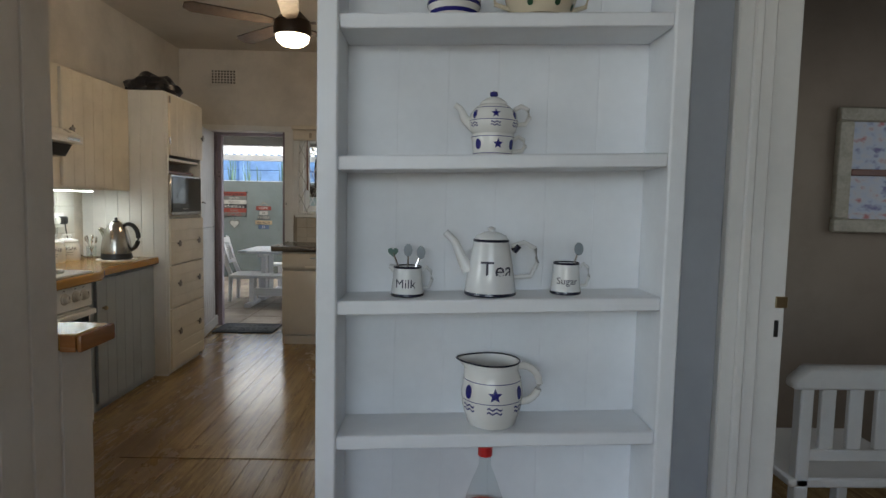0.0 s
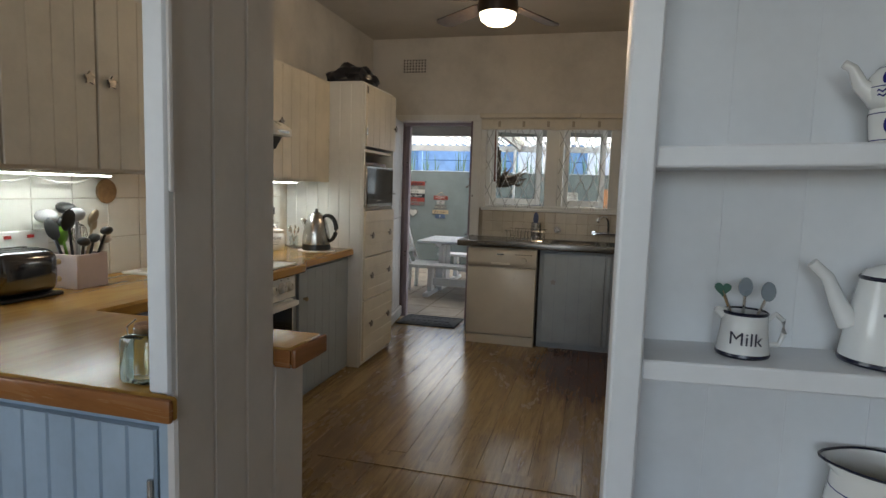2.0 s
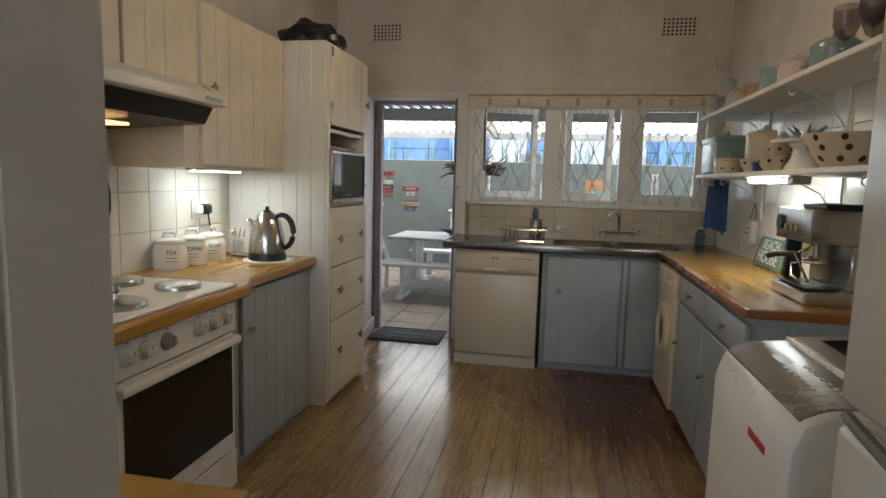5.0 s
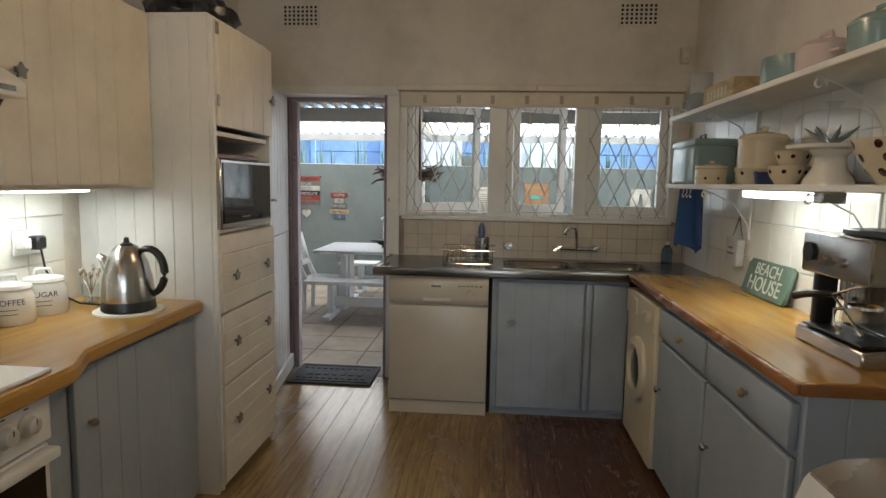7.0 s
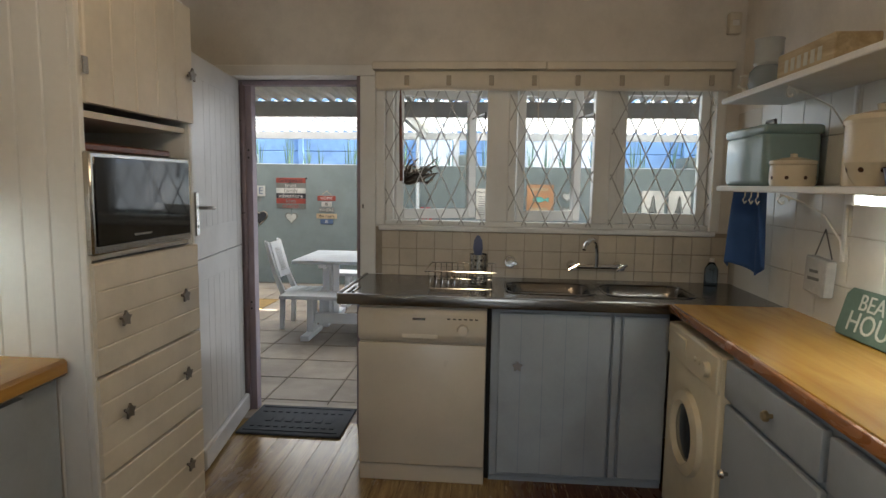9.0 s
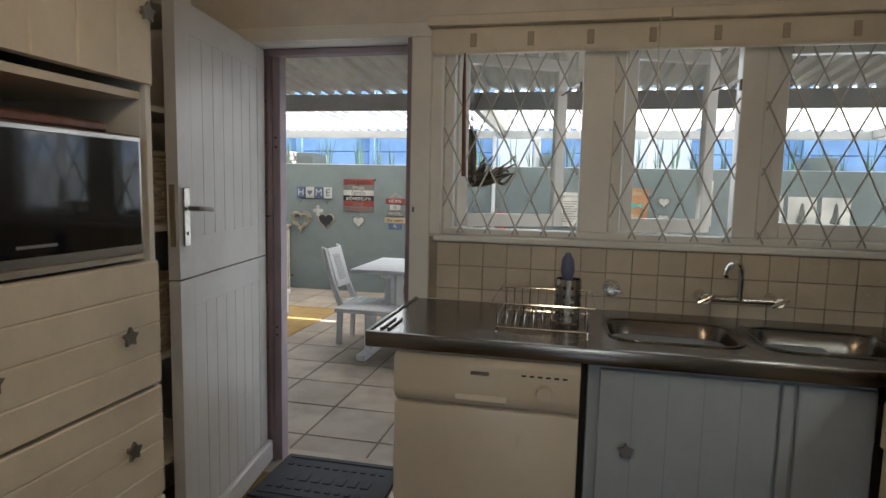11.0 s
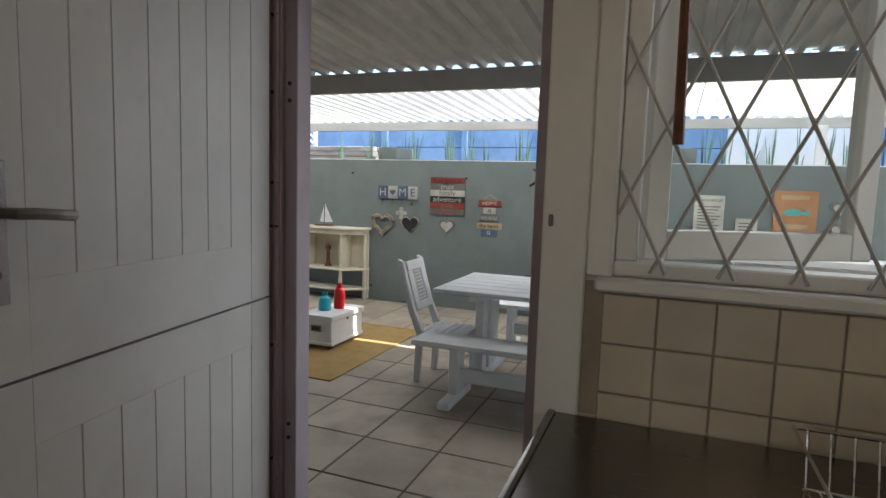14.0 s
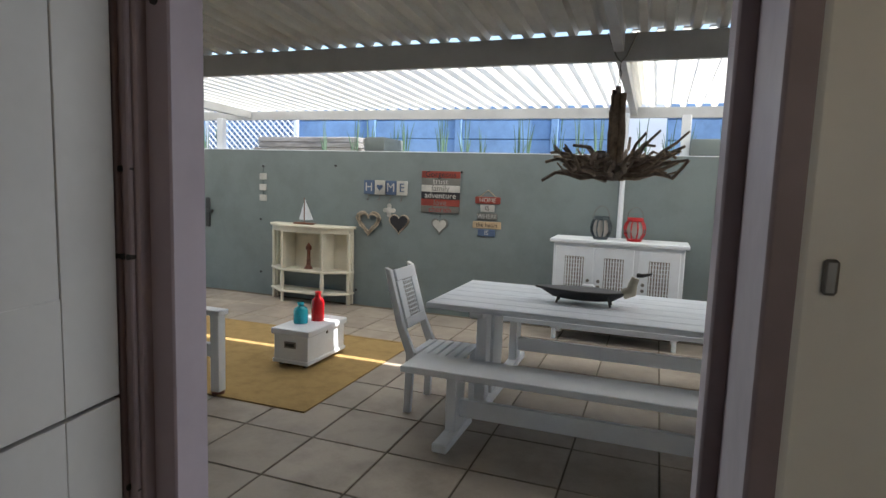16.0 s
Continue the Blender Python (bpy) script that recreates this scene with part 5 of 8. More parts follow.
part("fascia", box(-13.5, 8.5, 12.95, 13.0, 2.215, 2.34, 0.004), BEAMPAINT, beam)
part("wall_plate", box(-13.5, 8.5, OUT, OUT + 0.05, 2.57, 2.72, 0.004), BEAMPAINT, beam)
for xx in (-1.92, 3.3, -7.4):
    part("rafter", prism([(6.35, 2.60), (6.35, 2.73), (9.98, 2.455), (9.98, 2.33)], "x", xx - 0.035, xx + 0.035, 0.003), BEAMPAINT, beam)
    part("rafter", prism([(10.04, 2.32), (10.04, 2.435), (12.945, 2.345), (12.945, 2.235)], "x", xx - 0.035, xx + 0.035, 0.003), BEAMPAINT, beam)
for xx in (-7.75, -1.35, 0.3, 4.5):
    part("post", box(xx - 0.05, xx + 0.05, 12.70, 12.80, 1.70, 2.22, 0.006), PLAINWHITE, beam)
solo("wall_pipe", tube([(-1.98, PY - 0.03, PZ), (-1.98, PY - 0.03, 2.22)], 0.03, 10), PLAINWHITE, "white vertical downpipe on the patio wall", "pipe")

# patio furniture
PLANKW = wood("whitewashed_plank", (0.56, 0.61, 0.69), (0.74, 0.78, 0.85), 0.30, (1.2, 14, 14), 0.06, bump_amount=0.35)
table = thing("patio_table", (-2.1, 10.18, PZ), "white painted plank trestle table", "table")
TT = 0.53
for k in range(6):
    y0 = 9.42 + 0.187 * k
    part("plank", box(-3.09, -0.55, y0, y0 + 0.180, TT - 0.04, TT, 0.005), PLANKW, table)
for xx in (-2.74, -0.95):
    part("pedestal", box(xx - 0.045, xx + 0.045, 9.85, 10.13, PZ + 0.07, TT - 0.10, 0.006), PLAINWHITE, table)
    part("pedestal", box(xx - 0.04, xx + 0.04, 9.66, 9.78, PZ + 0.07, TT - 0.10, 0.006), PLAINWHITE, table)
    part("top_bearer", box(xx - 0.05, xx + 0.05, 9.50, 10.46, TT - 0.10, TT - 0.04, 0.006), PLAINWHITE, table)
    part("foot", box(xx - 0.06, xx + 0.06, 9.54, 10.40, PZ, PZ + 0.07, 0.008), PLAINWHITE, table)


def bench(y0, y1, label):
    b = thing("patio_bench", (-2.1, (y0 + y1) / 2, PZ), label, "bench", "benches at the table")
    ym = (y0 + y1) / 2
    part("seat", box(-3.09, -0.60, y0, y1, 0.145, 0.190, 0.006), PLAINWHITE, b)
    for xx in (-2.76, -0.92):
        part("leg", box(xx - 0.035, xx + 0.035, ym - 0.09, ym + 0.09, PZ + 0.06, 0.145, 0.005), PLAINWHITE, b)
        part("foot", box(xx - 0.05, xx + 0.05, y0 - 0.12, y1 + 0.08, PZ, PZ + 0.06, 0.008), PLAINWHITE, b)
    part("stretcher", box(-2.725, -0.955, ym - 0.02, ym + 0.02, -0.15, -0.03, 0.004), PLAINWHITE, b)
    return b


bench(8.99, 9.33, "long white painted wooden bench beside the table")
bench(10.72, 11.06, "long white painted wooden bench behind the table")

chair = thing("garden_chair", (-3.05, 9.60, PZ), "white painted wooden chair with woven backrest panel", "chair")
cx0, cx1, cy0, cy1 = -3.25, -2.81, 9.38, 9.82
for yy in (cy0, cy1 - 0.045):
    part("back_leg", prism([(cx0 + 0.02, PZ), (cx0 + 0.07, PZ), (cx0 + 0.09, 0.16), (cx0 + 0.0, 0.36), (cx0 - 0.11, 0.74), (cx0 - 0.155, 0.76), (cx0 - 0.05, 0.34), (cx0 + 0.03, 0.14)], "y", yy, yy + 0.045, 0.004), PLAINWHITE, chair)
    part("front_leg", box(cx1 - 0.05, cx1, yy, yy + 0.045, PZ, 0.14, 0.004), PLAINWHITE, chair)
    part("seat_rail", box(cx0 + 0.06, cx1 - 0.05, yy + 0.008, yy + 0.036, 0.08, 0.14, 0.003), PLAINWHITE, chair)
for k in range(6):
    xx = cx0 + 0.055 + 0.068 * k
    part("seat_slat", box(xx, xx + 0.058, cy0 + 0.005, cy1 - 0.005, 0.14, 0.16, 0.004), PLAINWHITE, chair)


def on_back(u0, u1, y0, y1, t0, t1):
    """A board on the slanting back; u along it, t across it."""
    b = box(t0, t1, y0, y1, u0, u1, 0.004)
    b.transform(Matrix.Translation((cx0 + 0.012, 0, 0.34)) @ pose(0, 0, 0, 0, -16.5, 0))
    return b


part("top_rail", on_back(0.33, 0.415, cy0 + 0.045, cy1 - 0.045, -0.02, 0.015), PLAINWHITE, chair)
part("lower_rail", on_back(-0.02, 0.05, cy0 + 0.045, cy1 - 0.045, -0.02, 0.015), PLAINWHITE, chair)
part("back_panel", on_back(0.05, 0.33, cy0 + 0.045, cy0 + 0.13, -0.015, 0.01), PLAINWHITE, chair)
part("back_panel", on_back(0.05, 0.33, cy1 - 0.13, cy1 - 0.045, -0.015, 0.01), PLAINWHITE, chair)
WEAVE = paint("grey_weave", (0.22, 0.19, 0.16), 0.8, 0.3, 0.8)
part("woven_inset", on_back(0.05, 0.33, cy0 + 0.13, cy1 - 0.13, -0.008, -0.002), WEAVE, chair, "dark woven cane inset")
for k in range(6):
    yy = cy0 + 0.142 + 0.03 * k
    part("weave_strand", on_back(0.05, 0.33, yy, yy + 0.012, -0.004, 0.004), PLAINWHITE, chair)
for k in range(9):
    u = 0.062 + 0.031 * k
    part("weave_strand", on_back(u, u + 0.010, cy0 + 0.13, cy1 - 0.13, -0.006, 0.006), PLAINWHITE, chair)

trunk = thing("storage_chest", (-4.53, 10.2, PZ), "white painted wooden trunk on small casters", "trunk")
part("chest", box(-4.71, -4.36, 9.87, 10.50, PZ + 0.045, 0.0, 0.006), PLAINWHITE, trunk)
part("lid", box(-4.73, -4.34, 9.85, 10.52, 0.0, 0.055, 0.008), PLAINWHITE, trunk)
part("base_mould", box(-4.72, -4.35, 9.86, 10.51, PZ + 0.04, PZ + 0.075, 0.006), PLAINWHITE, trunk)
hh = part("handle_plate", box(-4.60, -4.48, 9.862, 9.871, -0.115, -0.055, 0.004), IRON, trunk, "dark iron cup handle")
part("handle_cup", box(-4.585, -4.495, 9.858, 9.863, -0.10, -0.07, 0.002), BLACK, hh)
part("latch", box(-4.361, -4.350, 10.17, 10.19, -0.03, 0.02, 0.002), IRON, trunk)
for xx in (-4.66, -4.41):
    for yy in (9.92, 10.45):
        part("caster", cyl((xx - 0.012, yy, PZ + 0.022), (xx + 0.012, yy, PZ + 0.022), 0.022, n=12), BLACK, trunk)
for nm, bx, by, r, h, col in (("blue_bottle", -4.60, 10.12, 0.065, 0.19, (0.02, 0.42, 0.55)), ("red_bottle", -4.52, 10.28, 0.060, 0.27, (0.62, 0.012, 0.02))):
    bt = thing(nm, (bx, by, 0.055), ("squat turquoise" if "blue" in nm else "taller red") + " glass bottle on the white trunk", "bottle")
    gm = paint(nm + "_glass", col, 0.08, 0.1, 0.02)
    part("body", lathe([(0, 0), (r, 0), (r, h * 0.62), (r * 0.9, h * 0.72), (r * 0.45, h * 0.82), (r * 0.42, h * 0.95), (r * 0.5, h * 0.96), (r * 0.5, h), (r * 0.3, h)], (bx, by, 0.055), 20), gm, bt)

RUG = paint("jute_rug", (0.34, 0.225, 0.085), 0.95, 0.12, 1.0, scale=3)
rug = thing("jute_rug", (-5.2, 10.0, PZ), "flat woven golden-brown jute rug", "rug")
part("weave", box(-6.6, -3.86, 9.06, 11.05, PZ, PZ + 0.010, 0.003), RUG, rug)
for yy in (9.06, 11.02):
    part("hem", box(-6.6, -3.86, yy, yy + 0.03, PZ + 0.010, PZ + 0.013, 0.001), RUG, rug)

# console with open shelves and canted sides
con = thing("console_table", (-6.12, 12.4, PZ), "white half-octagonal console with open shelves", "console")
def con_poly(i):
    return [(-6.74 + i, 12.54), (-6.74 + i, 12.40), (-6.45 + i * 0.5, 12.20 + i), (-5.80 - i * 0.5, 12.20 + i), (-5.50 - i, 12.40), (-5.50 - i, 12.54)]
CONW = paint("console_white", (0.70, 0.66, 0.55), 0.45, 0.08, 0.2)
part("top", prism(con_poly(-0.02), "z", 0.725, 0.76, 0.006), CONW, con)
part("frieze", prism(con_poly(0.02), "z", 0.66, 0.725), CONW, con)
part("shelf", prism(con_poly(0.0), "z", 0.13, 0.16, 0.004), CONW, con)
part("low_shelf", prism(con_poly(0.0), "z", -0.16, -0.13, 0.004), CONW, con)
part("back", box(-6.72, -5.52, 12.53, 12.545, 0.16, 0.66), CONW, con)
for xx in (-6.44, -5.82):
    part("divider", box(xx - 0.012, xx + 0.012, 12.22, 12.53, 0.16, 0.66, 0.002), CONW, con)
    part("front_leg", tube([(xx, 12.235, PZ), (xx, 12.235, -0.15), (xx, 12.235, 0.0), (xx, 12.235, 0.13)], [0.018, 0.022, 0.030, 0.020], 8), CONW, con)
for xx in (-6.72, -5.54):
    part("leg", box(xx - 0.012, xx + 0.03, 12.41, 12.46, PZ, 0.66, 0.004), CONW, con)
    part("leg", box(xx - 0.012, xx + 0.03, 12.49, 12.54, PZ, 0.66, 0.004), CONW, con)
boat = thing("model_boat", (-6.18, 12.33, 0.76), "small wooden model sailing boat with a white sail", "ornament")
part("hull", prism([(-6.33, 0.765), (-6.30, 0.79), (-5.98, 0.79), (-6.02, 0.765)], "y", 12.30, 12.36, 0.006), DARKWOOD, boat)
part("mast", cyl((-6.16, 12.33, 0.79), (-6.16, 12.33, 1.12), 0.006, n=8), DARKWOOD, boat)
part("sail", prism([(-6.15, 0.82), (-6.02, 0.83), (-6.15, 1.10)], "y", 12.326, 12.332), PLAINWHITE, boat)
part("sail", prism([(-6.17, 0.82), (-6.24, 0.83), (-6.17, 1.05)], "y", 12.326, 12.332), PLAINWHITE, boat)
orn = thing("lamp_ornament", (-6.12, 12.38, 0.16), "small wooden lighthouse ornament inside the console", "ornament")
part("tower", lathe([(0.06, 0), (0.05, 0.02), (0.03, 0.05), (0.022, 0.25), (0.04, 0.26), (0.04, 0.30), (0, 0.36)], (-6.12, 12.38, 0.16), 12), DARKWOOD, orn)
for ob in (con, boat, orn):
    ob.location.x += 0.13

# sideboard with wicker panels
sb = thing("sideboard", (-1.95, 12.2, PZ), "white sideboard with three woven-panel doors", "sideboard")
part("carcass", box(-2.62, -1.29, 11.98, 12.42, PZ + 0.12, 0.735, 0.006), PLAINWHITE, sb)
part("top", box(-2.66, -1.25, 11.94, 12.44, 0.735, 0.775, 0.008), PLAINWHITE, sb)
for x0, x1 in ((-2.59, -2.19), (-2.18, -1.78), (-1.73, -1.33)):
    dd = part("door", box(x0, x1, 11.960, 11.982, PZ + 0.16, 0.70, 0.005), PLAINWHITE, sb)
    xm = (x0 + x1) / 2
    part("woven_panel", box(xm - 0.10, xm + 0.10, 11.955, 11.962, 0.02, 0.60, 0.002), WEAVE, dd, "grey woven seagrass panel")
    for k in range(7):
        part("strand", box(xm - 0.092 + 0.028 * k, xm - 0.080 + 0.028 * k, 11.951, 11.956, 0.025, 0.595), PLAINWHITE, dd)
    for j in range(14):
        z = 0.03 + 0.041 * j
        part("strand", box(xm - 0.098, xm + 0.098, 11.9525, 11.9545, z, z + 0.006), PLAINWHITE, dd)
    kx = x1 - 0.05 if x0 < -2.3 else x0 + 0.05
    for kz in (0.30, 0.36):
        part("handle", cyl((kx, 11.958, kz), (kx, 11.945, kz), 0.018, n=10), IRON, dd)
for xx in (-2.58, -1.33):
    for yy in (12.02, 12.38):
        part("foot", cyl((xx, yy, PZ), (xx, yy, PZ + 0.12), 0.025, n=10), PLAINWHITE, sb)

sb.scale = (1, 1, 1.05)


def lantern(x, y, z, col, label):
    ln = thing("lantern", (x, y, z), label, "lantern", "lanterns on the sideboard")
    m = paint("lantern_" + ("red" if col[0] > 0.2 else "dark"), col, 0.35, 0.1, 0.1)
    part("base", lathe([(0, 0), (0.075, 0), (0.08, 0.02), (0.07, 0.03)], (x, y, z), 18), m, ln)
    part("collar", lathe([(0.075, 0.21), (0.085, 0.225), (0.08, 0.25), (0.065, 0.25)], (x, y, z), 18), m, ln)
    for k in range(10):
        a = 2 * math.pi * k / 10
        part("rib", tube([(x + r * math.cos(a), y + r * math.sin(a), z + h) for r, h in ((0.07, 0.02), (0.105, 0.08), (0.11, 0.13), (0.098, 0.18), (0.075, 0.22))], 0.008, 5), m, ln)
    part("glass", lathe([(0.06, 0.02), (0.085, 0.09), (0.085, 0.15), (0.06, 0.22)], (x, y, z), 18), bpy.data.materials.get("lantern_glass") or paint("lantern_glass", (0.35, 0.33, 0.31) if col[0] < 0.2 else (0.5, 0.05, 0.04), 0.1), ln)
    part("candle", cyl((x, y, z + 0.02), (x, y, z + 0.10), 0.03, n=12), PLAINWHITE, ln)
    part("bail", tube([(x + 0.085 * math.cos(a), y, z + 0.23 + 0.13 * math.sin(a)) for a in [math.pi * k / 10 for k in range(11)]], 0.004, 5), IRON, ln)
    return ln


lantern(-2.15, 12.15, 0.829, (0.05, 0.07, 0.08), "dark blue-grey ribbed candle lantern")
lantern(-1.80, 12.15, 0.829, (0.50, 0.015, 0.02), "red ribbed candle lantern")

# duck tray on the table
duck = thing("duck_tray", (-1.95, 9.95, TT), "dark wooden duck-shaped tray on thin legs", "tray")
DUCKM = paint("dark_duck", (0.03, 0.028, 0.03), 0.5, 0.2, 0.4)
prof = [(-0.44, 0.02), (-0.34, 0.06), (-0.22, 0.12), (0.0, 0.17), (0.22, 0.13), (0.34, 0.06), (0.42, 0.02)]
outer = [(u, w) for u, w in prof] + [(u, -w) for u, w in prof[::-1]]
b = prism([(-1.95 + u, 9.95 + w) for u, w in outer], "z", TT + 0.115, TT + 0.135, 0.004)
part("rim", b, DUCKM, duck)
lo = [(u * 0.62, w * 0.7) for u, w in prof] + [(u * 0.62, -w * 0.7) for u, w in prof[::-1]]
bb = bmesh.new()
va = [bb.verts.new((-1.95 + u * 0.9, 9.95 + w, TT + 0.116)) for u, w in outer]
vb = [bb.verts.new((-1.95 + u, 9.95 + w, TT + 0.045)) for u, w in lo]
for i in range(len(va)):
    j = (i + 1) % len(va)
    bb.faces.new((va[i], va[j], vb[j], vb[i]))
bb.faces.new(vb)
part("bowl", bb, DUCKM, duck)
for u, w in ((-0.2, 0.05), (-0.2, -0.07), (0.22, 0.05), (0.22, -0.07)):
    part("leg", tube([(-1.95 + u, 9.95 + w, TT + 0.10), (-1.95 + u * 1.15, 9.95 + w * 1.2, TT)], 0.010, 6), DUCKM, duck)
HEADM = paint("duck_head", (0.42, 0.38, 0.30), 0.5, 0.2, 0.3)
part("neck", tube([(-1.60, 9.95, TT + 0.12), (-1.53, 9.95, TT + 0.15), (-1.52, 9.95, TT + 0.22), (-1.50, 9.95, TT + 0.275)], [0.05, 0.055, 0.04, 0.035], 10), HEADM, duck, "pale carved duck neck and head")
part("beak", prism([(-1.50, TT + 0.255), (-1.50, TT + 0.295), (-1.44, TT + 0.29), (-1.36, TT + 0.305), (-1.37, TT + 0.285), (-1.45, TT + 0.255)], "y", 10.13, 10.17, 0.006), DUCKM, duck)
part("filling", box(-1.99, -1.87, 10.09, 10.19, TT + 0.06, TT + 0.15, 0.02, 2), PLAINWHITE, duck)

duck.scale = (0.8, 0.8, 0.8)
duck.location.x = -2.06

# driftwood chandelier
CHX, CHY, CHZ = -1.90, 9.96, 1.50
ch = thing("driftwood_chandelier", (CHX, CHY, 2.28), "driftwood branch chandelier hanging on a chain", "chandelier")
DRIFT = wood("driftwood", (0.085, 0.06, 0.045), (0.24, 0.18, 0.135), 0.85, (6, 6, 6), 0.4, bump_amount=1.0)
rnd = random.Random(7)
for k in range(7):
    a = 2 * math.pi * k / 7
    o = Vector((0.035 * math.cos(a), 0.035 * math.sin(a), 0))
    pts = [Vector((CHX, CHY, CHZ - 0.02 + 0.143 * j)) + o * (1 + 0.2 * rnd.uniform(-1, 1)) for j in range(5)]
    pts[-1].z += rnd.uniform(-0.04, 0.05)
    part("upright_branch", tube(pts, [0.032, 0.030, 0.028, 0.026, 0.020], 6), DRIFT, ch)
for k in range(74):
    a = 2 * math.pi * k / 74 * 5 + rnd.uniform(-0.2, 0.2)
    ln = rnd.uniform(0.30, 0.50)
    el = rnd.uniform(-0.10, 0.85) * (1.0 - (k % 3) * 0.28)
    p0 = Vector((CHX, CHY, CHZ)) + 0.05 * Vector((math.cos(a), math.sin(a), rnd.uniform(-1, 1)))
    d = Vector((math.cos(a) * math.cos(el * 0.6), math.sin(a) * math.cos(el * 0.6), math.sin(el * 0.6)))
    sidev = Vector((-math.sin(a), math.cos(a), 0))
    pts, rr = [], []
    r0 = rnd.uniform(0.016, 0.027)
    for j in range(6):
        f = j / 5
        pts.append(p0 + d * ln * f + sidev * 0.05 * rnd.uniform(-1, 1) * f + Vector((0, 0, 0.10 * f * f * rnd.uniform(-0.2, 0.9) + 0.02 * rnd.uniform(-1, 1))))
        rr.append(r0 * (1 - 0.55 * f))
    part("branch", tube(pts, rr, 5), DRIFT, ch)
part("hub", lathe([(0, -0.07), (0.06, -0.06), (0.09, -0.02), (0.08, 0.03), (0, 0.05)], (CHX, CHY, CHZ), 12), DRIFT, ch)
for k in range(5):
    z = 2.06 + 0.040 * k
    pts = [(CHX + (0.010 * math.cos(t) if k % 2 else 0), CHY + (0 if k % 2 else 0.010 * math.cos(t)), z + 0.022 * math.sin(t)) for t in [2 * math.pi * q / 8 for q in range(8)]]
    part("chain_link", tube(pts, 0.004, 5, True), IRON, ch)
part("hook_strap", tube([(CHX - 0.10, 9.98, 2.46), (CHX - 0.035, 9.975, 2.30), (CHX, CHY, 2.255), (CHX + 0.035, 9.975, 2.30), (CHX + 0.10, 9.98, 2.46)], 0.006, 5), IRON, ch)

# ---- signs and ornaments on the patio wall ----
def board(name, x0, x1, z0, z1, col, label, category="sign", y=PY, t=0.02, rough=0.7):
    th_ = thing(name, ((x0 + x1) / 2, y, z0), label, category)
    mname = "sign_" + name
    part("board", box(x0, x1, y - t, y - 0.003, z0, z1, 0.004), bpy.data.materials.get(mname) or paint(mname, col, rough, 0.2, 0.5), th_)
    return th_


INK = paint("ink_black", (0.02, 0.02, 0.025), 0.7)
SIGNWHITE = paint("sign_white", (0.52, 0.51, 0.48), 0.7, 0.22, 0.4)
SIGNRED = paint("sign_red", (0.27, 0.045, 0.032), 0.7, 0.2, 0.4)
SIGNGREY = paint("sign_grey", (0.16, 0.16, 0.15), 0.7, 0.2, 0.4)
SIGNTAN = paint("sign_tan", (0.50, 0.38, 0.24), 0.7, 0.2, 0.4)
SIGNBLUE = paint("sign_blue", (0.075, 0.12, 0.22), 0.7, 0.2, 0.4)

sg = thing("word_sign", (-4.17, PY, 1.0), "striped red and grey wooden sign with painted words", "sign")
ROWS_W = [("Gorgeous", SIGNRED, INK), ("trust", SIGNGREY, SIGNWHITE), ("family", SIGNWHITE, SIGNGREY), ("adventure", INK, SIGNWHITE), ("love", SIGNRED, SIGNGREY), ("cherish", SIGNGREY, SIGNRED)]
for k, (w, bg, fg) in enumerate(ROWS_W):
    z1 = 1.525 - 0.088 * k
    st = part("stripe", box(-4.43, -3.915, PY - 0.02, PY - 0.003, z1 - 0.086, z1, 0.003), bg, sg)
    part("word", text_bm(w, 0.105, Matrix.Translation((-4.172, PY - 0.022, z1 - 0.043)) @ facing("-y")), fg, st, smooth=False)
hm = thing("home_hooks", (-4.94, PY, 1.2), "blue and white key hook board with letter blocks", "hook board")
for k, (c, bg) in enumerate((("H", SIGNBLUE), ("", SIGNWHITE), ("M", SIGNBLUE), ("E", SIGNWHITE))):
    x0 = -5.25 + 0.158 * k
    bl = part("block", box(x0, x0 + 0.150, PY - 0.025, PY - 0.003, 1.20, 1.385, 0.004), bg, hm)
    if c:
        part("letter", text_bm(c, 0.16, Matrix.Translation((x0 + 0.075, PY - 0.027, 1.292)) @ facing("-y")), SIGNWHITE if bg is SIGNBLUE else SIGNBLUE, bl, smooth=False)
    part("hook", tube([(x0 + 0.075, PY - 0.02, 1.20), (x0 + 0.075, PY - 0.03, 1.13), (x0 + 0.075, PY - 0.06, 1.12), (x0 + 0.075, PY - 0.07, 1.15)], 0.006, 5), IRON, hm)


def heart_pts(s, n=28):
    out = []
    for k in range(n):
        t = 2 * math.pi * k / n
        out.append((s * math.sin(t) ** 3, s * (13 * math.cos(t) - 5 * math.cos(2 * t) - 2 * math.cos(3 * t) - math.cos(4 * t)) / 16))
    return out


part("heart", prism([(-5.25 + 0.158 + 0.075 + u, 1.295 + v) for u, v in heart_pts(0.045)], "y", PY - 0.030, PY - 0.026), SIGNBLUE, hm)
h1 = thing("twig_heart", (-5.17, PY, 0.84), "heart wreath of bundled pale twigs", "wall ornament")
TWIG = wood("pale_twig", (0.22, 0.17, 0.12), (0.48, 0.41, 0.32), 0.8, (6, 6, 6), 0.3)
for k in range(7):
    s = 0.125 + 0.009 * k
    part("twig", tube([(-5.17 + u + rnd.uniform(-0.006, 0.006), PY - 0.03 + rnd.uniform(-0.015, 0.01), 0.84 + v) for u, v in heart_pts(s, 24)], 0.008, 5, True), TWIG, h1)
h2 = thing("slate_heart", (-4.735, PY, 0.84), "dark heart-shaped chalkboard in a pale frame", "wall ornament")
part("frame", prism([(-4.735 + u, 0.845 + v) for u, v in heart_pts(0.145)], "y", PY - 0.02, PY - 0.003), TWIG, h2)
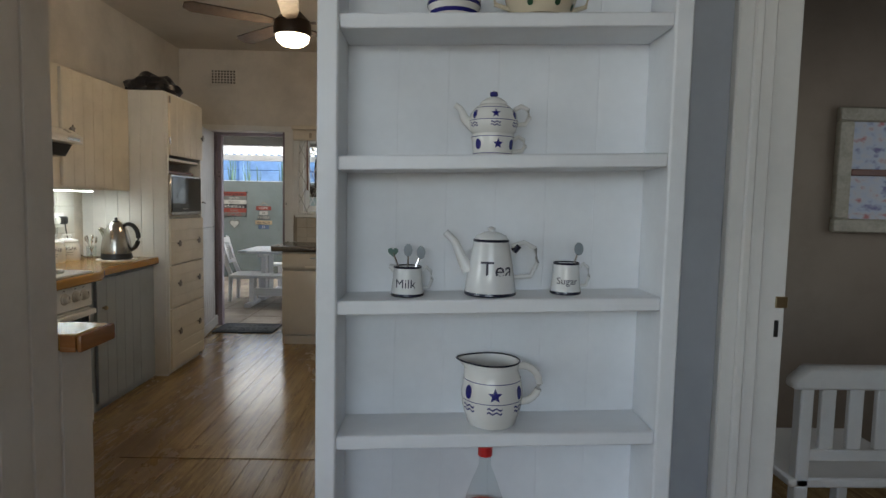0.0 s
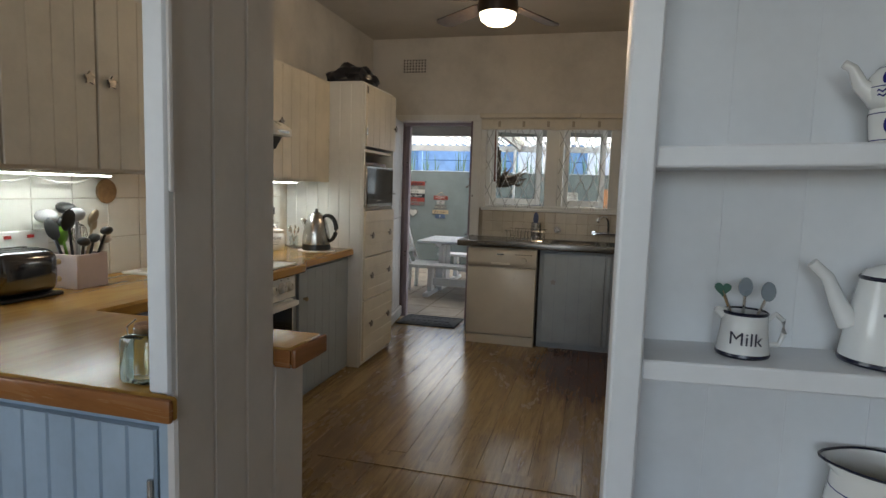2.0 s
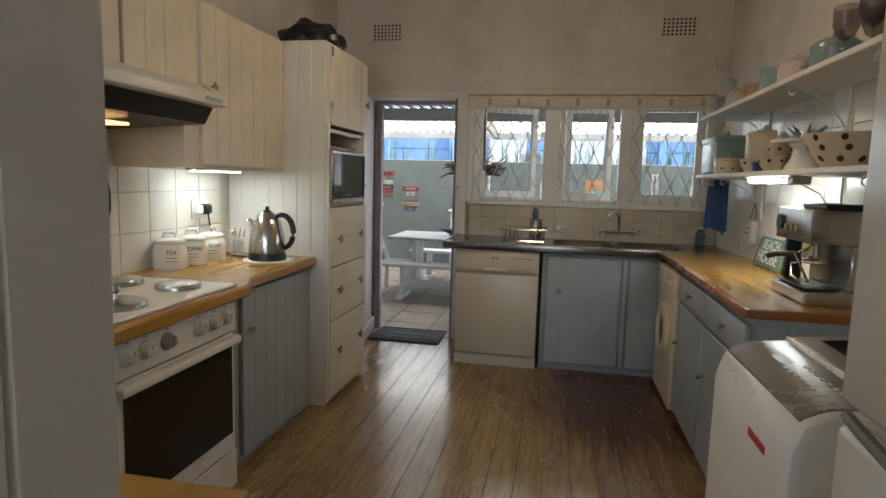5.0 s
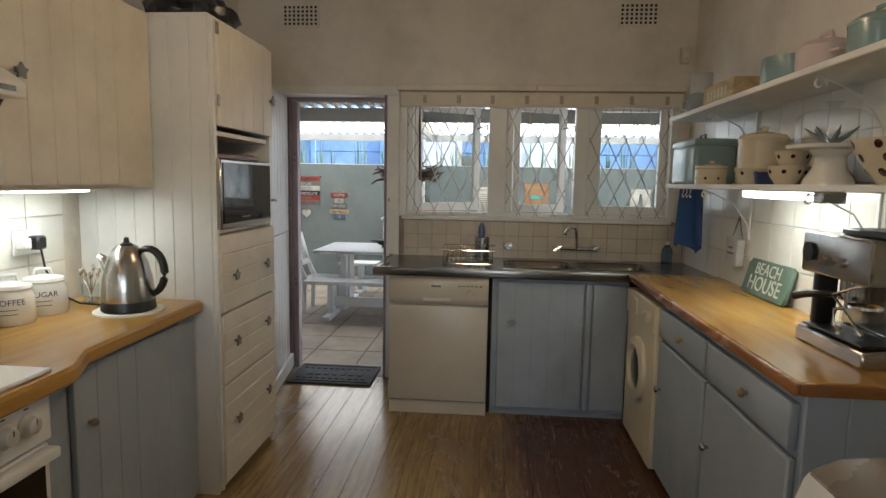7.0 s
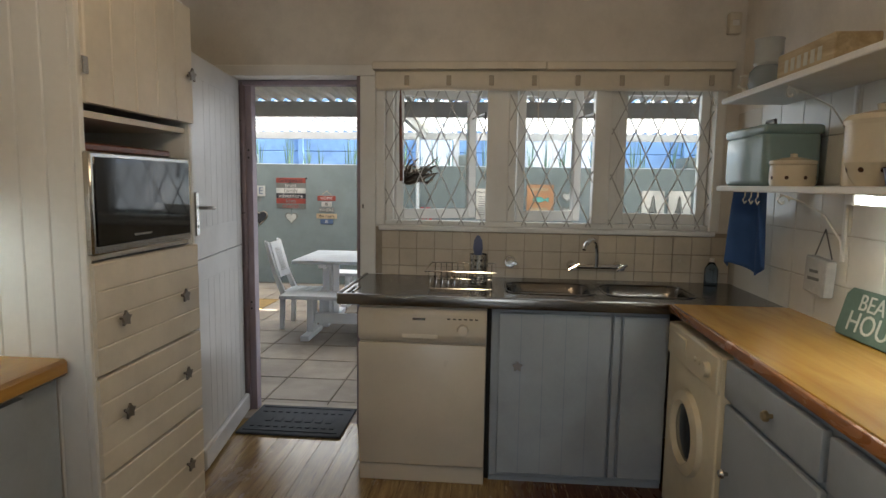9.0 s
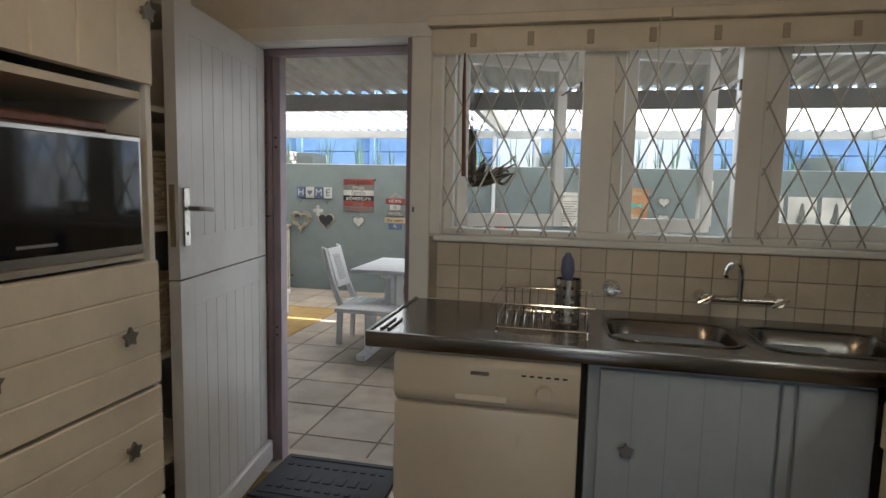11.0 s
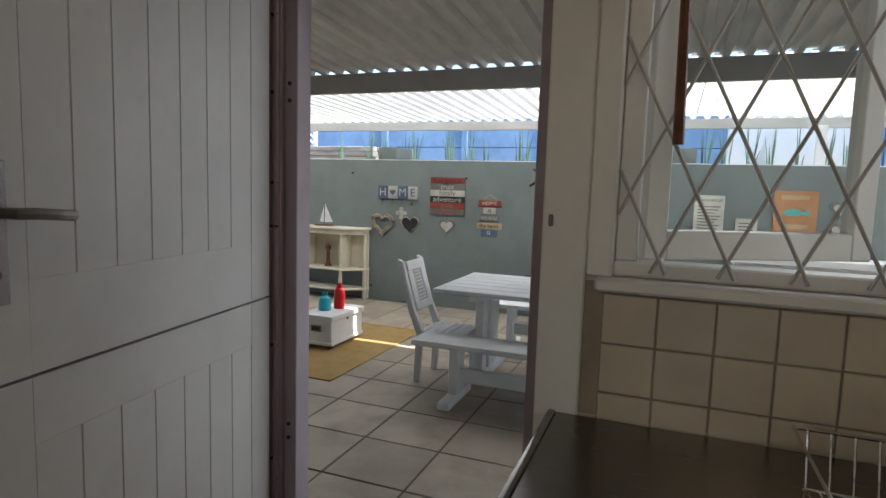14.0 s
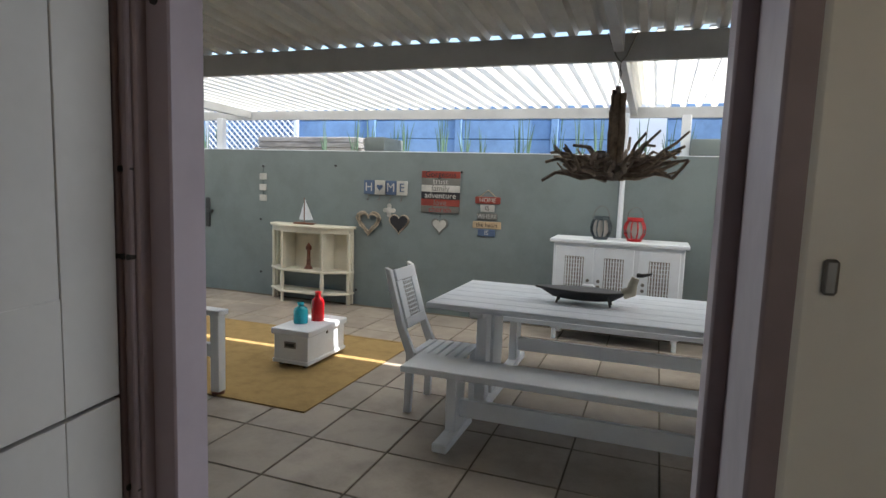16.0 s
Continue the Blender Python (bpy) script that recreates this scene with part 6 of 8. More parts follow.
part("slate", prism([(-4.735 + u, 0.845 + v) for u, v in heart_pts(0.125)], "y", PY - 0.026, PY - 0.02), INK, h2)
part("flower", turned(lathe([(0, 0), (0.05, 0.01), (0.03, 0.02), (0, 0.025)], (0, 0, 0), 8), (-4.88, PY - 0.008, 1.0), "-y"), SIGNWHITE, h2)
for dx, dz in ((0, 0.06), (0, -0.06), (0.06, 0), (-0.06, 0)):
    part("petal", cyl((-4.88 + dx, PY - 0.004, 1.0 + dz), (-4.88 + dx, PY - 0.015, 1.0 + dz), 0.030, n=10), SIGNWHITE, h2)
h3 = thing("metal_heart", (-4.17, PY, 0.84), "small pressed metal heart hanging on a string", "wall ornament")
part("frame", prism([(-4.17 + u, 0.845 + v) for u, v in heart_pts(0.115)], "y", PY - 0.015, PY - 0.003), SIGNGREY, h3)
part("plate", prism([(-4.17 + u, 0.845 + v) for u, v in heart_pts(0.09)], "y", PY - 0.02, PY - 0.015), SIGNWHITE, h3)
part("string", tube([(-4.17, PY - 0.006, 0.93), (-4.17, PY - 0.006, 1.0)], 0.003, 4), INK, h3)
hs = thing("home_sign", (-3.55, PY, 0.8), "hanging stack of small wooden word plaques", "sign")
for w, z, wd_, bg, fg in (("HOME", 1.185, 0.32, SIGNRED, SIGNWHITE), ("IS", 1.085, 0.18, SIGNWHITE, INK), ("WHERE", 0.985, 0.26, SIGNGREY, SIGNWHITE), ("the heart", 0.88, 0.36, SIGNTAN, INK), ("IS", 0.785, 0.22, SIGNBLUE, SIGNWHITE)):
    pl = part("plaque", box(-3.55 - wd_ / 2, -3.55 + wd_ / 2, PY - 0.018, PY - 0.003, z - 0.043, z + 0.043, 0.005), bg, hs)
    part("word", text_bm(w, 0.075, Matrix.Translation((-3.55, PY - 0.020, z)) @ facing("-y")), fg, pl, smooth=False)
part("string", tube([(-3.66, PY - 0.006, 1.22), (-3.55, PY - 0.006, 1.31), (-3.44, PY - 0.006, 1.22)], 0.004, 4), SIGNTAN, hs)
tg = thing("tag_plaques", (-6.86, PY, 1.05), "three small white plaques hanging in a column", "sign")
for z in (1.385, 1.235, 1.085):
    part("plaque", box(-6.92, -6.80, PY - 0.015, PY - 0.003, z - 0.045, z + 0.045, 0.004), SIGNWHITE, tg)
part("string", tube([(-6.86, PY - 0.005, 1.10), (-6.86, PY - 0.005, 1.52)], 0.003, 4), INK, tg)
gatelock = thing("gate_lock", (-7.84, PY, 0.86), "dark iron gate lock and handle on the wall", "lock")
part("plate", box(-7.88, -7.80, PY - 0.02, PY - 0.003, 0.62, 1.05, 0.006), BLACK, gatelock)
part("handle", box(-7.84, -7.72, PY - 0.06, PY - 0.03, 0.84, 0.88, 0.006), BLACK, gatelock)
part("neck", cyl((-7.83, PY - 0.04, 0.86), (-7.83, PY - 0.02, 0.86), 0.02, n=8), BLACK, gatelock)
for x, z in ((-5.69, 1.56), (-3.9, 1.52), (-6.9, 0.78), (-6.9, 0.02), (-5.35, -0.1), (-6.86, 1.53)):
    solo("wall_bolt", cyl((x, PY - 0.015, z), (x, PY + 0.002, z), 0.016, n=8), BLACK, "small dark bolt head in the patio wall", "bolt", "wall bolts")
# signs seen through the kitchen window
rl = board("rules_sign", -0.99, -0.66, 0.88, 1.39, (0.66, 0.65, 0.60), "tall white beach rules sign on the wall")
part("heading", text_bm("BEACH RULES", 0.048, Matrix.Translation((-0.825, PY - 0.022, 1.33)) @ facing("-y")), INK, rl, smooth=False)
for k in range(9):
    part("line", box(-0.95, -0.70 - 0.03 * (k % 3), PY - 0.0215, PY - 0.0205, 1.25 - 0.037 * k, 1.262 - 0.037 * k), SIGNGREY, rl, smooth=False)
sm = board("small_sign", -0.53, -0.30, 0.86, 1.13, (0.62, 0.60, 0.53), "small white notice plaque on the wall")
for k in range(5):
    part("line", box(-0.50, -0.34, PY - 0.0215, PY - 0.0205, 1.07 - 0.04 * k, 1.084 - 0.04 * k), SIGNGREY, sm, smooth=False)
og = board("orange_sign", -0.15, 0.29, 0.97, 1.47, (0.48, 0.24, 0.12), "weathered orange plank sign with a teal fish")
part("fish", prism([(-0.06, 1.22), (-0.02, 1.26), (0.08, 1.27), (0.15, 1.23), (0.21, 1.27), (0.21, 1.18), (0.15, 1.21), (0.08, 1.18), (-0.02, 1.19)], "y", PY - 0.024, PY - 0.0205), paint("teal_fish", (0.12, 0.42, 0.40), 0.6), og)
for k in range(2):
    part("line", box(-0.08, 0.20, PY - 0.0215, PY - 0.0205, 1.37 - 0.33 * k, 1.42 - 0.33 * k), SIGNTAN, og, smooth=False)
for z in (1.28, 1.04, 0.80):
    hx = thing("metal_heart", (0.51, PY, z), "small grey metal heart on the wall", "wall ornament", "metal hearts")
    part("frame", prism([(0.51 + u, z + v) for u, v in heart_pts(0.11)], "y", PY - 0.015, PY - 0.003), SIGNGREY, hx)
    part("plate", prism([(0.51 + u, z + v) for u, v in heart_pts(0.07)], "y", PY - 0.02, PY - 0.015), SIGNWHITE, hx)
sfb = board("surfboard_plaque", 1.02, 1.16, 0.95, 1.60, (0.70, 0.68, 0.62), "narrow white surfboard plaque on the wall")
part("stripe", box(1.075, 1.105, PY - 0.0225, PY - 0.0205, 0.98, 1.57), SIGNGREY, sfb)
for k in range(3):
    x0 = 1.72 + 0.42 * k
    ap = board("picture_tile", x0, x0 + 0.36, 0.98, 1.40, (0.68, 0.66, 0.62), "white wooden picture panel with a grey motif")
    part("motif", lathe([(0, 0), (0.07, 0.02), (0.04, 0.12), (0.02, 0.26), (0, 0.30)], (x0 + 0.18, PY - 0.022, 1.03), 4), SIGNGREY, ap)
ledge = thing("braai_counter", (1.0, 12.2, PZ), "long low white painted counter against the patio wall", "counter")
part("top", box(-0.60, 4.5, 12.0, 12.53, 0.66, 0.74, 0.008), PLAINWHITE, ledge)
part("front", box(-0.56, 4.45, 12.06, 12.50, PZ, 0.66, 0.004), PLAINWHITE, ledge)

# white sofa arm beside the rug
so = thing("slatted_sofa", (-5.2, 8.9, PZ), "white painted wooden slatted garden sofa", "sofa")
part("arm_rest", box(-5.25, -4.60, 9.05, 9.16, 0.33, 0.37, 0.006), PLAINWHITE, so)
part("front_leg", box(-4.70, -4.62, 9.065, 9.145, PZ + 0.03, 0.33, 0.005), PLAINWHITE, so)
part("rear_leg", box(-5.24, -5.16, 9.065, 9.145, PZ, 0.33, 0.005), PLAINWHITE, so)
part("foot", cyl((-4.66, 9.105, PZ), (-4.66, 9.105, PZ + 0.03), 0.05, n=12), DARKWOOD, so)
part("seat_rail", box(-5.16, -4.70, 9.08, 9.13, 0.0, 0.10, 0.004), PLAINWHITE, so)

# ---- planting bed behind the wall ----
LEAFM = paint("spear_leaf", (0.11, 0.20, 0.13), 0.5, 0.2, 0.2, per_piece=0.3)
rnd = random.Random(11)
for k in range(46):
    xx = -9.0 + 0.30 * k + rnd.uniform(-0.1, 0.1)
    if -8.4 < xx < -6.9:
        continue
    yy = rnd.uniform(13.2, 14.3)
    cl = thing("spear_plant", (xx, yy, 1.70), "clump of upright green spear leaves in the bed", "plant", "spear plants")
    for q in range(rnd.randint(5, 9)):
        a, ln = rnd.uniform(0, 6.28), rnd.uniform(0.25, 0.75)
        lean = rnd.uniform(0.01, 0.09)
        b = bmesh.new()
        p = [Vector((xx + 0.04 * math.cos(a), yy + 0.04 * math.sin(a), 1.69)) + Vector((lean * f * f * math.cos(a), lean * f * f * math.sin(a), ln * f)) for f in (0, 0.35, 0.7, 1.0)]
        add_tube(b, p, [0.007, 0.009, 0.007, 0.002], 4)
        part("leaf", b, LEAFM, cl)
PEB = paint("white_pebble", (0.75, 0.74, 0.70), 0.8, 0.1, 0.3)
b = bmesh.new()
for k in range(260):
    x, y = rnd.uniform(-9, 5), rnd.uniform(12.76, 13.0)
    r = rnd.uniform(0.02, 0.04)
    add_box(b, x - r, x + r, y - r, y + r, 1.69, 1.70 + r, r * 0.4)
solo("pebbles", b, PEB, "white pebbles along the planting bed", "pebbles", kind="stuff")
pile = thing("timber_pile", (-8.0, 14.1, 1.7), "stack of weathered grey planks in the bed", "planks")
GREYW = wood("grey_timber", (0.22, 0.21, 0.20), (0.42, 0.41, 0.40), 0.8, (1, 8, 8), 0.25)
for j in range(4):
    for q in range(3):
        x0 = -8.75 + rnd.uniform(-0.1, 0.1)
        part("plank", box(x0, x0 + 1.85, 13.7 + 0.2 * q, 13.88 + 0.2 * q, 1.70 + 0.085 * j, 1.78 + 0.085 * j, 0.008), GREYW, pile)
lat = thing("garden_lattice", (-10.0, 14.4, 1.7), "white diagonal garden lattice panel", "lattice")
part("frame", box(-10.9, -10.82, 14.40, 14.45, 1.70, 2.6, 0.004), PLAINWHITE, lat)
part("frame", box(-8.98, -8.90, 14.40, 14.45, 1.70, 2.6, 0.004), PLAINWHITE, lat)
for k in range(24):
    x0 = -10.82 + 0.12 * k - 0.9
    for sg_ in (1, -1):
        xa, xb = (x0, x0 + 0.9) if sg_ > 0 else (x0 + 0.9, x0)
        za, zb = 1.72, 2.58
        def clip(xv):
            return min(max(xv, -10.82), -8.98)
        ca, cb = clip(xa), clip(xb)
        if abs(ca - cb) < 0.05:
            continue
        wa = za + (ca - xa) / (xb - xa) * (zb - za)
        wb = za + (cb - xa) / (xb - xa) * (zb - za)
        part("lath", tube([(ca, 14.42 + 0.012 * sg_, wa), (cb, 14.42 + 0.012 * sg_, wb)], 0.016, 4), PLAINWHITE, lat)
gp = thing("white_pillar", (-9.2, 12.9, 1.7), "white rendered pillar behind the patio wall", "pillar")
part("shaft", box(-8.95, -8.70, 13.0, 13.2, 1.70, 2.4, 0.01), PLAINWHITE, gp)
lat.location.x += 1.35
pile.location.x += 0.90
gp.location.x -= 0.22

# ---- small things: bookcase crockery ----
CER = paint("white_glaze", (0.78, 0.77, 0.73), 0.14, 0.05, 0.03)
CERCREAM = paint("cream_glaze", (0.66, 0.58, 0.43), 0.16, 0.08, 0.03)
ENAMEL = paint("white_enamel", (0.74, 0.75, 0.74), 0.16, 0.06, 0.03)
NAVY = paint("navy_glaze", (0.020, 0.020, 0.16), 0.2, 0.05, 0.02)
DARKRIM = paint("dark_rim", (0.012, 0.014, 0.03), 0.25, 0.05, 0.02)
AQUA = paint("aqua_enamel", (0.23, 0.33, 0.335), 0.2, 0.08, 0.03)
GREYBLUE = paint("grey_blue_glaze", (0.23, 0.27, 0.30), 0.25, 0.08, 0.03)
BROWNDOT = paint("brown_dot", (0.07, 0.03, 0.015), 0.25)


def shelf_z(i, x):
    """Height of the leaning bookcase shelf i at x."""
    return SHELVES[i] + 0.022 * (x - (BX0 + 0.045)) / (BX1 - BX0 - 0.085)


def star_pts(r, k=5):
    return [((r if q % 2 == 0 else r * 0.45) * math.sin(math.pi * q / k), (r if q % 2 == 0 else r * 0.45) * math.cos(math.pi * q / k)) for q in range(2 * k)]


def wrap(pts, c, prof_r, z, ang, lift=0.0012):
    """A small flat motif laid round a turned body: pts (u, v) in metres, at height z and angle ang from -y."""
    bm = bmesh.new()
    vs = []
    for u, v in pts:
        r = prof_r(z + v) + lift
        a = ang + u / max(r, 0.01)
        vs.append(bm.verts.new((c[0] + r * math.sin(a), c[1] - r * math.cos(a), c[2] + z + v)))
    cen = bm.verts.new((c[0] + (prof_r(z) + lift * 1.6) * math.sin(ang), c[1] - (prof_r(z) + lift * 1.6) * math.cos(ang), c[2] + z))
    for i in range(len(vs)):
        bm.faces.new((cen, vs[i], vs[(i + 1) % len(vs)]))
    return bm


def radius_of(prof):
    def at(z):
        for (r0, z0), (r1, z1) in zip(prof, prof[1:]):
            if z0 <= z <= z1 and z1 > z0:
                return r0 + (r1 - r0) * (z - z0) / (z1 - z0)
        return prof[-1][0]
    return at


def ring_band(c, prof_r, z, w, a0=-2.2, a1=2.2, n=20, lift=0.001):
    bm = bmesh.new()
    lo, hi = [], []
    for k in range(n + 1):
        a = a0 + (a1 - a0) * k / n
        for lst, zz in ((lo, z), (hi, z + w)):
            r = prof_r(zz) + lift
            lst.append(bm.verts.new((c[0] + r * math.sin(a), c[1] - r * math.cos(a), c[2] + zz)))
    for k in range(n):
        bm.faces.new((lo[k], lo[k + 1], hi[k + 1], hi[k]))
    return bm


def seaside_motifs(p, c, pr, z, s):
    """Stars and shells between fine bands, with waves below."""
    for ang, kind in ((-0.95, "oval"), (0.0, "star"), (0.95, "oval")):
        pts = star_pts(s) if kind == "star" else [(0.62 * s * math.cos(t), 0.95 * s * math.sin(t)) for t in [2 * math.pi * q / 12 for q in range(12)]]
        part("motif", wrap(pts, c, pr, z, ang), NAVY, p, "navy painted star or shell")
        for j in range(2):
            pts = [(-s + 2 * s * q / 8, -s * 1.7 - j * s * 0.55 + s * 0.16 * math.sin(q * 1.6)) for q in range(9)]
            pts += [(u, v - s * 0.22) for u, v in pts[::-1]]
            bm = bmesh.new()
            vs = [bm.verts.new((c[0] + (pr(z + v) + 0.0012) * math.sin(ang + u / pr(z + v)), c[1] - (pr(z + v) + 0.0012) * math.cos(ang + u / pr(z + v)), c[2] + z + v)) for u, v in pts]
            for q in range(8):
                bm.faces.new((vs[q], vs[q + 1], vs[16 - q], vs[17 - q]))
            part("wave", bm, NAVY, p)
    part("fine_band", ring_band(c, pr, z + s * 1.35, 0.0016), NAVY, p)
    part("fine_band", ring_band(c, pr, z - s * 1.25, 0.0016), NAVY, p)


def loop_handle(x, y, z0, z1, out, r, material, p, side=1):
    pts = [(x, y, z0), (x + side * out * 0.75, y, z0 + (z1 - z0) * 0.05), (x + side * out, y, z0 + (z1 - z0) * 0.45), (x + side * out * 0.9, y, z1 - (z1 - z0) * 0.12), (x + side * out * 0.45, y, z1 + 0.004), (x, y, z1 - 0.006)]
    return part("handle", tube(pts, r, 8), material, p)


# teapot standing on its cup
c = (0.155, 1.272, shelf_z(4, 0.155))
tp = thing("teapot_for_one", c, "white teapot stacked on its cup with navy stars", "teapot")
prof = [(0.0, 0.0), (0.048, 0.0), (0.052, 0.01), (0.056, 0.05), (0.055, 0.058)]
part("cup", lathe(prof + [(0.0, 0.058)], c, 28), CER, tp)
pr = radius_of(prof[1:])
for ang, kind in ((-0.85, 0), (0.15, 1), (0.95, 0)):
    part("motif", wrap(star_pts(0.014) if kind else [(0.010 * math.cos(t), 0.014 * math.sin(t)) for t in [2 * math.pi * q / 12 for q in range(12)]], c, pr, 0.030, ang), NAVY, tp, "navy painted star or shell")
part("fine_band", ring_band(c, pr, 0.049, 0.0016), NAVY, tp)
part("fine_band", ring_band(c, pr, 0.006, 0.0016), NAVY, tp)
prof2 = [(0.050, 0.058), (0.060, 0.066), (0.066, 0.085), (0.060, 0.112), (0.046, 0.128), (0.034, 0.136)]
part("pot", lathe(prof2 + [(0.0, 0.136)], c, 28), CER, tp)
pr2 = radius_of(prof2)
seaside_motifs(tp, c, pr2, 0.106, 0.0125)
part("lid", lathe([(0.036, 0.134), (0.034, 0.142), (0.020, 0.152), (0.008, 0.156)], c, 24), CER, tp)
part("lid_knob", lathe([(0.006, 0.154), (0.011, 0.160), (0.010, 0.168), (0.0, 0.172)], c, 14), NAVY, tp, "navy lid knob")
part("spout", tube([(c[0] - 0.052, c[1], c[2] + 0.080), (c[0] - 0.075, c[1], c[2] + 0.098), (c[0] - 0.088, c[1], c[2] + 0.125), (c[0] - 0.102, c[1], c[2] + 0.133)], [0.017, 0.012, 0.008, 0.007], 10), CER, tp)
loop_handle(c[0] + 0.055, c[1], c[2] + 0.085, c[2] + 0.130, 0.040, 0.006, CER, tp)
loop_handle(c[0] + 0.052, c[1], c[2] + 0.015, c[2] + 0.050, 0.034, 0.0055, CER, tp)

tp.scale = (0.86, 0.86, 0.86)

# enamel tea set
INKBLUE = paint("ink_lettering", (0.03, 0.03, 0.05), 0.4)


def enamel_word(p, w, c, r, z, size, shift=0.0):
    bm = text_bm(w, size, Matrix.Identity(4), 0.0002)
    for v in bm.verts:
        a = (v.co.x + shift) / r
        v.co = Vector((c[0] + (r + 0.0012 + v.co.z) * math.sin(a), c[1] - (r + 0.0012 + v.co.z) * math.cos(a), c[2] + z + v.co.y))
    return part("word", bm, INKBLUE, p, smooth=False)


c = (0.158, 1.272, shelf_z(3, 0.158))
et = thing("enamel_teapot", c, "white enamel teapot lettered Tea with dark rims", "teapot")
part("body", lathe([(0, 0.001), (0.058, 0.001), (0.059, 0.008), (0.050, 0.075), (0.040, 0.124), (0, 0.126)], c, 28), ENAMEL, et)
part("base_rim", lathe([(0.0585, 0.0), (0.0605, 0.003), (0.0598, 0.008), (0.058, 0.008)], c, 28), DARKRIM, et, "dark blue rim")
part("top_rim", lathe([(0.0405, 0.122), (0.042, 0.125), (0.040, 0.128)], c, 28), DARKRIM, et)
part("lid", lathe([(0.039, 0.127), (0.034, 0.136), (0.016, 0.144), (0.006, 0.146), (0.010, 0.153), (0, 0.157)], c, 24), ENAMEL, et)
part("spout", tube([(c[0] - 0.050, c[1], c[2] + 0.055), (c[0] - 0.068, c[1], c[2] + 0.085), (c[0] - 0.084, c[1], c[2] + 0.122), (c[0] - 0.106, c[1], c[2] + 0.142)], [0.017, 0.012, 0.009, 0.008], 10), ENAMEL, et)
loop_handle(c[0] + 0.048, c[1], c[2] + 0.040, c[2] + 0.118, 0.060, 0.0055, ENAMEL, et)
enamel_word(et, "Tea", c, 0.052, 0.060, 0.052, 0.011)
part("handle_band", cyl((c[0] + 0.052, c[1], c[2] + 0.100), (c[0] + 0.064, c[1], c[2] + 0.114), 0.008, n=8), DARKRIM, et)

for w, x, r, h in (("Milk", -0.033, 0.037, 0.066), ("Sugar", 0.333, 0.034, 0.070)):
    c = (x, 1.27, shelf_z(3, x))
    e = thing("enamel_" + ("jug" if w == "Milk" else "pot"), c, "small white enamel pot lettered %s holding teaspoons" % w, "jug" if w == "Milk" else "pot")
    part("body", lathe([(0, 0.001), (r, 0.001), (r * 1.02, 0.007), (r * 0.9, h * 0.6), (r * 0.86, h), (r * 0.82, h), (r * 0.84, h * 0.6), (r * 0.9, 0.012), (0, 0.010)], c, 24), ENAMEL, e)
    part("base_rim", lathe([(r, 0.0), (r * 1.05, 0.003), (r * 1.03, 0.007)], c, 24), DARKRIM, e, "dark blue rim")
    part("top_rim", lathe([(r * 0.87, h - 0.002), (r * 0.90, h + 0.001), (r * 0.84, h + 0.003)], c, 24), DARKRIM, e)
    enamel_word(e, w, c, r * 0.95, h * 0.45, 0.028 if w == "Milk" else 0.022, -0.004)
    loop_handle(c[0] + r * 0.86, c[1], c[2] + 0.018, c[2] + h * 0.95, 0.024, 0.004, ENAMEL, e)
    if w == "Milk":
        part("lip", tube([(c[0] - r * 0.80, c[1], c[2] + h - 0.004), (c[0] - r * 1.15, c[1], c[2] + h + 0.003)], [0.010, 0.004], 8), ENAMEL, e)
    for dx, dy, tl_, hd in ((-0.034, 0.0, 0.045, "heart"), (0.0, 0.01, 0.05, "round"), (0.030, 0.0, 0.045, "round")) if w == "Milk" else ((0.028, 0.0, 0.045, "round"),):
        sp = part("teaspoon", tube([(c[0] + dx * 0.1, c[1] + dy, c[2] + 0.02), (c[0] + dx, c[1] + dy, c[2] + h + tl_ * 0.7)], 0.0025, 6), CHROME, e)
        tip = Vector((c[0] + dx, c[1] + dy, c[2] + h + tl_ * 0.75))
        if hd == "heart":
            part("spoon_head", prism([(tip.x + u, tip.z + v) for u, v in heart_pts(0.012)], "y", tip.y - 0.002, tip.y + 0.002), paint("green_enamel", (0.04, 0.14, 0.10), 0.25), sp)
        else:
            part("spoon_head", prism([(tip.x + 0.010 * math.cos(t), tip.z + 0.015 * math.sin(t)) for t in [2 * math.pi * q / 14 for q in range(14)]], "y", tip.y - 0.0025, tip.y + 0.0025), GREYBLUE, sp)

# jug with stars
c = (0.168, 1.262, shelf_z(2, 0.168))
jg = thing("star_jug", c, "large white jug painted with navy stars and shells", "jug")
prof = [(0.048, 0.0), (0.056, 0.006), (0.068, 0.046), (0.071, 0.082), (0.066, 0.111), (0.059, 0.133), (0.063, 0.150)]
inner = [(r - 0.004, z) for r, z in prof[::-1][:-1]]
body = lathe([(0, 0)] + prof + inner + [(0, 0.010)], c, 32)
for v in body.verts:
    k = max(0.0, (v.co.z - c[2] - 0.124) / 0.03)
    d = Vector((v.co.x - c[0], v.co.y - c[1]))
    if d.length > 1e-4:
        f = max(0.0, -d.normalized().x) ** 4
        v.co.x -= 0.022 * k * f
        v.co.z += 0.004 * k * f
part("body", body, CER, jg)
part("rim_line", tube([(c[0] + 0.0625 * math.cos(t) - 0.022 * max(0, -math.cos(t)) ** 4, c[1] + 0.0625 * math.sin(t), c[2] + 0.151 + 0.004 * max(0, -math.cos(t)) ** 4) for t in [2 * math.pi * q / 28 for q in range(28)]], 0.0022, 5, True), DARKRIM, jg)
seaside_motifs(jg, c, radius_of(prof), 0.087, 0.017)
part("handle", tube([(c[0] + 0.068 + 0.042 * math.cos(t), c[1], c[2] + 0.096 + 0.043 * math.sin(t)) for t in [math.radians(105 - 17.5 * q) for q in range(13)]], 0.0085, 10), CER, jg)

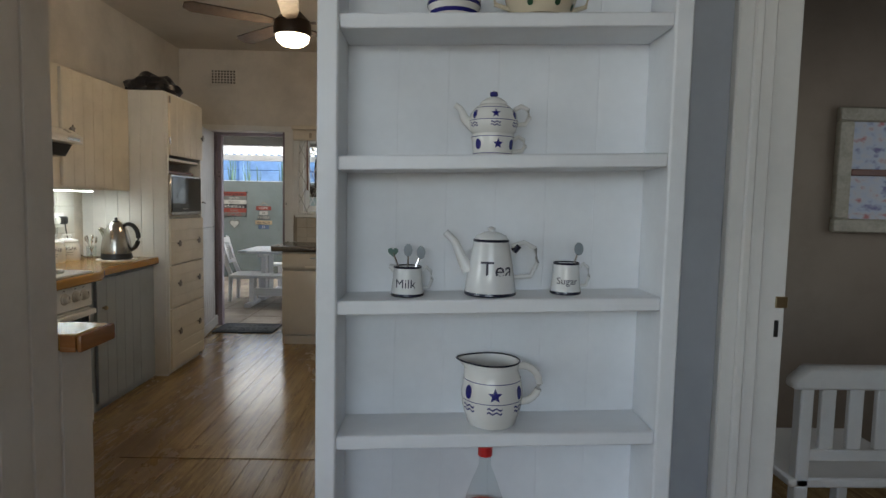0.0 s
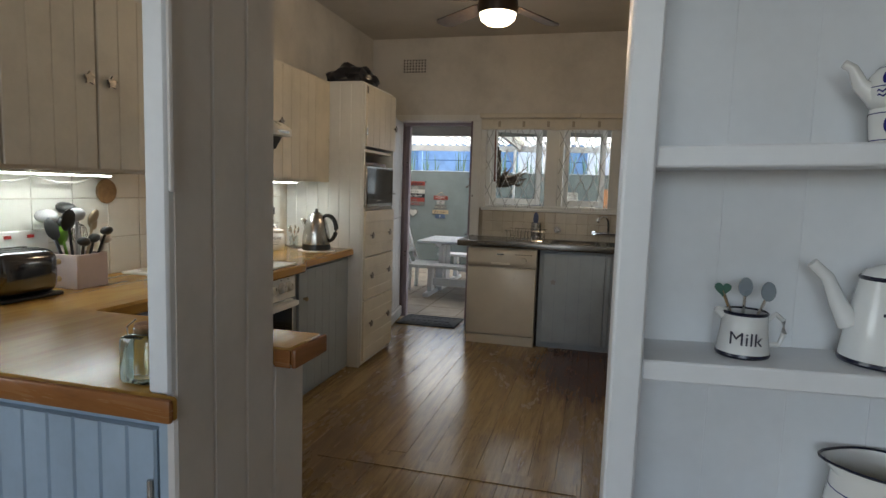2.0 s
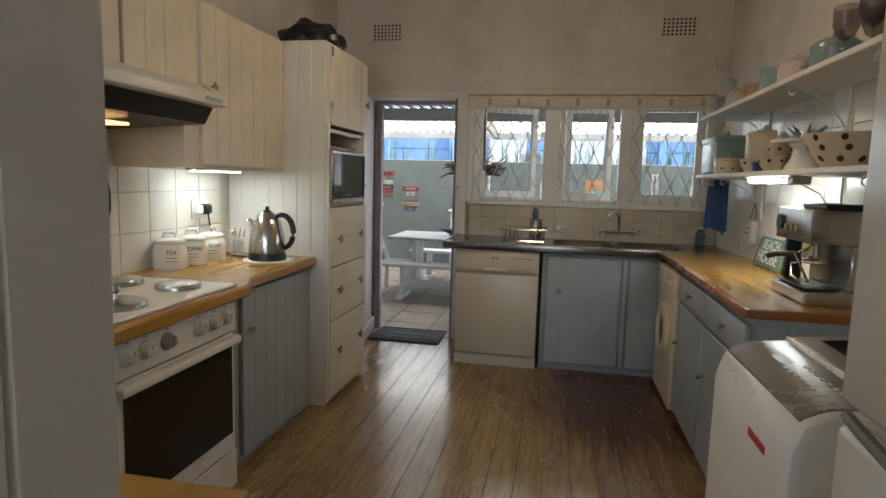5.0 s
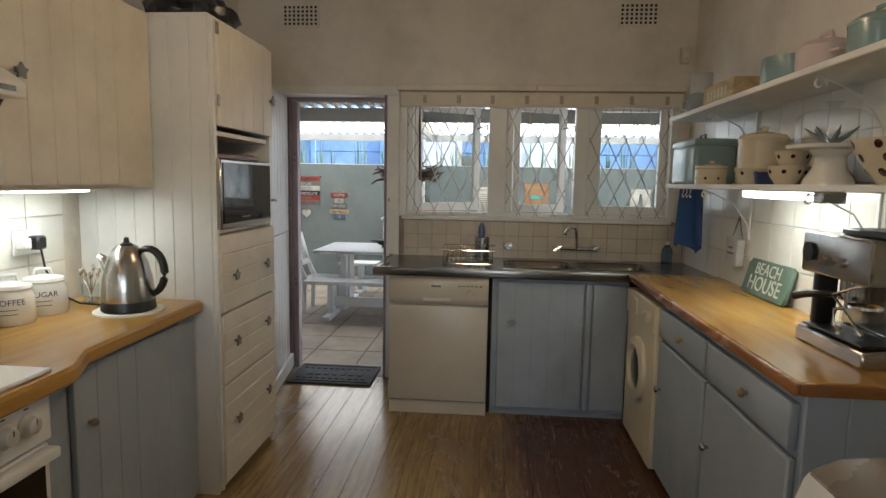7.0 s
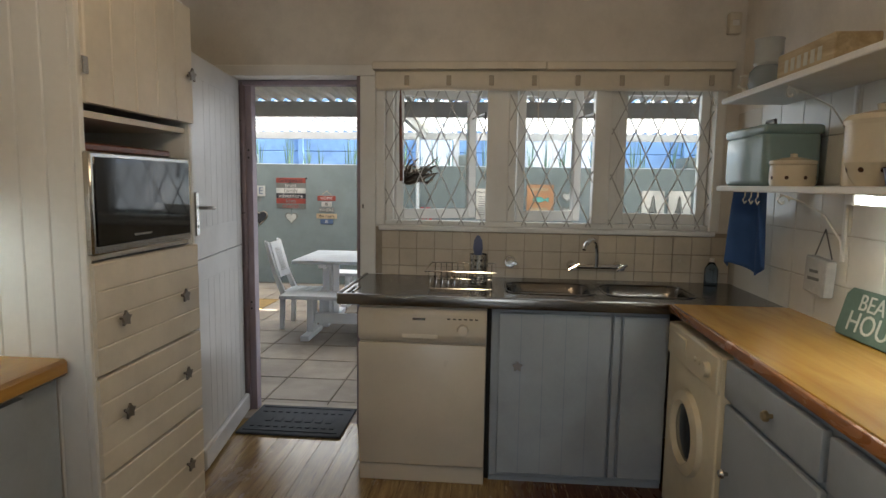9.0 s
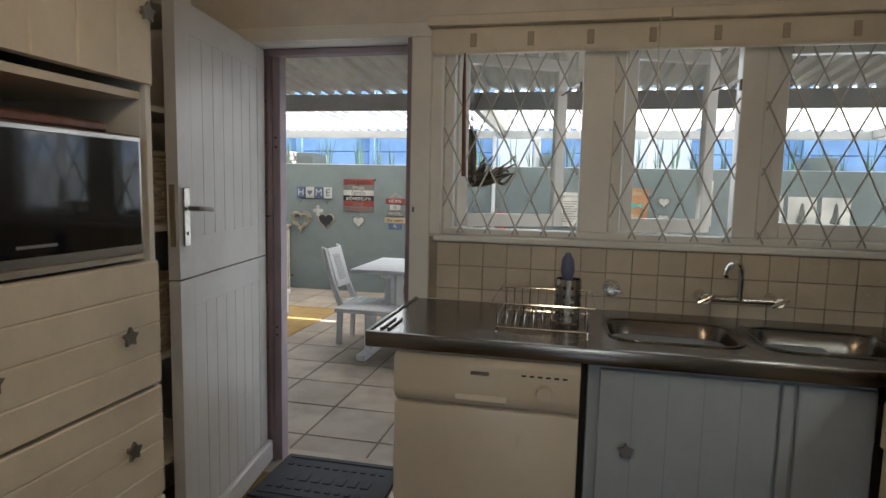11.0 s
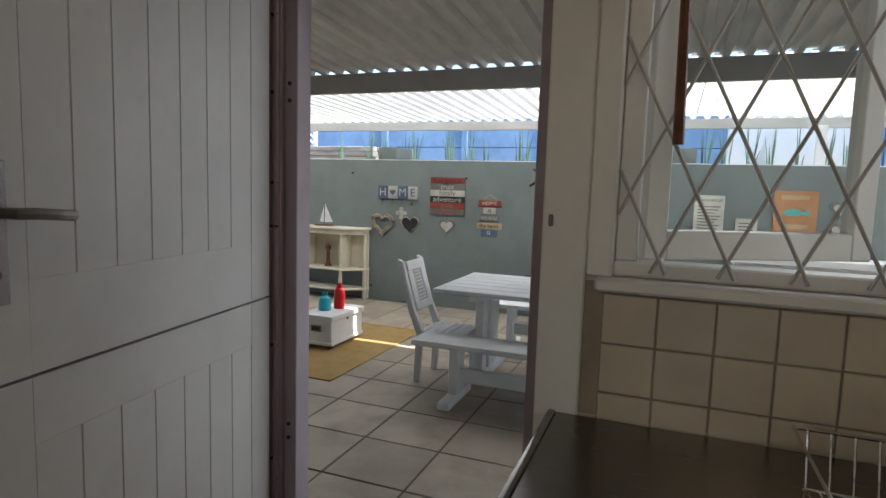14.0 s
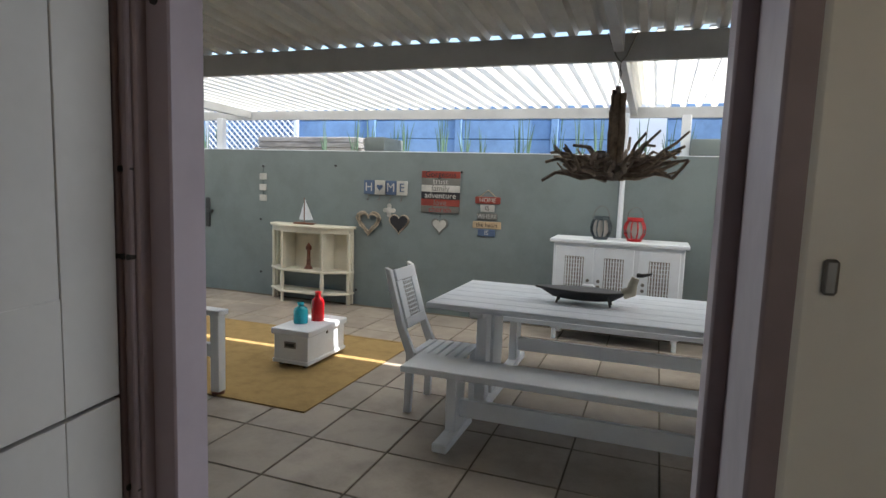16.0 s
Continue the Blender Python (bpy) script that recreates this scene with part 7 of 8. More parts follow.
# bottle with red cap, and crockery on the upper shelf
c = (0.158, 1.275, shelf_z(1, 0.158))
bo = thing("clear_bottle", c, "clear glass bottle with a red cap", "bottle")
part("glass", lathe([(0, 0), (0.042, 0), (0.044, 0.01), (0.044, 0.11), (0.030, 0.15), (0.014, 0.19), (0.014, 0.225)], c, 24), PANE, bo)
part("cap", cyl((c[0], c[1], c[2] + 0.215), (c[0], c[1], c[2] + 0.238), 0.017, n=18), paint("red_cap", (0.55, 0.02, 0.02), 0.35), bo, "red screw cap")
part("label", lathe([(0.0446, 0.03), (0.0446, 0.09)], c, 24), paint("bottle_label", (0.6, 0.2, 0.15), 0.6), bo)
c = (0.06, 1.265, shelf_z(5, 0.06))
sb_ = thing("striped_bowl", c, "white bowl with dark blue stripes", "bowl")
prof = [(0.0, 0.0), (0.045, 0.0), (0.048, 0.006), (0.058, 0.03), (0.062, 0.075), (0.058, 0.075), (0.054, 0.03), (0.0, 0.012)]
part("bowl", lathe(prof, c, 28), CER, sb_)
for z in (0.010, 0.030, 0.050):
    part("stripe", ring_band(c, radius_of(prof[1:5]), z, 0.008, -3.1, 3.1), NAVY, sb_)
c = (0.25, 1.25, shelf_z(5, 0.25))
sd = thing("spotted_dish", c, "cream dish with green spots and two handles", "dish")
part("dish", lathe([(0.0, 0.0), (0.06, 0.0), (0.075, 0.03), (0.085, 0.07), (0.08, 0.07), (0.06, 0.01), (0, 0.008)], c, 28), CERCREAM, sd)
for a in (-0.5, 0.35, 1.1):
    part("spot", wrap([(0.007 * math.cos(t), 0.007 * math.sin(t)) for t in [2 * math.pi * q / 10 for q in range(10)]], c, radius_of([(0.06, 0.0), (0.075, 0.03), (0.085, 0.07)]), 0.018, a), paint("green_spot", (0.02, 0.08, 0.04), 0.3), sd)
for s in (-1, 1):
    part("handle", tube([(c[0] + s * 0.068, c[1], c[2] + 0.02), (c[0] + s * 0.10, c[1], c[2] + 0.03), (c[0] + s * 0.105, c[1], c[2] + 0.05), (c[0] + s * 0.08, c[1], c[2] + 0.055)], 0.005, 6), CERCREAM, sd)

# ---- left worktop ----
LZ = COUNTER_Z
kt = thing("electric_kettle", (-2.19, 4.09, LZ), "brushed steel electric kettle with black handle", "kettle")
kc = (-2.19, 4.09, LZ)
part("mat", lathe([(0, 0), (0.115, 0), (0.115, 0.006), (0, 0.006)], kc, 28), WHITE, kt, "round white cork mat")
part("base", lathe([(0.085, 0.006), (0.09, 0.012), (0.086, 0.042), (0.0, 0.042)], kc, 28), BLACK, kt)
part("body", lathe([(0.086, 0.042), (0.087, 0.06), (0.080, 0.12), (0.066, 0.18), (0.045, 0.222), (0.030, 0.236), (0, 0.238)], kc, 36), STEEL, kt, "brushed steel body")
part("lid_knob", lathe([(0.020, 0.234), (0.022, 0.240), (0.010, 0.246), (0.008, 0.262), (0, 0.266)], kc, 14), BLACK, kt)
grip = []
for k in range(15):
    a = radians(128 - 226 * k / 14)
    grip.append((kc[0] + 0.068 + 0.060 * math.cos(a), kc[1] + 0.015, LZ + 0.142 + 0.082 * math.sin(a)))
part("handle", tube(grip, [0.010 + 0.004 * math.sin(math.pi * k / 14) for k in range(15)], 10), BLACK, kt, "black handle")
part("spout", tube([(kc[0] - 0.060, kc[1], LZ + 0.145), (kc[0] - 0.085, kc[1] - 0.005, LZ + 0.185), (kc[0] - 0.100, kc[1] - 0.006, LZ + 0.195)], [0.026, 0.016, 0.012], 8), STEEL, kt)
kt.scale = (1.13, 1.13, 1.13)
for k, (yy, w) in enumerate(((3.67, "TEA"), (3.845, "COFFEE"), (4.01, "SUGAR"))):
    c = (-2.485, yy, LZ)
    cn = thing("storage_canister", c, "white lidded ceramic canister lettered %s" % w, "canister", "canisters by the hob")
    part("jar", lathe([(0, 0), (0.068, 0), (0.072, 0.01), (0.072, 0.085), (0.062, 0.105), (0.055, 0.108), (0, 0.108)], c, 28), CER, cn)
    part("lid", lathe([(0.062, 0.106), (0.066, 0.112), (0.062, 0.122), (0.030, 0.130), (0, 0.132)], c, 28), CER, cn)
    part("lid_handle", tube([(c[0] - 0.02, c[1] - 0.02, LZ + 0.128), (c[0] - 0.015, c[1] - 0.015, LZ + 0.150), (c[0] + 0.015, c[1] + 0.015, LZ + 0.150), (c[0] + 0.02, c[1] + 0.02, LZ + 0.128)], 0.006, 8), CER, cn)
    bm = text_bm(w, 0.026, Matrix.Identity(4), 0.0002)
    for v in bm.verts:
        a = v.co.x / 0.072 + 0.7
        v.co = Vector((c[0] + (0.0732 + v.co.z) * math.sin(a), c[1] - (0.0732 + v.co.z) * math.cos(a), c[2] + 0.072 + v.co.y))
    part("word", bm, INKBLUE, cn, smooth=False)
    for j in range(2):
        part("line", ring_band(c, lambda z: 0.072, 0.035 + 0.014 * j, 0.0025, 0.35, 1.0, 6), SIGNGREY, cn)
    cn.scale = (1.10, 1.10, 1.16)
c = (-2.43, 4.20, LZ)
cj = thing("cutlery_glass", c, "glass tumbler full of teaspoons", "tumbler")
part("glass", lathe([(0, 0), (0.030, 0), (0.034, 0.085), (0.032, 0.085), (0.028, 0.006), (0, 0.006)], c, 20), PANE, cj)
for k in range(7):
    a = 2 * math.pi * k / 7
    tip = (c[0] + 0.035 * math.cos(a), c[1] + 0.035 * math.sin(a), LZ + 0.125 + 0.012 * (k % 3))
    s = part("teaspoon", tube([(c[0] - 0.012 * math.cos(a), c[1] - 0.012 * math.sin(a), LZ + 0.008), tip], 0.0025, 5), CHROME, cj)
    b = bmesh.new()
    bmesh.ops.create_icosphere(b, subdivisions=1, radius=1)
    b.transform(Matrix.Translation(tip) @ Matrix.Diagonal((0.010, 0.010, 0.018, 1)))
    part("spoon_bowl", b, CHROME, s)
sk = thing("wall_socket", (LX + 0.02, 4.03, 1.19), "white double wall socket with a black plug", "socket")
part("plate", box(LX + 0.014, LX + 0.024, 3.96, 4.10, 1.14, 1.24, 0.003), WHITE, sk)
part("plug", box(LX + 0.024, LX + 0.075, 4.02, 4.07, 1.16, 1.215, 0.008), BLACK, sk)
part("adapter", box(LX + 0.024, LX + 0.06, 3.965, 4.01, 1.165, 1.21, 0.006), WHITE, sk)
part("cable", tube([(LX + 0.06, 4.05, 1.16), (LX + 0.065, 4.06, 1.08), (LX + 0.07, 4.12, 0.97), (LX + 0.12, 4.17, LZ + 0.006), (LX + 0.22, 4.16, LZ + 0.005), (-2.27, 4.16, LZ + 0.010)], 0.004, 6), BLACK, sk, "black kettle cable")
mitt_out = [(-0.050, 0.0), (0.050, 0.0), (0.060, -0.08), (0.078, -0.15), (0.076, -0.22), (0.055, -0.275), (0.015, -0.292), (-0.030, -0.275), (-0.050, -0.225), (-0.060, -0.165), (-0.088, -0.185), (-0.104, -0.165), (-0.090, -0.120), (-0.060, -0.08)]
mt = prism([(3.20 + u, 1.44 + v) for u, v in mitt_out], "x", LX + 0.088, LX + 0.122, 0.010)
glv = thing("oven_mitt", (LX + 0.1, 3.2, 1.15), "blue-grey quilted oven mitt hanging below the hood", "oven mitt")
part("mitt", mt, paint("denim_cloth", (0.06, 0.085, 0.15), 0.9, 0.2, 0.9), glv)
part("hook", tube([(LX + 0.012, 3.2, 1.50), (LX + 0.06, 3.2, 1.50), (LX + 0.10, 3.2, 1.47), (LX + 0.10, 3.2, 1.43)], 0.006, 6), BRASS, glv)

# toaster, utensil pot and socket strip in the corner
ut = thing("utensil_pot", (-2.42, 2.32, LZ), "pale square enamel pot full of kitchen utensils", "utensil pot")
uc = Vector((-2.42, 2.32, LZ))
PINKISH = paint("blush_enamel", (0.58, 0.48, 0.47), 0.4, 0.08, 0.1)
wl = bmesh.new()
add_box(wl, uc.x - 0.08, uc.x + 0.08, uc.y - 0.08, uc.y - 0.074, LZ, LZ + 0.145, 0.002)
add_box(wl, uc.x - 0.08, uc.x + 0.08, uc.y + 0.074, uc.y + 0.08, LZ, LZ + 0.145, 0.002)
add_box(wl, uc.x - 0.08, uc.x - 0.074, uc.y - 0.074, uc.y + 0.074, LZ, LZ + 0.145, 0.002)
add_box(wl, uc.x + 0.074, uc.x + 0.08, uc.y - 0.074, uc.y + 0.074, LZ, LZ + 0.145, 0.002)
add_box(wl, uc.x - 0.074, uc.x + 0.074, uc.y - 0.074, uc.y + 0.074, LZ, LZ + 0.006)
part("pot", wl, PINKISH, ut)
part("wire_handle", tube([(uc.x + 0.05, uc.y + 0.081, LZ + 0.12), (uc.x + 0.04, uc.y + 0.10, LZ + 0.105), (uc.x - 0.04, uc.y + 0.10, LZ + 0.105), (uc.x - 0.05, uc.y + 0.081, LZ + 0.12)], 0.003, 5), BRASS, ut)
rr = random.Random(5)
tools = [("spatula", (0.16, 0.35, 0.03), -0.02, -0.03, 0.22), ("ladle", (0.4, 0.4, 0.4), -0.05, -0.05, 0.30), ("turner", (0.02, 0.02, 0.02), 0.03, -0.055, 0.29), ("masher", (0.02, 0.02, 0.02), -0.04, -0.02, 0.27), ("wooden_spoon", (0.42, 0.32, 0.20), 0.0, 0.055, 0.27), ("whisk", (0.5, 0.5, 0.5), 0.01, 0.0, 0.27), ("skimmer", (0.03, 0.03, 0.03), 0.05, 0.01, 0.21), ("spoon", (0.5, 0.45, 0.4), 0.04, 0.06, 0.20), ("knife_steel", (0.03, 0.03, 0.03), -0.03, 0.03, 0.30), ("scoop", (0.02, 0.02, 0.02), 0.055, -0.03, 0.20), ("ladle", (0.03, 0.03, 0.03), -0.055, 0.02, 0.33), ("turner", (0.03, 0.03, 0.03), -0.02, -0.06, 0.25), ("masher", (0.4, 0.4, 0.4), 0.02, -0.02, 0.31), ("skimmer", (0.02, 0.02, 0.02), 0.06, 0.045, 0.24), ("wooden_spoon", (0.42, 0.32, 0.20), 0.03, 0.03, 0.30)]
for nm, col, dx, dy, ln in tools:
    mname = "tool_%02d_%02d" % (int(col[0] * 99), int(col[1] * 99))
    m = bpy.data.materials.get(mname) or paint(mname, col, 0.35, 0.1, 0.1)
    base, tip = uc + Vector((dx * 0.4, dy * 0.4, 0.008)), uc + Vector((dx * 1.5, dy * 1.5, ln))
    s = part(nm, tube([base, tip], 0.006, 6), m, ut)
    b = bmesh.new()
    if nm == "whisk":
        b.free()
        for q in range(5):
            a = math.pi * q / 5
            part("whisk_wire", tube([tip + Vector((0.03 * math.cos(a) * math.sin(t), 0.03 * math.sin(a) * math.sin(t), -0.09 + 0.045 * (1 - math.cos(t)))) for t in [math.pi * 2 * w / 12 for w in range(12)]], 0.0015, 4, True), CHROME, s)
        continue
    bmesh.ops.create_icosphere(b, subdivisions=2, radius=1)
    flat = {"spatula": (0.012, 0.03, 0.045), "turner": (0.010, 0.035, 0.05), "ladle": (0.045, 0.045, 0.028), "masher": (0.04, 0.035, 0.03), "wooden_spoon": (0.014, 0.022, 0.035)}.get(nm, (0.025, 0.028, 0.02))
    b.transform(Matrix.Translation(tip) @ pose(0, 0, 0, rr.uniform(-20, 20), rr.uniform(-20, 20), 0) @ Matrix.Diagonal((*flat, 1)))
    part("head", b, m, s)
to = thing("toaster", (-2.40, 2.03, LZ), "dark chrome two-slice toaster with round knobs", "toaster")
tb = bmesh.new()
add_box(tb, -2.50, -2.30, 1.88, 2.14, LZ + 0.012, LZ + 0.19, 0.05, 4)
part("shell", tb, metal("dark_chrome", (0.16, 0.16, 0.17), 0.12, (5, 5, 5)), to)
part("foot_plate", box(-2.49, -2.31, 1.90, 2.15, LZ, LZ + 0.014, 0.004), BLACK, to)
for zz in (0.055, 0.125):
    part("knob", cyl((-2.36, 2.14, LZ + zz), (-2.36, 2.175, LZ + zz), 0.014, 0.012, 12), BRASS, to)
for xx in (-2.43, -2.37):
    part("slot", box(xx - 0.010, xx + 0.010, 1.92, 2.09, LZ + 0.1885, LZ + 0.1915), BLACK, to)
ss = thing("wall_socket", (LX + 0.02, 2.18, 1.12), "white socket strip with red switches", "socket")
part("plate", box(LX + 0.014, LX + 0.03, 2.02, 2.30, 1.07, 1.155, 0.004), WHITE, ss)
for yy in (2.10, 2.2):
    part("switch", box(LX + 0.03, LX + 0.034, yy, yy + 0.03, 1.125, 1.138, 0.001), bpy.data.materials["red_label"], ss)
tn = thing("wooden_spoon_rest", (LX + 0.03, 2.86, 1.33), "round wooden board hanging under the cabinet", "board")
part("disc", turned(lathe([(0, 0), (0.055, 0), (0.06, 0.008), (0.055, 0.016), (0, 0.016)], n=24), (LX + 0.016, 2.62, 1.32), "+x"), wood("brown_board", (0.16, 0.08, 0.03), (0.30, 0.17, 0.07), 0.5, (5, 5, 5), 0), tn)
tj = thing("glass_jar", (-1.20, 1.345, PZT), "square green-tinted glass jar with cork and wire", "jar")
GREENGLASS = glass("green_glass", (0.72, 0.90, 0.85))
part("glass", box(-1.24, -1.16, 1.305, 1.385, PZT, PZT + 0.105, 0.012, 2), GREENGLASS, tj)
part("neck", lathe([(0.024, 0.10), (0.026, 0.118), (0.022, 0.120)], (-1.20, 1.345, PZT), 16), GREENGLASS, tj)
part("cork", cyl((-1.20, 1.345, PZT + 0.108), (-1.20, 1.345, PZT + 0.128), 0.023, n=14), wood("cork", (0.22, 0.11, 0.05), (0.34, 0.18, 0.09), 0.8, (20, 20, 20), 0), tj)
part("wire_clip", tube([(-1.245, 1.345, PZT + 0.08), (-1.25, 1.345, PZT + 0.115), (-1.225, 1.345, PZT + 0.135)], 0.002, 5), BRASS, tj)

# ---- right worktop ----
sgn = thing("beach_sign", (0.50, 4.72, RZ), "green wooden sign lettered BEACH HOUSE leaning on the tiles", "sign")
GREENB = paint("sign_green", (0.13, 0.20, 0.155), 0.7, 0.25, 0.6)
lean = Matrix.Translation((0.535, 4.72, RZ + 0.003)) @ pose(0, 0, 0, 0, 0, -90) @ pose(0, 0, 0, -14, 0, 0)
sbm = prism([(-0.205, 0.0), (0.20, 0.0), (0.215, 0.03), (0.215, 0.155), (0.19, 0.175), (-0.19, 0.175), (-0.215, 0.15), (-0.215, 0.015)], "y", -0.009, 0.009, 0.003)
sbm.transform(lean)
part("board", sbm, GREENB, sgn)
LETTER = paint("sign_letter", (0.62, 0.62, 0.54), 0.7, 0.2, 0.3)
for w, sz, zz in (("BEACH", 0.082, 0.128), ("HOUSE", 0.102, 0.055)):
    part("word", text_bm(w, sz, lean @ Matrix.Translation((0, -0.0105, zz)) @ facing("-y"), squeeze=0.98), LETTER, sgn, smooth=False)

cm = thing("espresso_machine", (0.45, 3.80, RZ), "brushed steel espresso machine with glass jug", "coffee machine")
cx0_, cx1_, cy0_, cy1_ = 0.325, 0.588, 3.62, 3.99
part("base_tray", prism([(cx0_, RZ), (cx0_, RZ + 0.05), (cx0_ + 0.12, RZ + 0.062), (cx1_, RZ + 0.062), (cx1_, RZ)], "y", cy0_, cy1_, 0.006), STEEL, cm)
part("drip_grid", box(cx0_ + 0.01, cx0_ + 0.13, cy0_ + 0.02, cy1_ - 0.02, RZ + 0.058, RZ + 0.066, 0.002), BLACK, cm)
part("back_column", box(cx0_ + 0.15, cx1_, cy0_, cy1_, RZ + 0.062, RZ + 0.24, 0.006), STEEL, cm)
hd = part("head", box(cx0_ + 0.0, cx1_, cy0_, cy1_, RZ + 0.24, RZ + 0.375, 0.010, 2), STEEL, cm)
part("pressure_gauge", cyl((cx0_, 3.94, RZ + 0.31), (cx0_ - 0.008, 3.94, RZ + 0.31), 0.032, n=22), BLACK, hd)
for k in range(3):
    part("button", cyl((cx0_, 3.86 - 0.055 * k, RZ + 0.295), (cx0_ - 0.008, 3.86 - 0.055 * k, RZ + 0.295), 0.015, n=14), CHROME, hd)
part("cup_tray", box(cx0_ + 0.05, cx1_ - 0.01, cy0_ + 0.01, cy0_ + 0.24, RZ + 0.376, RZ + 0.398, 0.005), BLACK, hd)
part("group_head", cyl((cx0_ + 0.09, 3.84, RZ + 0.19), (cx0_ + 0.09, 3.84, RZ + 0.24), 0.036, n=18), CHROME, cm)
ph = part("portafilter", cyl((cx0_ + 0.09, 3.84, RZ + 0.165), (cx0_ + 0.09, 3.84, RZ + 0.19), 0.038, n=18), CHROME, cm)
part("handle", tube([(cx0_ + 0.055, 3.86, RZ + 0.18), (cx0_ - 0.01, 3.92, RZ + 0.17), (cx0_ - 0.04, 3.945, RZ + 0.155)], [0.010, 0.014, 0.013], 8), BLACK, ph, "black handle")
part("tamper_stand", box(cx0_ + 0.03, cx0_ + 0.10, 3.93, 3.97, RZ + 0.062, RZ + 0.24, 0.012, 2), BLACK, cm)
part("steam_wand", tube([(cx0_ + 0.06, 3.68, RZ + 0.25), (cx0_ + 0.04, 3.86, RZ + 0.18), (cx0_ + 0.02, 3.66, RZ + 0.09)], 0.006, 8), CHROME, cm)
gj = thing("glass_carafe", (0.40, 3.74, RZ + 0.066), "glass coffee jug under the espresso machine", "jug")
part("glass", lathe([(0, 0), (0.052, 0), (0.058, 0.01), (0.056, 0.07), (0.045, 0.095), (0.047, 0.10)], (0.395, 3.74, RZ + 0.067), 24), PANE, gj)
part("metal_band", lathe([(0.0465, 0.088), (0.049, 0.092), (0.047, 0.10)], (0.395, 3.74, RZ + 0.067), 24), CHROME, gj)
part("handle", tube([(0.345, 3.755, RZ + 0.155), (0.322, 3.765, RZ + 0.15), (0.32, 3.765, RZ + 0.10), (0.34, 3.755, RZ + 0.085)], 0.007, 6), CHROME, gj)

hsn = thing("hanging_plaque", (RX - 0.02, 5.13, 1.05), "small white block plaque hanging on wire", "plaque")
pb = box(-0.02, 0.02, -0.075, 0.075, 0.0, 0.145, 0.004)
pb.transform(Matrix.Translation((RX - 0.042, 5.12, 1.045)) @ pose(0, 0, 0, 4, 0, 0))
part("block", pb, SIGNWHITE, hsn)
part("line", box(RX - 0.0635, RX - 0.062, 5.08, 5.16, 1.10, 1.112), SIGNGREY, hsn, smooth=False)
part("line", box(RX - 0.0635, RX - 0.062, 5.09, 5.15, 1.13, 1.142), SIGNGREY, hsn, smooth=False)
part("wire", tube([(RX - 0.03, 5.06, 1.19), (RX - 0.018, 5.14, 1.30), (RX - 0.03, 5.18, 1.19)], 0.003, 5), IRON, hsn)

# towel on the shelf end
TOWEL = paint("blue_towel", (0.045, 0.11, 0.30), 0.95, 0.15, 1.0)
tw = bmesh.new()
nu, nv = 18, 16
grid = []
for j in range(nv + 1):
    f = j / nv
    row = []
    for i in range(nu + 1):
        u = i / nu
        wv = 0.075 + 0.055 * f
        fold = 0.022 * math.sin(u * 13 + 0.8 * f) * (0.4 + 0.6 * f)
        row.append(tw.verts.new((0.47 + fold + 0.05 * math.sin(u * 5), 5.56 + (u - 0.5) * 2 * wv + 0.02 * f, 1.44 - 0.34 * f - 0.05 * (math.sin(u * 4) ** 2) * f)))
    grid.append(row)
for j in range(nv):
    for i in range(nu):
        tw.faces.new((grid[j][i], grid[j][i + 1], grid[j + 1][i + 1], grid[j + 1][i]))
towel = thing("kitchen_towel", (0.47, 5.57, 1.1), "blue kitchen towel hanging from a hook", "towel")
ob = part("cloth", tw, TOWEL, towel)
md = ob.modifiers.new("thick", "SOLIDIFY")
md.thickness = 0.006
for k in range(3):
    yy = 5.30 - 0.06 * k
    hk = thing("cup_hook", (0.33, yy, 1.43), "small white cup hook under the shelf", "hook", "cup hooks")
    part("stem", tube([(0.33, yy, 1.444), (0.33, yy, 1.425), (0.33, yy + 0.018, 1.410), (0.33, yy, 1.395), (0.33, yy - 0.016, 1.405)], 0.003, 6), WHITE, hk)

DOMEGLASS = pane_glass("dome_glass", 0.06)
# lower shelf crockery
S2, S1 = 1.468, 1.862


def dots(p, c, pr, zs, r, n, seed):
    rr_ = random.Random(seed)
    for z in zs:
        off = rr_.uniform(0, 1)
        for k in range(n):
            a = 2 * math.pi * (k + off) / n
            part("dot", wrap([(r * math.cos(t), r * math.sin(t)) for t in [2 * math.pi * q / 10 for q in range(10)]], c, pr, z, a), BROWNDOT, p)


bb_ = thing("bread_bin", (0.43, 5.33, S2), "large grey-blue enamel bread bin with a handle", "bread bin")
part("bin", box(0.325, 0.545, 5.14, 5.53, S2, S2 + 0.215, 0.025, 3), AQUA, bb_)
part("lid", box(0.320, 0.550, 5.135, 5.535, S2 + 0.205, S2 + 0.245, 0.016, 3), AQUA, bb_)
part("handle", tube([(0.43, 5.29, S2 + 0.243), (0.43, 5.30, S2 + 0.275), (0.43, 5.37, S2 + 0.275), (0.43, 5.38, S2 + 0.243)], 0.007, 8), IRON, bb_)
c = (0.36, 4.98, S2)
sp_ = thing("lidded_pot", c, "small cream ceramic pot with lid and brown dots", "pot")
pf = [(0.072, 0.0), (0.076, 0.02), (0.076, 0.075)]
part("pot", lathe([(0, 0)] + pf + [(0.07, 0.08), (0, 0.08)], c, 28), CERCREAM, sp_)
part("lid", lathe([(0.078, 0.08), (0.078, 0.092), (0.03, 0.104), (0.012, 0.106), (0.012, 0.118), (0, 0.120)], c, 28), CERCREAM, sp_)
dots(sp_, c, radius_of(pf), (0.03,), 0.007, 8, 1)
c = (0.46, 4.66, S2)
cnr = thing("cream_canister", c, "tall cream enamel canister with a lid", "canister")
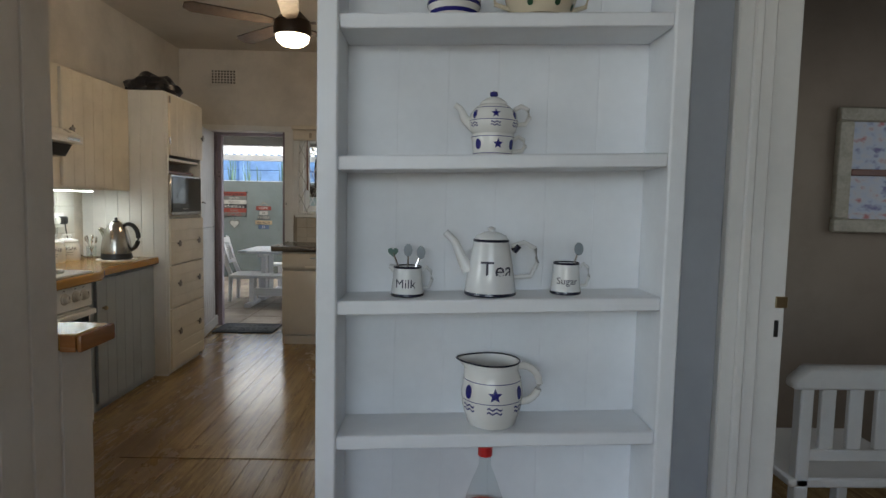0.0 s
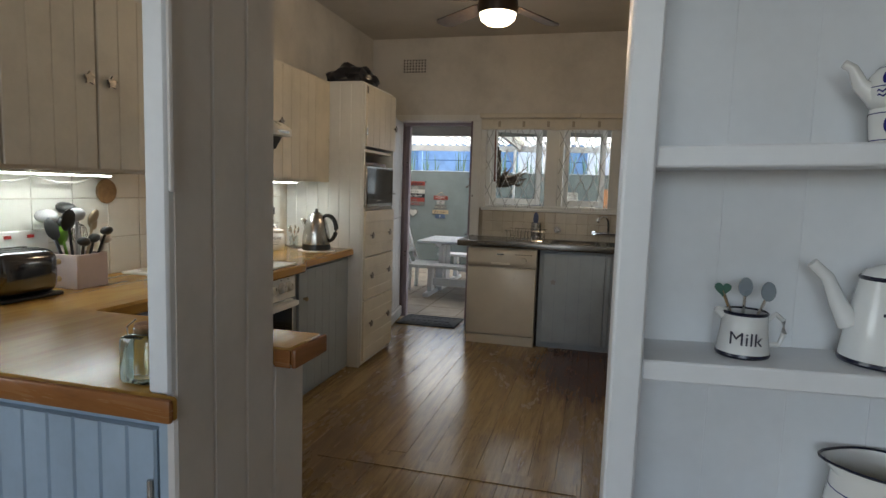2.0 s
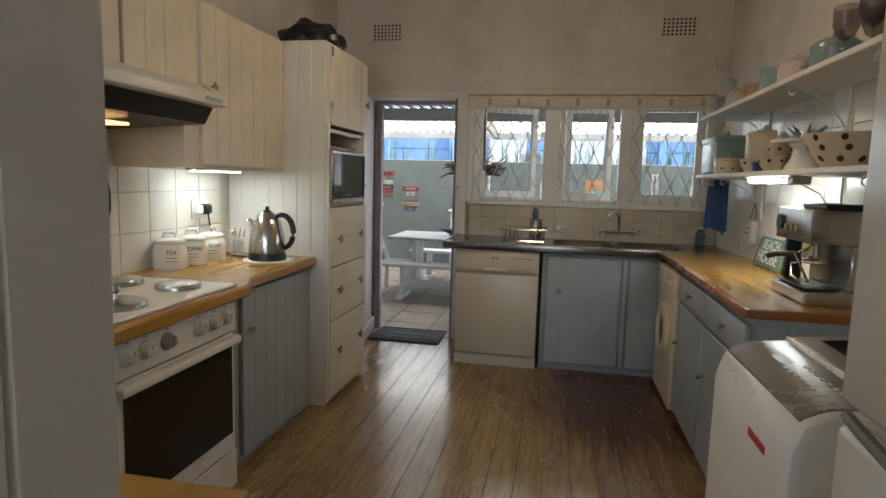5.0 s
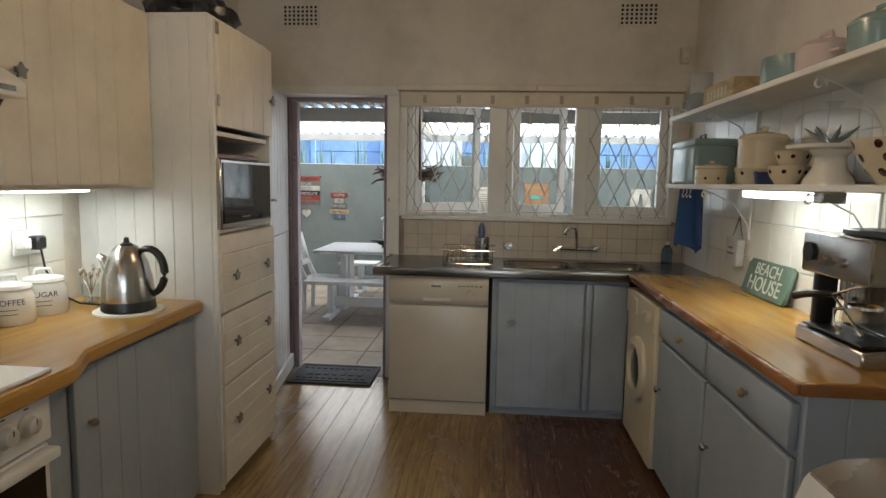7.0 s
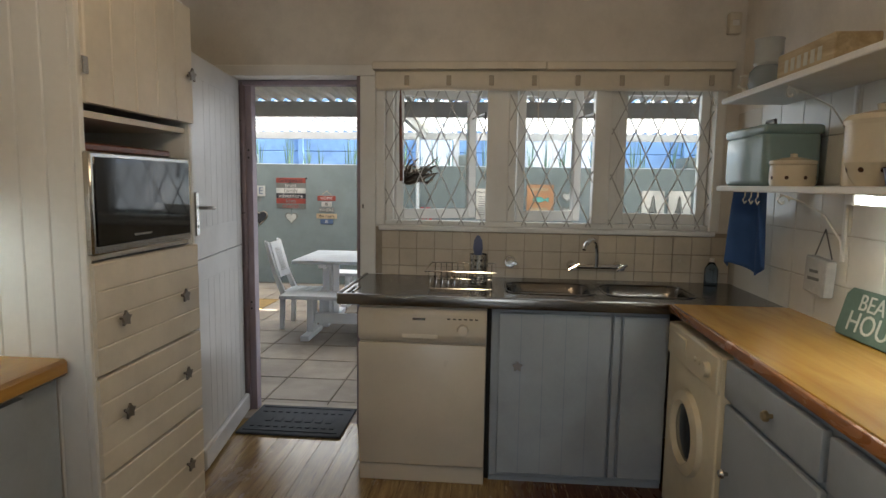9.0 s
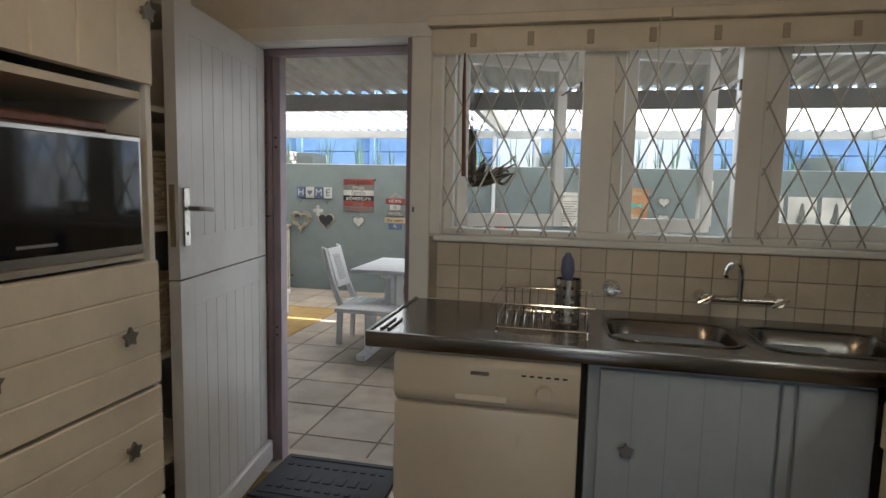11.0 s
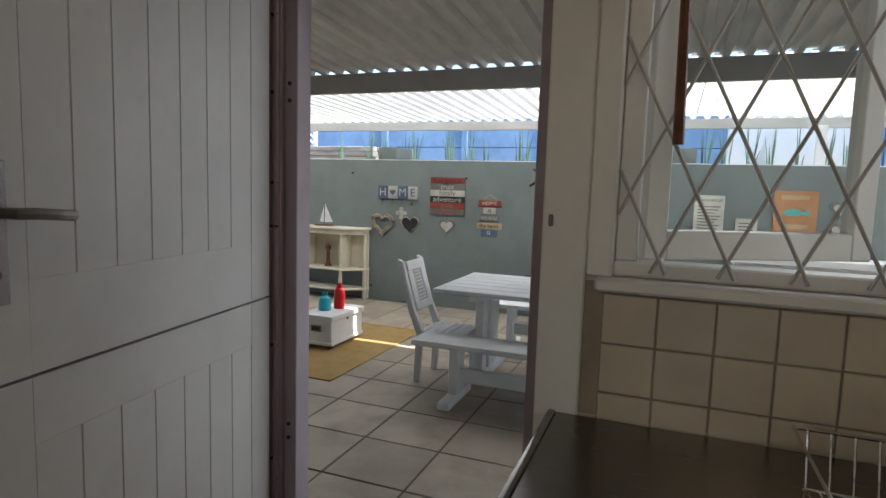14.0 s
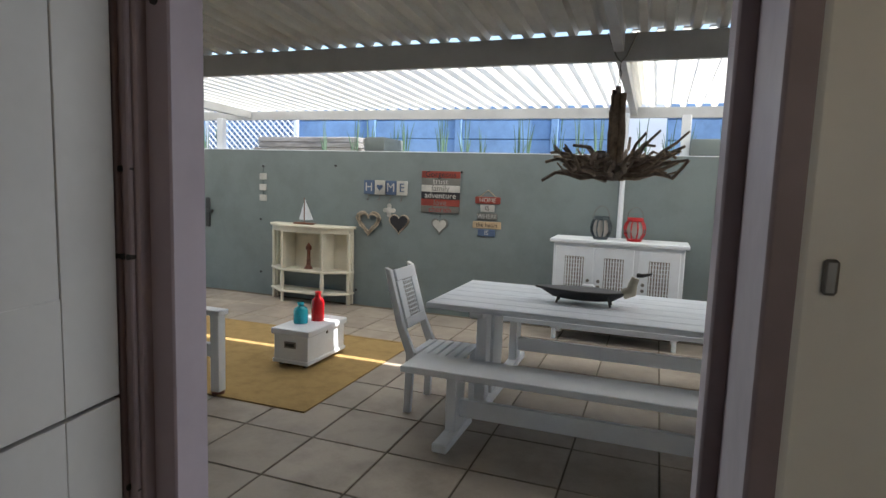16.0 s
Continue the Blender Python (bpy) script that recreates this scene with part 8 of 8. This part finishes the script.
part("can", lathe([(0, 0), (0.095, 0), (0.098, 0.02), (0.098, 0.195), (0, 0.195)], c, 32), CERCREAM, cnr)
part("lid", lathe([(0.102, 0.19), (0.104, 0.205), (0.09, 0.222), (0.03, 0.235), (0.015, 0.238), (0.02, 0.255), (0, 0.262)], c, 32), CERCREAM, cnr)
c = (0.37, 4.55, S2)
bw1 = thing("dotted_bowl", c, "small cream bowl with brown dots", "bowl", "dotted bowls")
pf = [(0.035, 0.0), (0.055, 0.03), (0.068, 0.07)]
part("bowl", lathe([(0, 0)] + pf + [(0.064, 0.07), (0.05, 0.03), (0, 0.008)], c, 28), CERCREAM, bw1)
dots(bw1, c, radius_of(pf), (0.048,), 0.008, 7, 2)
for xx, yy, zz in ((0.36, 4.22, S2), (0.42, 4.30, S2), (0.42, 4.30, S2 + 0.06)):
    copy_thing(bw1, pose(xx, yy, zz, 0, 0, 40 * (zz + yy)))
c = (0.46, 4.12, S2)
ck = thing("cake_stand", c, "white cake stand under a clear glass dome", "cake stand")
part("foot", lathe([(0.085, 0), (0.08, 0.02), (0.055, 0.06), (0.05, 0.10), (0.07, 0.125), (0.0, 0.125)], c, 28), CER, ck)
part("plate", lathe([(0.07, 0.125), (0.14, 0.130), (0.145, 0.142), (0.0, 0.142)], c, 36), CER, ck)
dome = part("dome", lathe([(0.115, 0.143), (0.118, 0.20), (0.112, 0.245), (0.085, 0.262), (0.03, 0.268), (0.014, 0.272), (0.02, 0.285), (0.03, 0.295), (0, 0.300)], c, 36), DOMEGLASS, ck, "clear glass dome")
for k in range(7):
    a = 2 * math.pi * k / 7
    part("pod_spike", tube([(c[0], c[1], c[2] + 0.146), (c[0] + 0.05 * math.cos(a), c[1] + 0.05 * math.sin(a), c[2] + 0.175), (c[0] + 0.085 * math.cos(a), c[1] + 0.085 * math.sin(a), c[2] + 0.205)], [0.010, 0.008, 0.002], 6), GREYBLUE, ck, "dark spiky dried pod")
c = (0.43, 3.66, S2)
bwl = thing("large_dotted_bowl", c, "large cream mixing bowl with brown dots", "bowl")
pf = [(0.07, 0.0), (0.105, 0.04), (0.135, 0.09), (0.150, 0.13)]
part("bowl", lathe([(0, 0)] + pf + [(0.145, 0.13), (0.125, 0.08), (0.06, 0.012), (0, 0.01)], c, 40), CERCREAM, bwl)
dots(bwl, c, radius_of(pf), (0.035, 0.075, 0.112), 0.012, 9, 3)
c = (0.46, 3.36, S2)
zb = thing("striped_vase", c, "cream vase with black zebra stripes", "vase")
pf = [(0.05, 0.0), (0.075, 0.06), (0.07, 0.15), (0.045, 0.21), (0.05, 0.24)]
part("vase", lathe([(0, 0)] + pf, c, 28), CER, zb)
for k in range(9):
    part("stripe", ring_band(c, radius_of(pf), 0.03 + 0.023 * k, 0.010, -3.1 + 0.2 * (k % 2), 2.9, 20), BLACK, zb)
solo("blue_dish", lathe([(0, 0), (0.05, 0), (0.06, 0.05), (0.055, 0.05), (0, 0.01)], (0.38, 4.40, S2), 24), paint("cobalt", (0.02, 0.035, 0.12), 0.25), "small dark blue dish on the shelf", "dish", at=(0.38, 4.40, S2))

# upper shelf
c = (0.42, 5.38, S1)
wj = thing("grey_jug", c, "stacked dark and pale grey jugs", "jug")
part("body", lathe([(0, 0), (0.06, 0), (0.075, 0.04), (0.07, 0.09), (0.05, 0.115), (0, 0.115)], c, 24), GREYBLUE, wj)
part("upper_jug", lathe([(0.05, 0.115), (0.058, 0.125), (0.055, 0.215), (0.06, 0.225), (0.05, 0.225), (0.045, 0.13)], c, 24), paint("pale_grey_glaze", (0.42, 0.44, 0.44), 0.3), wj)
part("handle", tube([(0.36, 5.42, S1 + 0.08), (0.335, 5.44, S1 + 0.085), (0.33, 5.445, S1 + 0.04), (0.36, 5.42, S1 + 0.025)], 0.006, 6), CER, wj)
bxu = thing("wooden_box", (0.42, 5.03, S1), "long pale wooden box with faded lettering", "box")
PALEW = wood("pale_box_wood", (0.34, 0.25, 0.14), (0.54, 0.43, 0.27), 0.6, (9, 1, 9), 0)
part("box", box(0.35, 0.50, 4.76, 5.14, S1, S1 + 0.105, 0.004), PALEW, bxu)
for k in range(6):
    part("letter_bar", box(0.3485, 0.3502, 4.83 + 0.045 * k, 4.855 + 0.045 * k, S1 + 0.03, S1 + 0.075), LETTER, bxu, smooth=False)


def enamel_pan(x, y, r, h, m, label, lid=True):
    c_ = (x, y, S1)
    e_ = thing("enamel_casserole", c_, label, "casserole", "casseroles on the shelf")
    part("pot", lathe([(0, 0), (r * 0.92, 0), (r, 0.02), (r, h), (r * 0.96, h), (0, h - 0.004)], c_, 32), m, e_)
    if lid:
        part("lid", lathe([(r * 1.03, h), (r * 1.03, h + 0.012), (r * 0.7, h + 0.034), (r * 0.1, h + 0.044), (0, h + 0.045)], c_, 32), m, e_)
        part("lid_handle", tube([(x, y - 0.04, S1 + h + 0.035), (x, y - 0.03, S1 + h + 0.062), (x, y + 0.03, S1 + h + 0.062), (x, y + 0.04, S1 + h + 0.035)], 0.008, 8), m, e_)
    for s in (-1, 1):
        part("side_handle", tube([(x - 0.03, y + s * r * 0.97, S1 + h * 0.75), (x - 0.02, y + s * (r + 0.03), S1 + h * 0.75), (x + 0.02, y + s * (r + 0.03), S1 + h * 0.75), (x + 0.03, y + s * r * 0.97, S1 + h * 0.75)], 0.006, 6), m, e_)
    return e_


enamel_pan(0.44, 4.40, 0.115, 0.110, AQUA, "open aqua enamel casserole on the shelf", False)
enamel_pan(0.40, 4.10, 0.090, 0.070, PINKISH, "low pale pink enamel dish with a lid")
enamel_pan(0.45, 3.88, 0.092, 0.100, AQUA, "aqua enamel casserole with a lid")
SMOKE = pane_glass("smoke_glass", 0.05)
SMOKE.node_tree.nodes["Transparent BSDF"].inputs[0].default_value = (0.48, 0.45, 0.43, 1)
for x, y in ((0.38, 3.64), (0.46, 3.60), (0.38, 3.44), (0.47, 3.36)):
    gt = thing("wine_glass", (x, y, S1), "smoky stemmed drinking glass", "glass", "glasses on the shelf")
    part("foot", lathe([(0, 0), (0.036, 0), (0.034, 0.004), (0.005, 0.010), (0.005, 0.075)], (x, y, S1), 20), PANE, gt)
    part("bowl", lathe([(0.005, 0.075), (0.030, 0.09), (0.044, 0.13), (0.046, 0.20)], (x, y, S1), 20), SMOKE, gt, "smoky glass bowl")
solo("beige_pot", lathe([(0, 0), (0.06, 0), (0.08, 0.08), (0.075, 0.17), (0.06, 0.18), (0, 0.17)], (0.45, 3.13, S1), 24), CERCREAM, "beige ceramic pot at the shelf end", "pot", at=(0.45, 3.13, S1))

# ---- side room: picture and chair ----
pic = thing("wall_picture", (2.5, 3.03, 1.25), "framed seaside picture in a distressed cream frame", "picture")
FRAMEC = wood("distressed_frame", (0.40, 0.36, 0.27), (0.56, 0.52, 0.42), 0.6, (6, 6, 6), 0.1)
px0, px1, pz0, pz1 = 2.17, 3.04, 1.25, 1.915
for a in ((px0, px1, pz0, pz0 + 0.075), (px0, px1, pz1 - 0.075, pz1), (px0, px0 + 0.085, pz0 + 0.075, pz1 - 0.075), (px1 - 0.085, px1, pz0 + 0.075, pz1 - 0.075)):
    part("frame", box(a[0], a[1], 3.01, 3.045, a[2], a[3], 0.008), FRAMEC, pic)
part("mid_rail", box(px0 + 0.085, px1 - 0.085, 3.015, 3.045, 1.555, 1.59, 0.003), DARKWOOD, pic)
m, t, p = nodes_of("painted_scene")
n1 = noise_tex(t, coords(t, (6, 6, 9)), 2.2, 3, 0.5)
t.links.new(ramp(t, n1, [(0.30, (0.16, 0.14, 0.30)), (0.45, (0.45, 0.50, 0.60)), (0.58, (0.52, 0.52, 0.55)), (0.70, (0.45, 0.16, 0.16))]), p.inputs["Base Color"])
p.inputs["Roughness"].default_value = 0.4
part("print", box(px0 + 0.085, px1 - 0.085, 3.03, 3.04, pz0 + 0.075, 1.555), m, pic, smooth=False)
part("print", box(px0 + 0.085, px1 - 0.085, 3.03, 3.04, 1.59, pz1 - 0.075), m, pic, smooth=False)

dc = thing("slat_back_chair", (1.35, 1.85, 0), "white painted wooden chair with slatted back", "chair")
for xx in (1.16, 1.60):
    part("back_leg", box(xx, xx + 0.045, 1.80, 1.845, 0, 0.79, 0.005), WHITE, dc)
    part("front_leg", box(xx, xx + 0.045, 2.2, 2.245, 0, 0.43, 0.005), WHITE, dc)
part("top_rail", prism([(1.13, 0.77), (1.13, 0.80), (1.18, 0.845), (1.62, 0.845), (1.68, 0.80), (1.68, 0.77)], "y", 1.79, 1.85, 0.008), WHITE, dc)
part("seat", box(1.14, 1.66, 1.80, 2.26, 0.43, 0.465, 0.008), WHITE, dc)
part("lower_rail", box(1.205, 1.60, 1.81, 1.84, 0.52, 0.56, 0.004), WHITE, dc)
for k in range(4):
    part("slat", box(1.24 + 0.095 * k, 1.29 + 0.095 * k, 1.815, 1.835, 0.56, 0.77, 0.003), WHITE, dc)

dc.location.x += 0.10

# ---- pieces of the setting: tiles, boards and slabs ----
def piece_mesh(name, w, h, t, bevel, material):
    """One flat piece, w by h, standing t proud, centred on its back; it looks along +z."""
    b = box(-w / 2, w / 2, -h / 2, h / 2, 0, t, bevel)
    return finish(name, b, material, False)


def lay(name, me, parent, m):
    ob = new(name, me)
    ob.parent = parent
    ob.matrix_basis = BASE[parent].inverted() @ m
    return ob


def tile_wall(name, me, parent, origin, u, v, normal_turn, nu, nv, pu, pv):
    for i in range(nu):
        for j in range(nv):
            at = Vector(origin) + Vector(u) * (pu * (i + 0.5)) + Vector(v) * (pv * (j + 0.5))
            tilt = pose(0, 0, 0, random.uniform(-0.25, 0.25), random.uniform(-0.25, 0.25), 0)
            lay("tile", me, parent, Matrix.Translation(at) @ normal_turn @ tilt)


TURN_X, TURN_NX, TURN_NY = pose(0, 0, 0, 0, 90, 0), pose(0, 0, 0, 0, -90, 0), pose(0, 0, 0, 90, 0, 0)
gs = structure("grout_end", box(-1.41, RX, WY - 0.006, WY, 0.93, 1.205), GROUT_DARK)
me150 = piece_mesh("tile", 0.1000, 0.0975, 0.007, 0.0015, TILE_BEIGE)
tile_wall("tile", me150, gs, (-1.374, WY - 0.006, 0.880), (1, 0, 0), (0, 0, 1), TURN_NY, 19, 3, 0.1033, 0.101)
gr = structure("grout_right", box(RX - 0.006, RX, 3.0, WY, 0.90, 1.86), GROUT)
me200 = piece_mesh("tile", 0.188, 0.196, 0.007, 0.0015, TILE_WHITE)
tile_wall("tile", me200, gr, (RX - 0.006, 2.99, 0.902), (0, 1, 0), (0, 0, 1), TURN_NX, 15, 5, 0.2, 0.192)
glf = structure("grout_left", box(LX, LX + 0.006, 1.42, 4.35, 0.90, 1.41), GROUT)
tile_wall("tile", me200, glf, (LX + 0.006, 1.44, 0.902), (0, 1, 0), (0, 0, 1), TURN_X, 14, 3, 0.2, 0.192)
structure("hood_backing", box(LX, LX + 0.012, 2.69, 3.41, 1.485, 1.62), WALL)

# floorboards
floor = structure("floor", box(-4.1, 3.2, -3.0, WY, -0.034, -0.021), GAPSHADE)
bw = 0.128
board_me = {}
rnd = random.Random(3)
for i in range(57):
    x0 = -4.1 + bw * i
    y = -3.0
    while y < WY:
        ln = rnd.choice((3.4, 4.3, 5.2, 6.1))
        if WY - (y + ln) < 1.2:
            ln = WY - y
        key = round(ln, 3)
        if key not in board_me:
            board_me[key] = piece_mesh("floorboard", bw - 0.0014, ln - 0.002, 0.021, 0.0009, FLOORWOOD)
        lay("floorboard", board_me[key], floor, Matrix.Translation((x0 + bw / 2, y + ln / 2, -0.021 + rnd.uniform(-0.0008, 0.0008))))
        y += ln
lay("cross_board", piece_mesh("cross_board", 1.30, 0.115, 0.004, 0.0015, FLOORWOOD), floor, Matrix.Translation((-0.93, 2.98, 0.0008)))

# patio slabs
slab = structure("patio_floor", box(-14.0, 9.0, OUT, PY, PZ - 0.012, PZ - 0.007), PATIOJOINT)
ps = 0.53
slab_me = [piece_mesh("slab", ps - 0.012, ps - 0.012, 0.008, 0.003, PATIOTILE) for k in range(2)]
far_bm = bmesh.new()
nx0 = -3.06
ny0 = 8.75
for i in range(-20, 22):
    for j in range(-5, 8):
        cx, cy = nx0 + ps * (i + 0.5), ny0 + ps * (j + 0.5)
        if cy - ps / 2 < OUT + 0.02 or cy + ps / 2 > PY + 0.3 or cx < -13.8 or cx > 8.8:
            continue
        if -8.5 < cx < 0.6:
            lay("slab", slab_me[(i + j) % 2], slab, Matrix.Translation((cx, cy, PZ - 0.008 + rnd.uniform(-0.001, 0.001))) @ pose(0, 0, 0, rnd.uniform(-0.12, 0.12), rnd.uniform(-0.12, 0.12), 0))
        else:
            add_box(far_bm, cx - ps / 2 + 0.006, cx + ps / 2 - 0.006, cy - ps / 2 + 0.006, cy + ps / 2 - 0.006, PZ - 0.008, PZ)
solo("far_slabs", far_bm, PATIOTILE, "beige concrete patio slabs", "paving", kind="stuff", smooth=False)
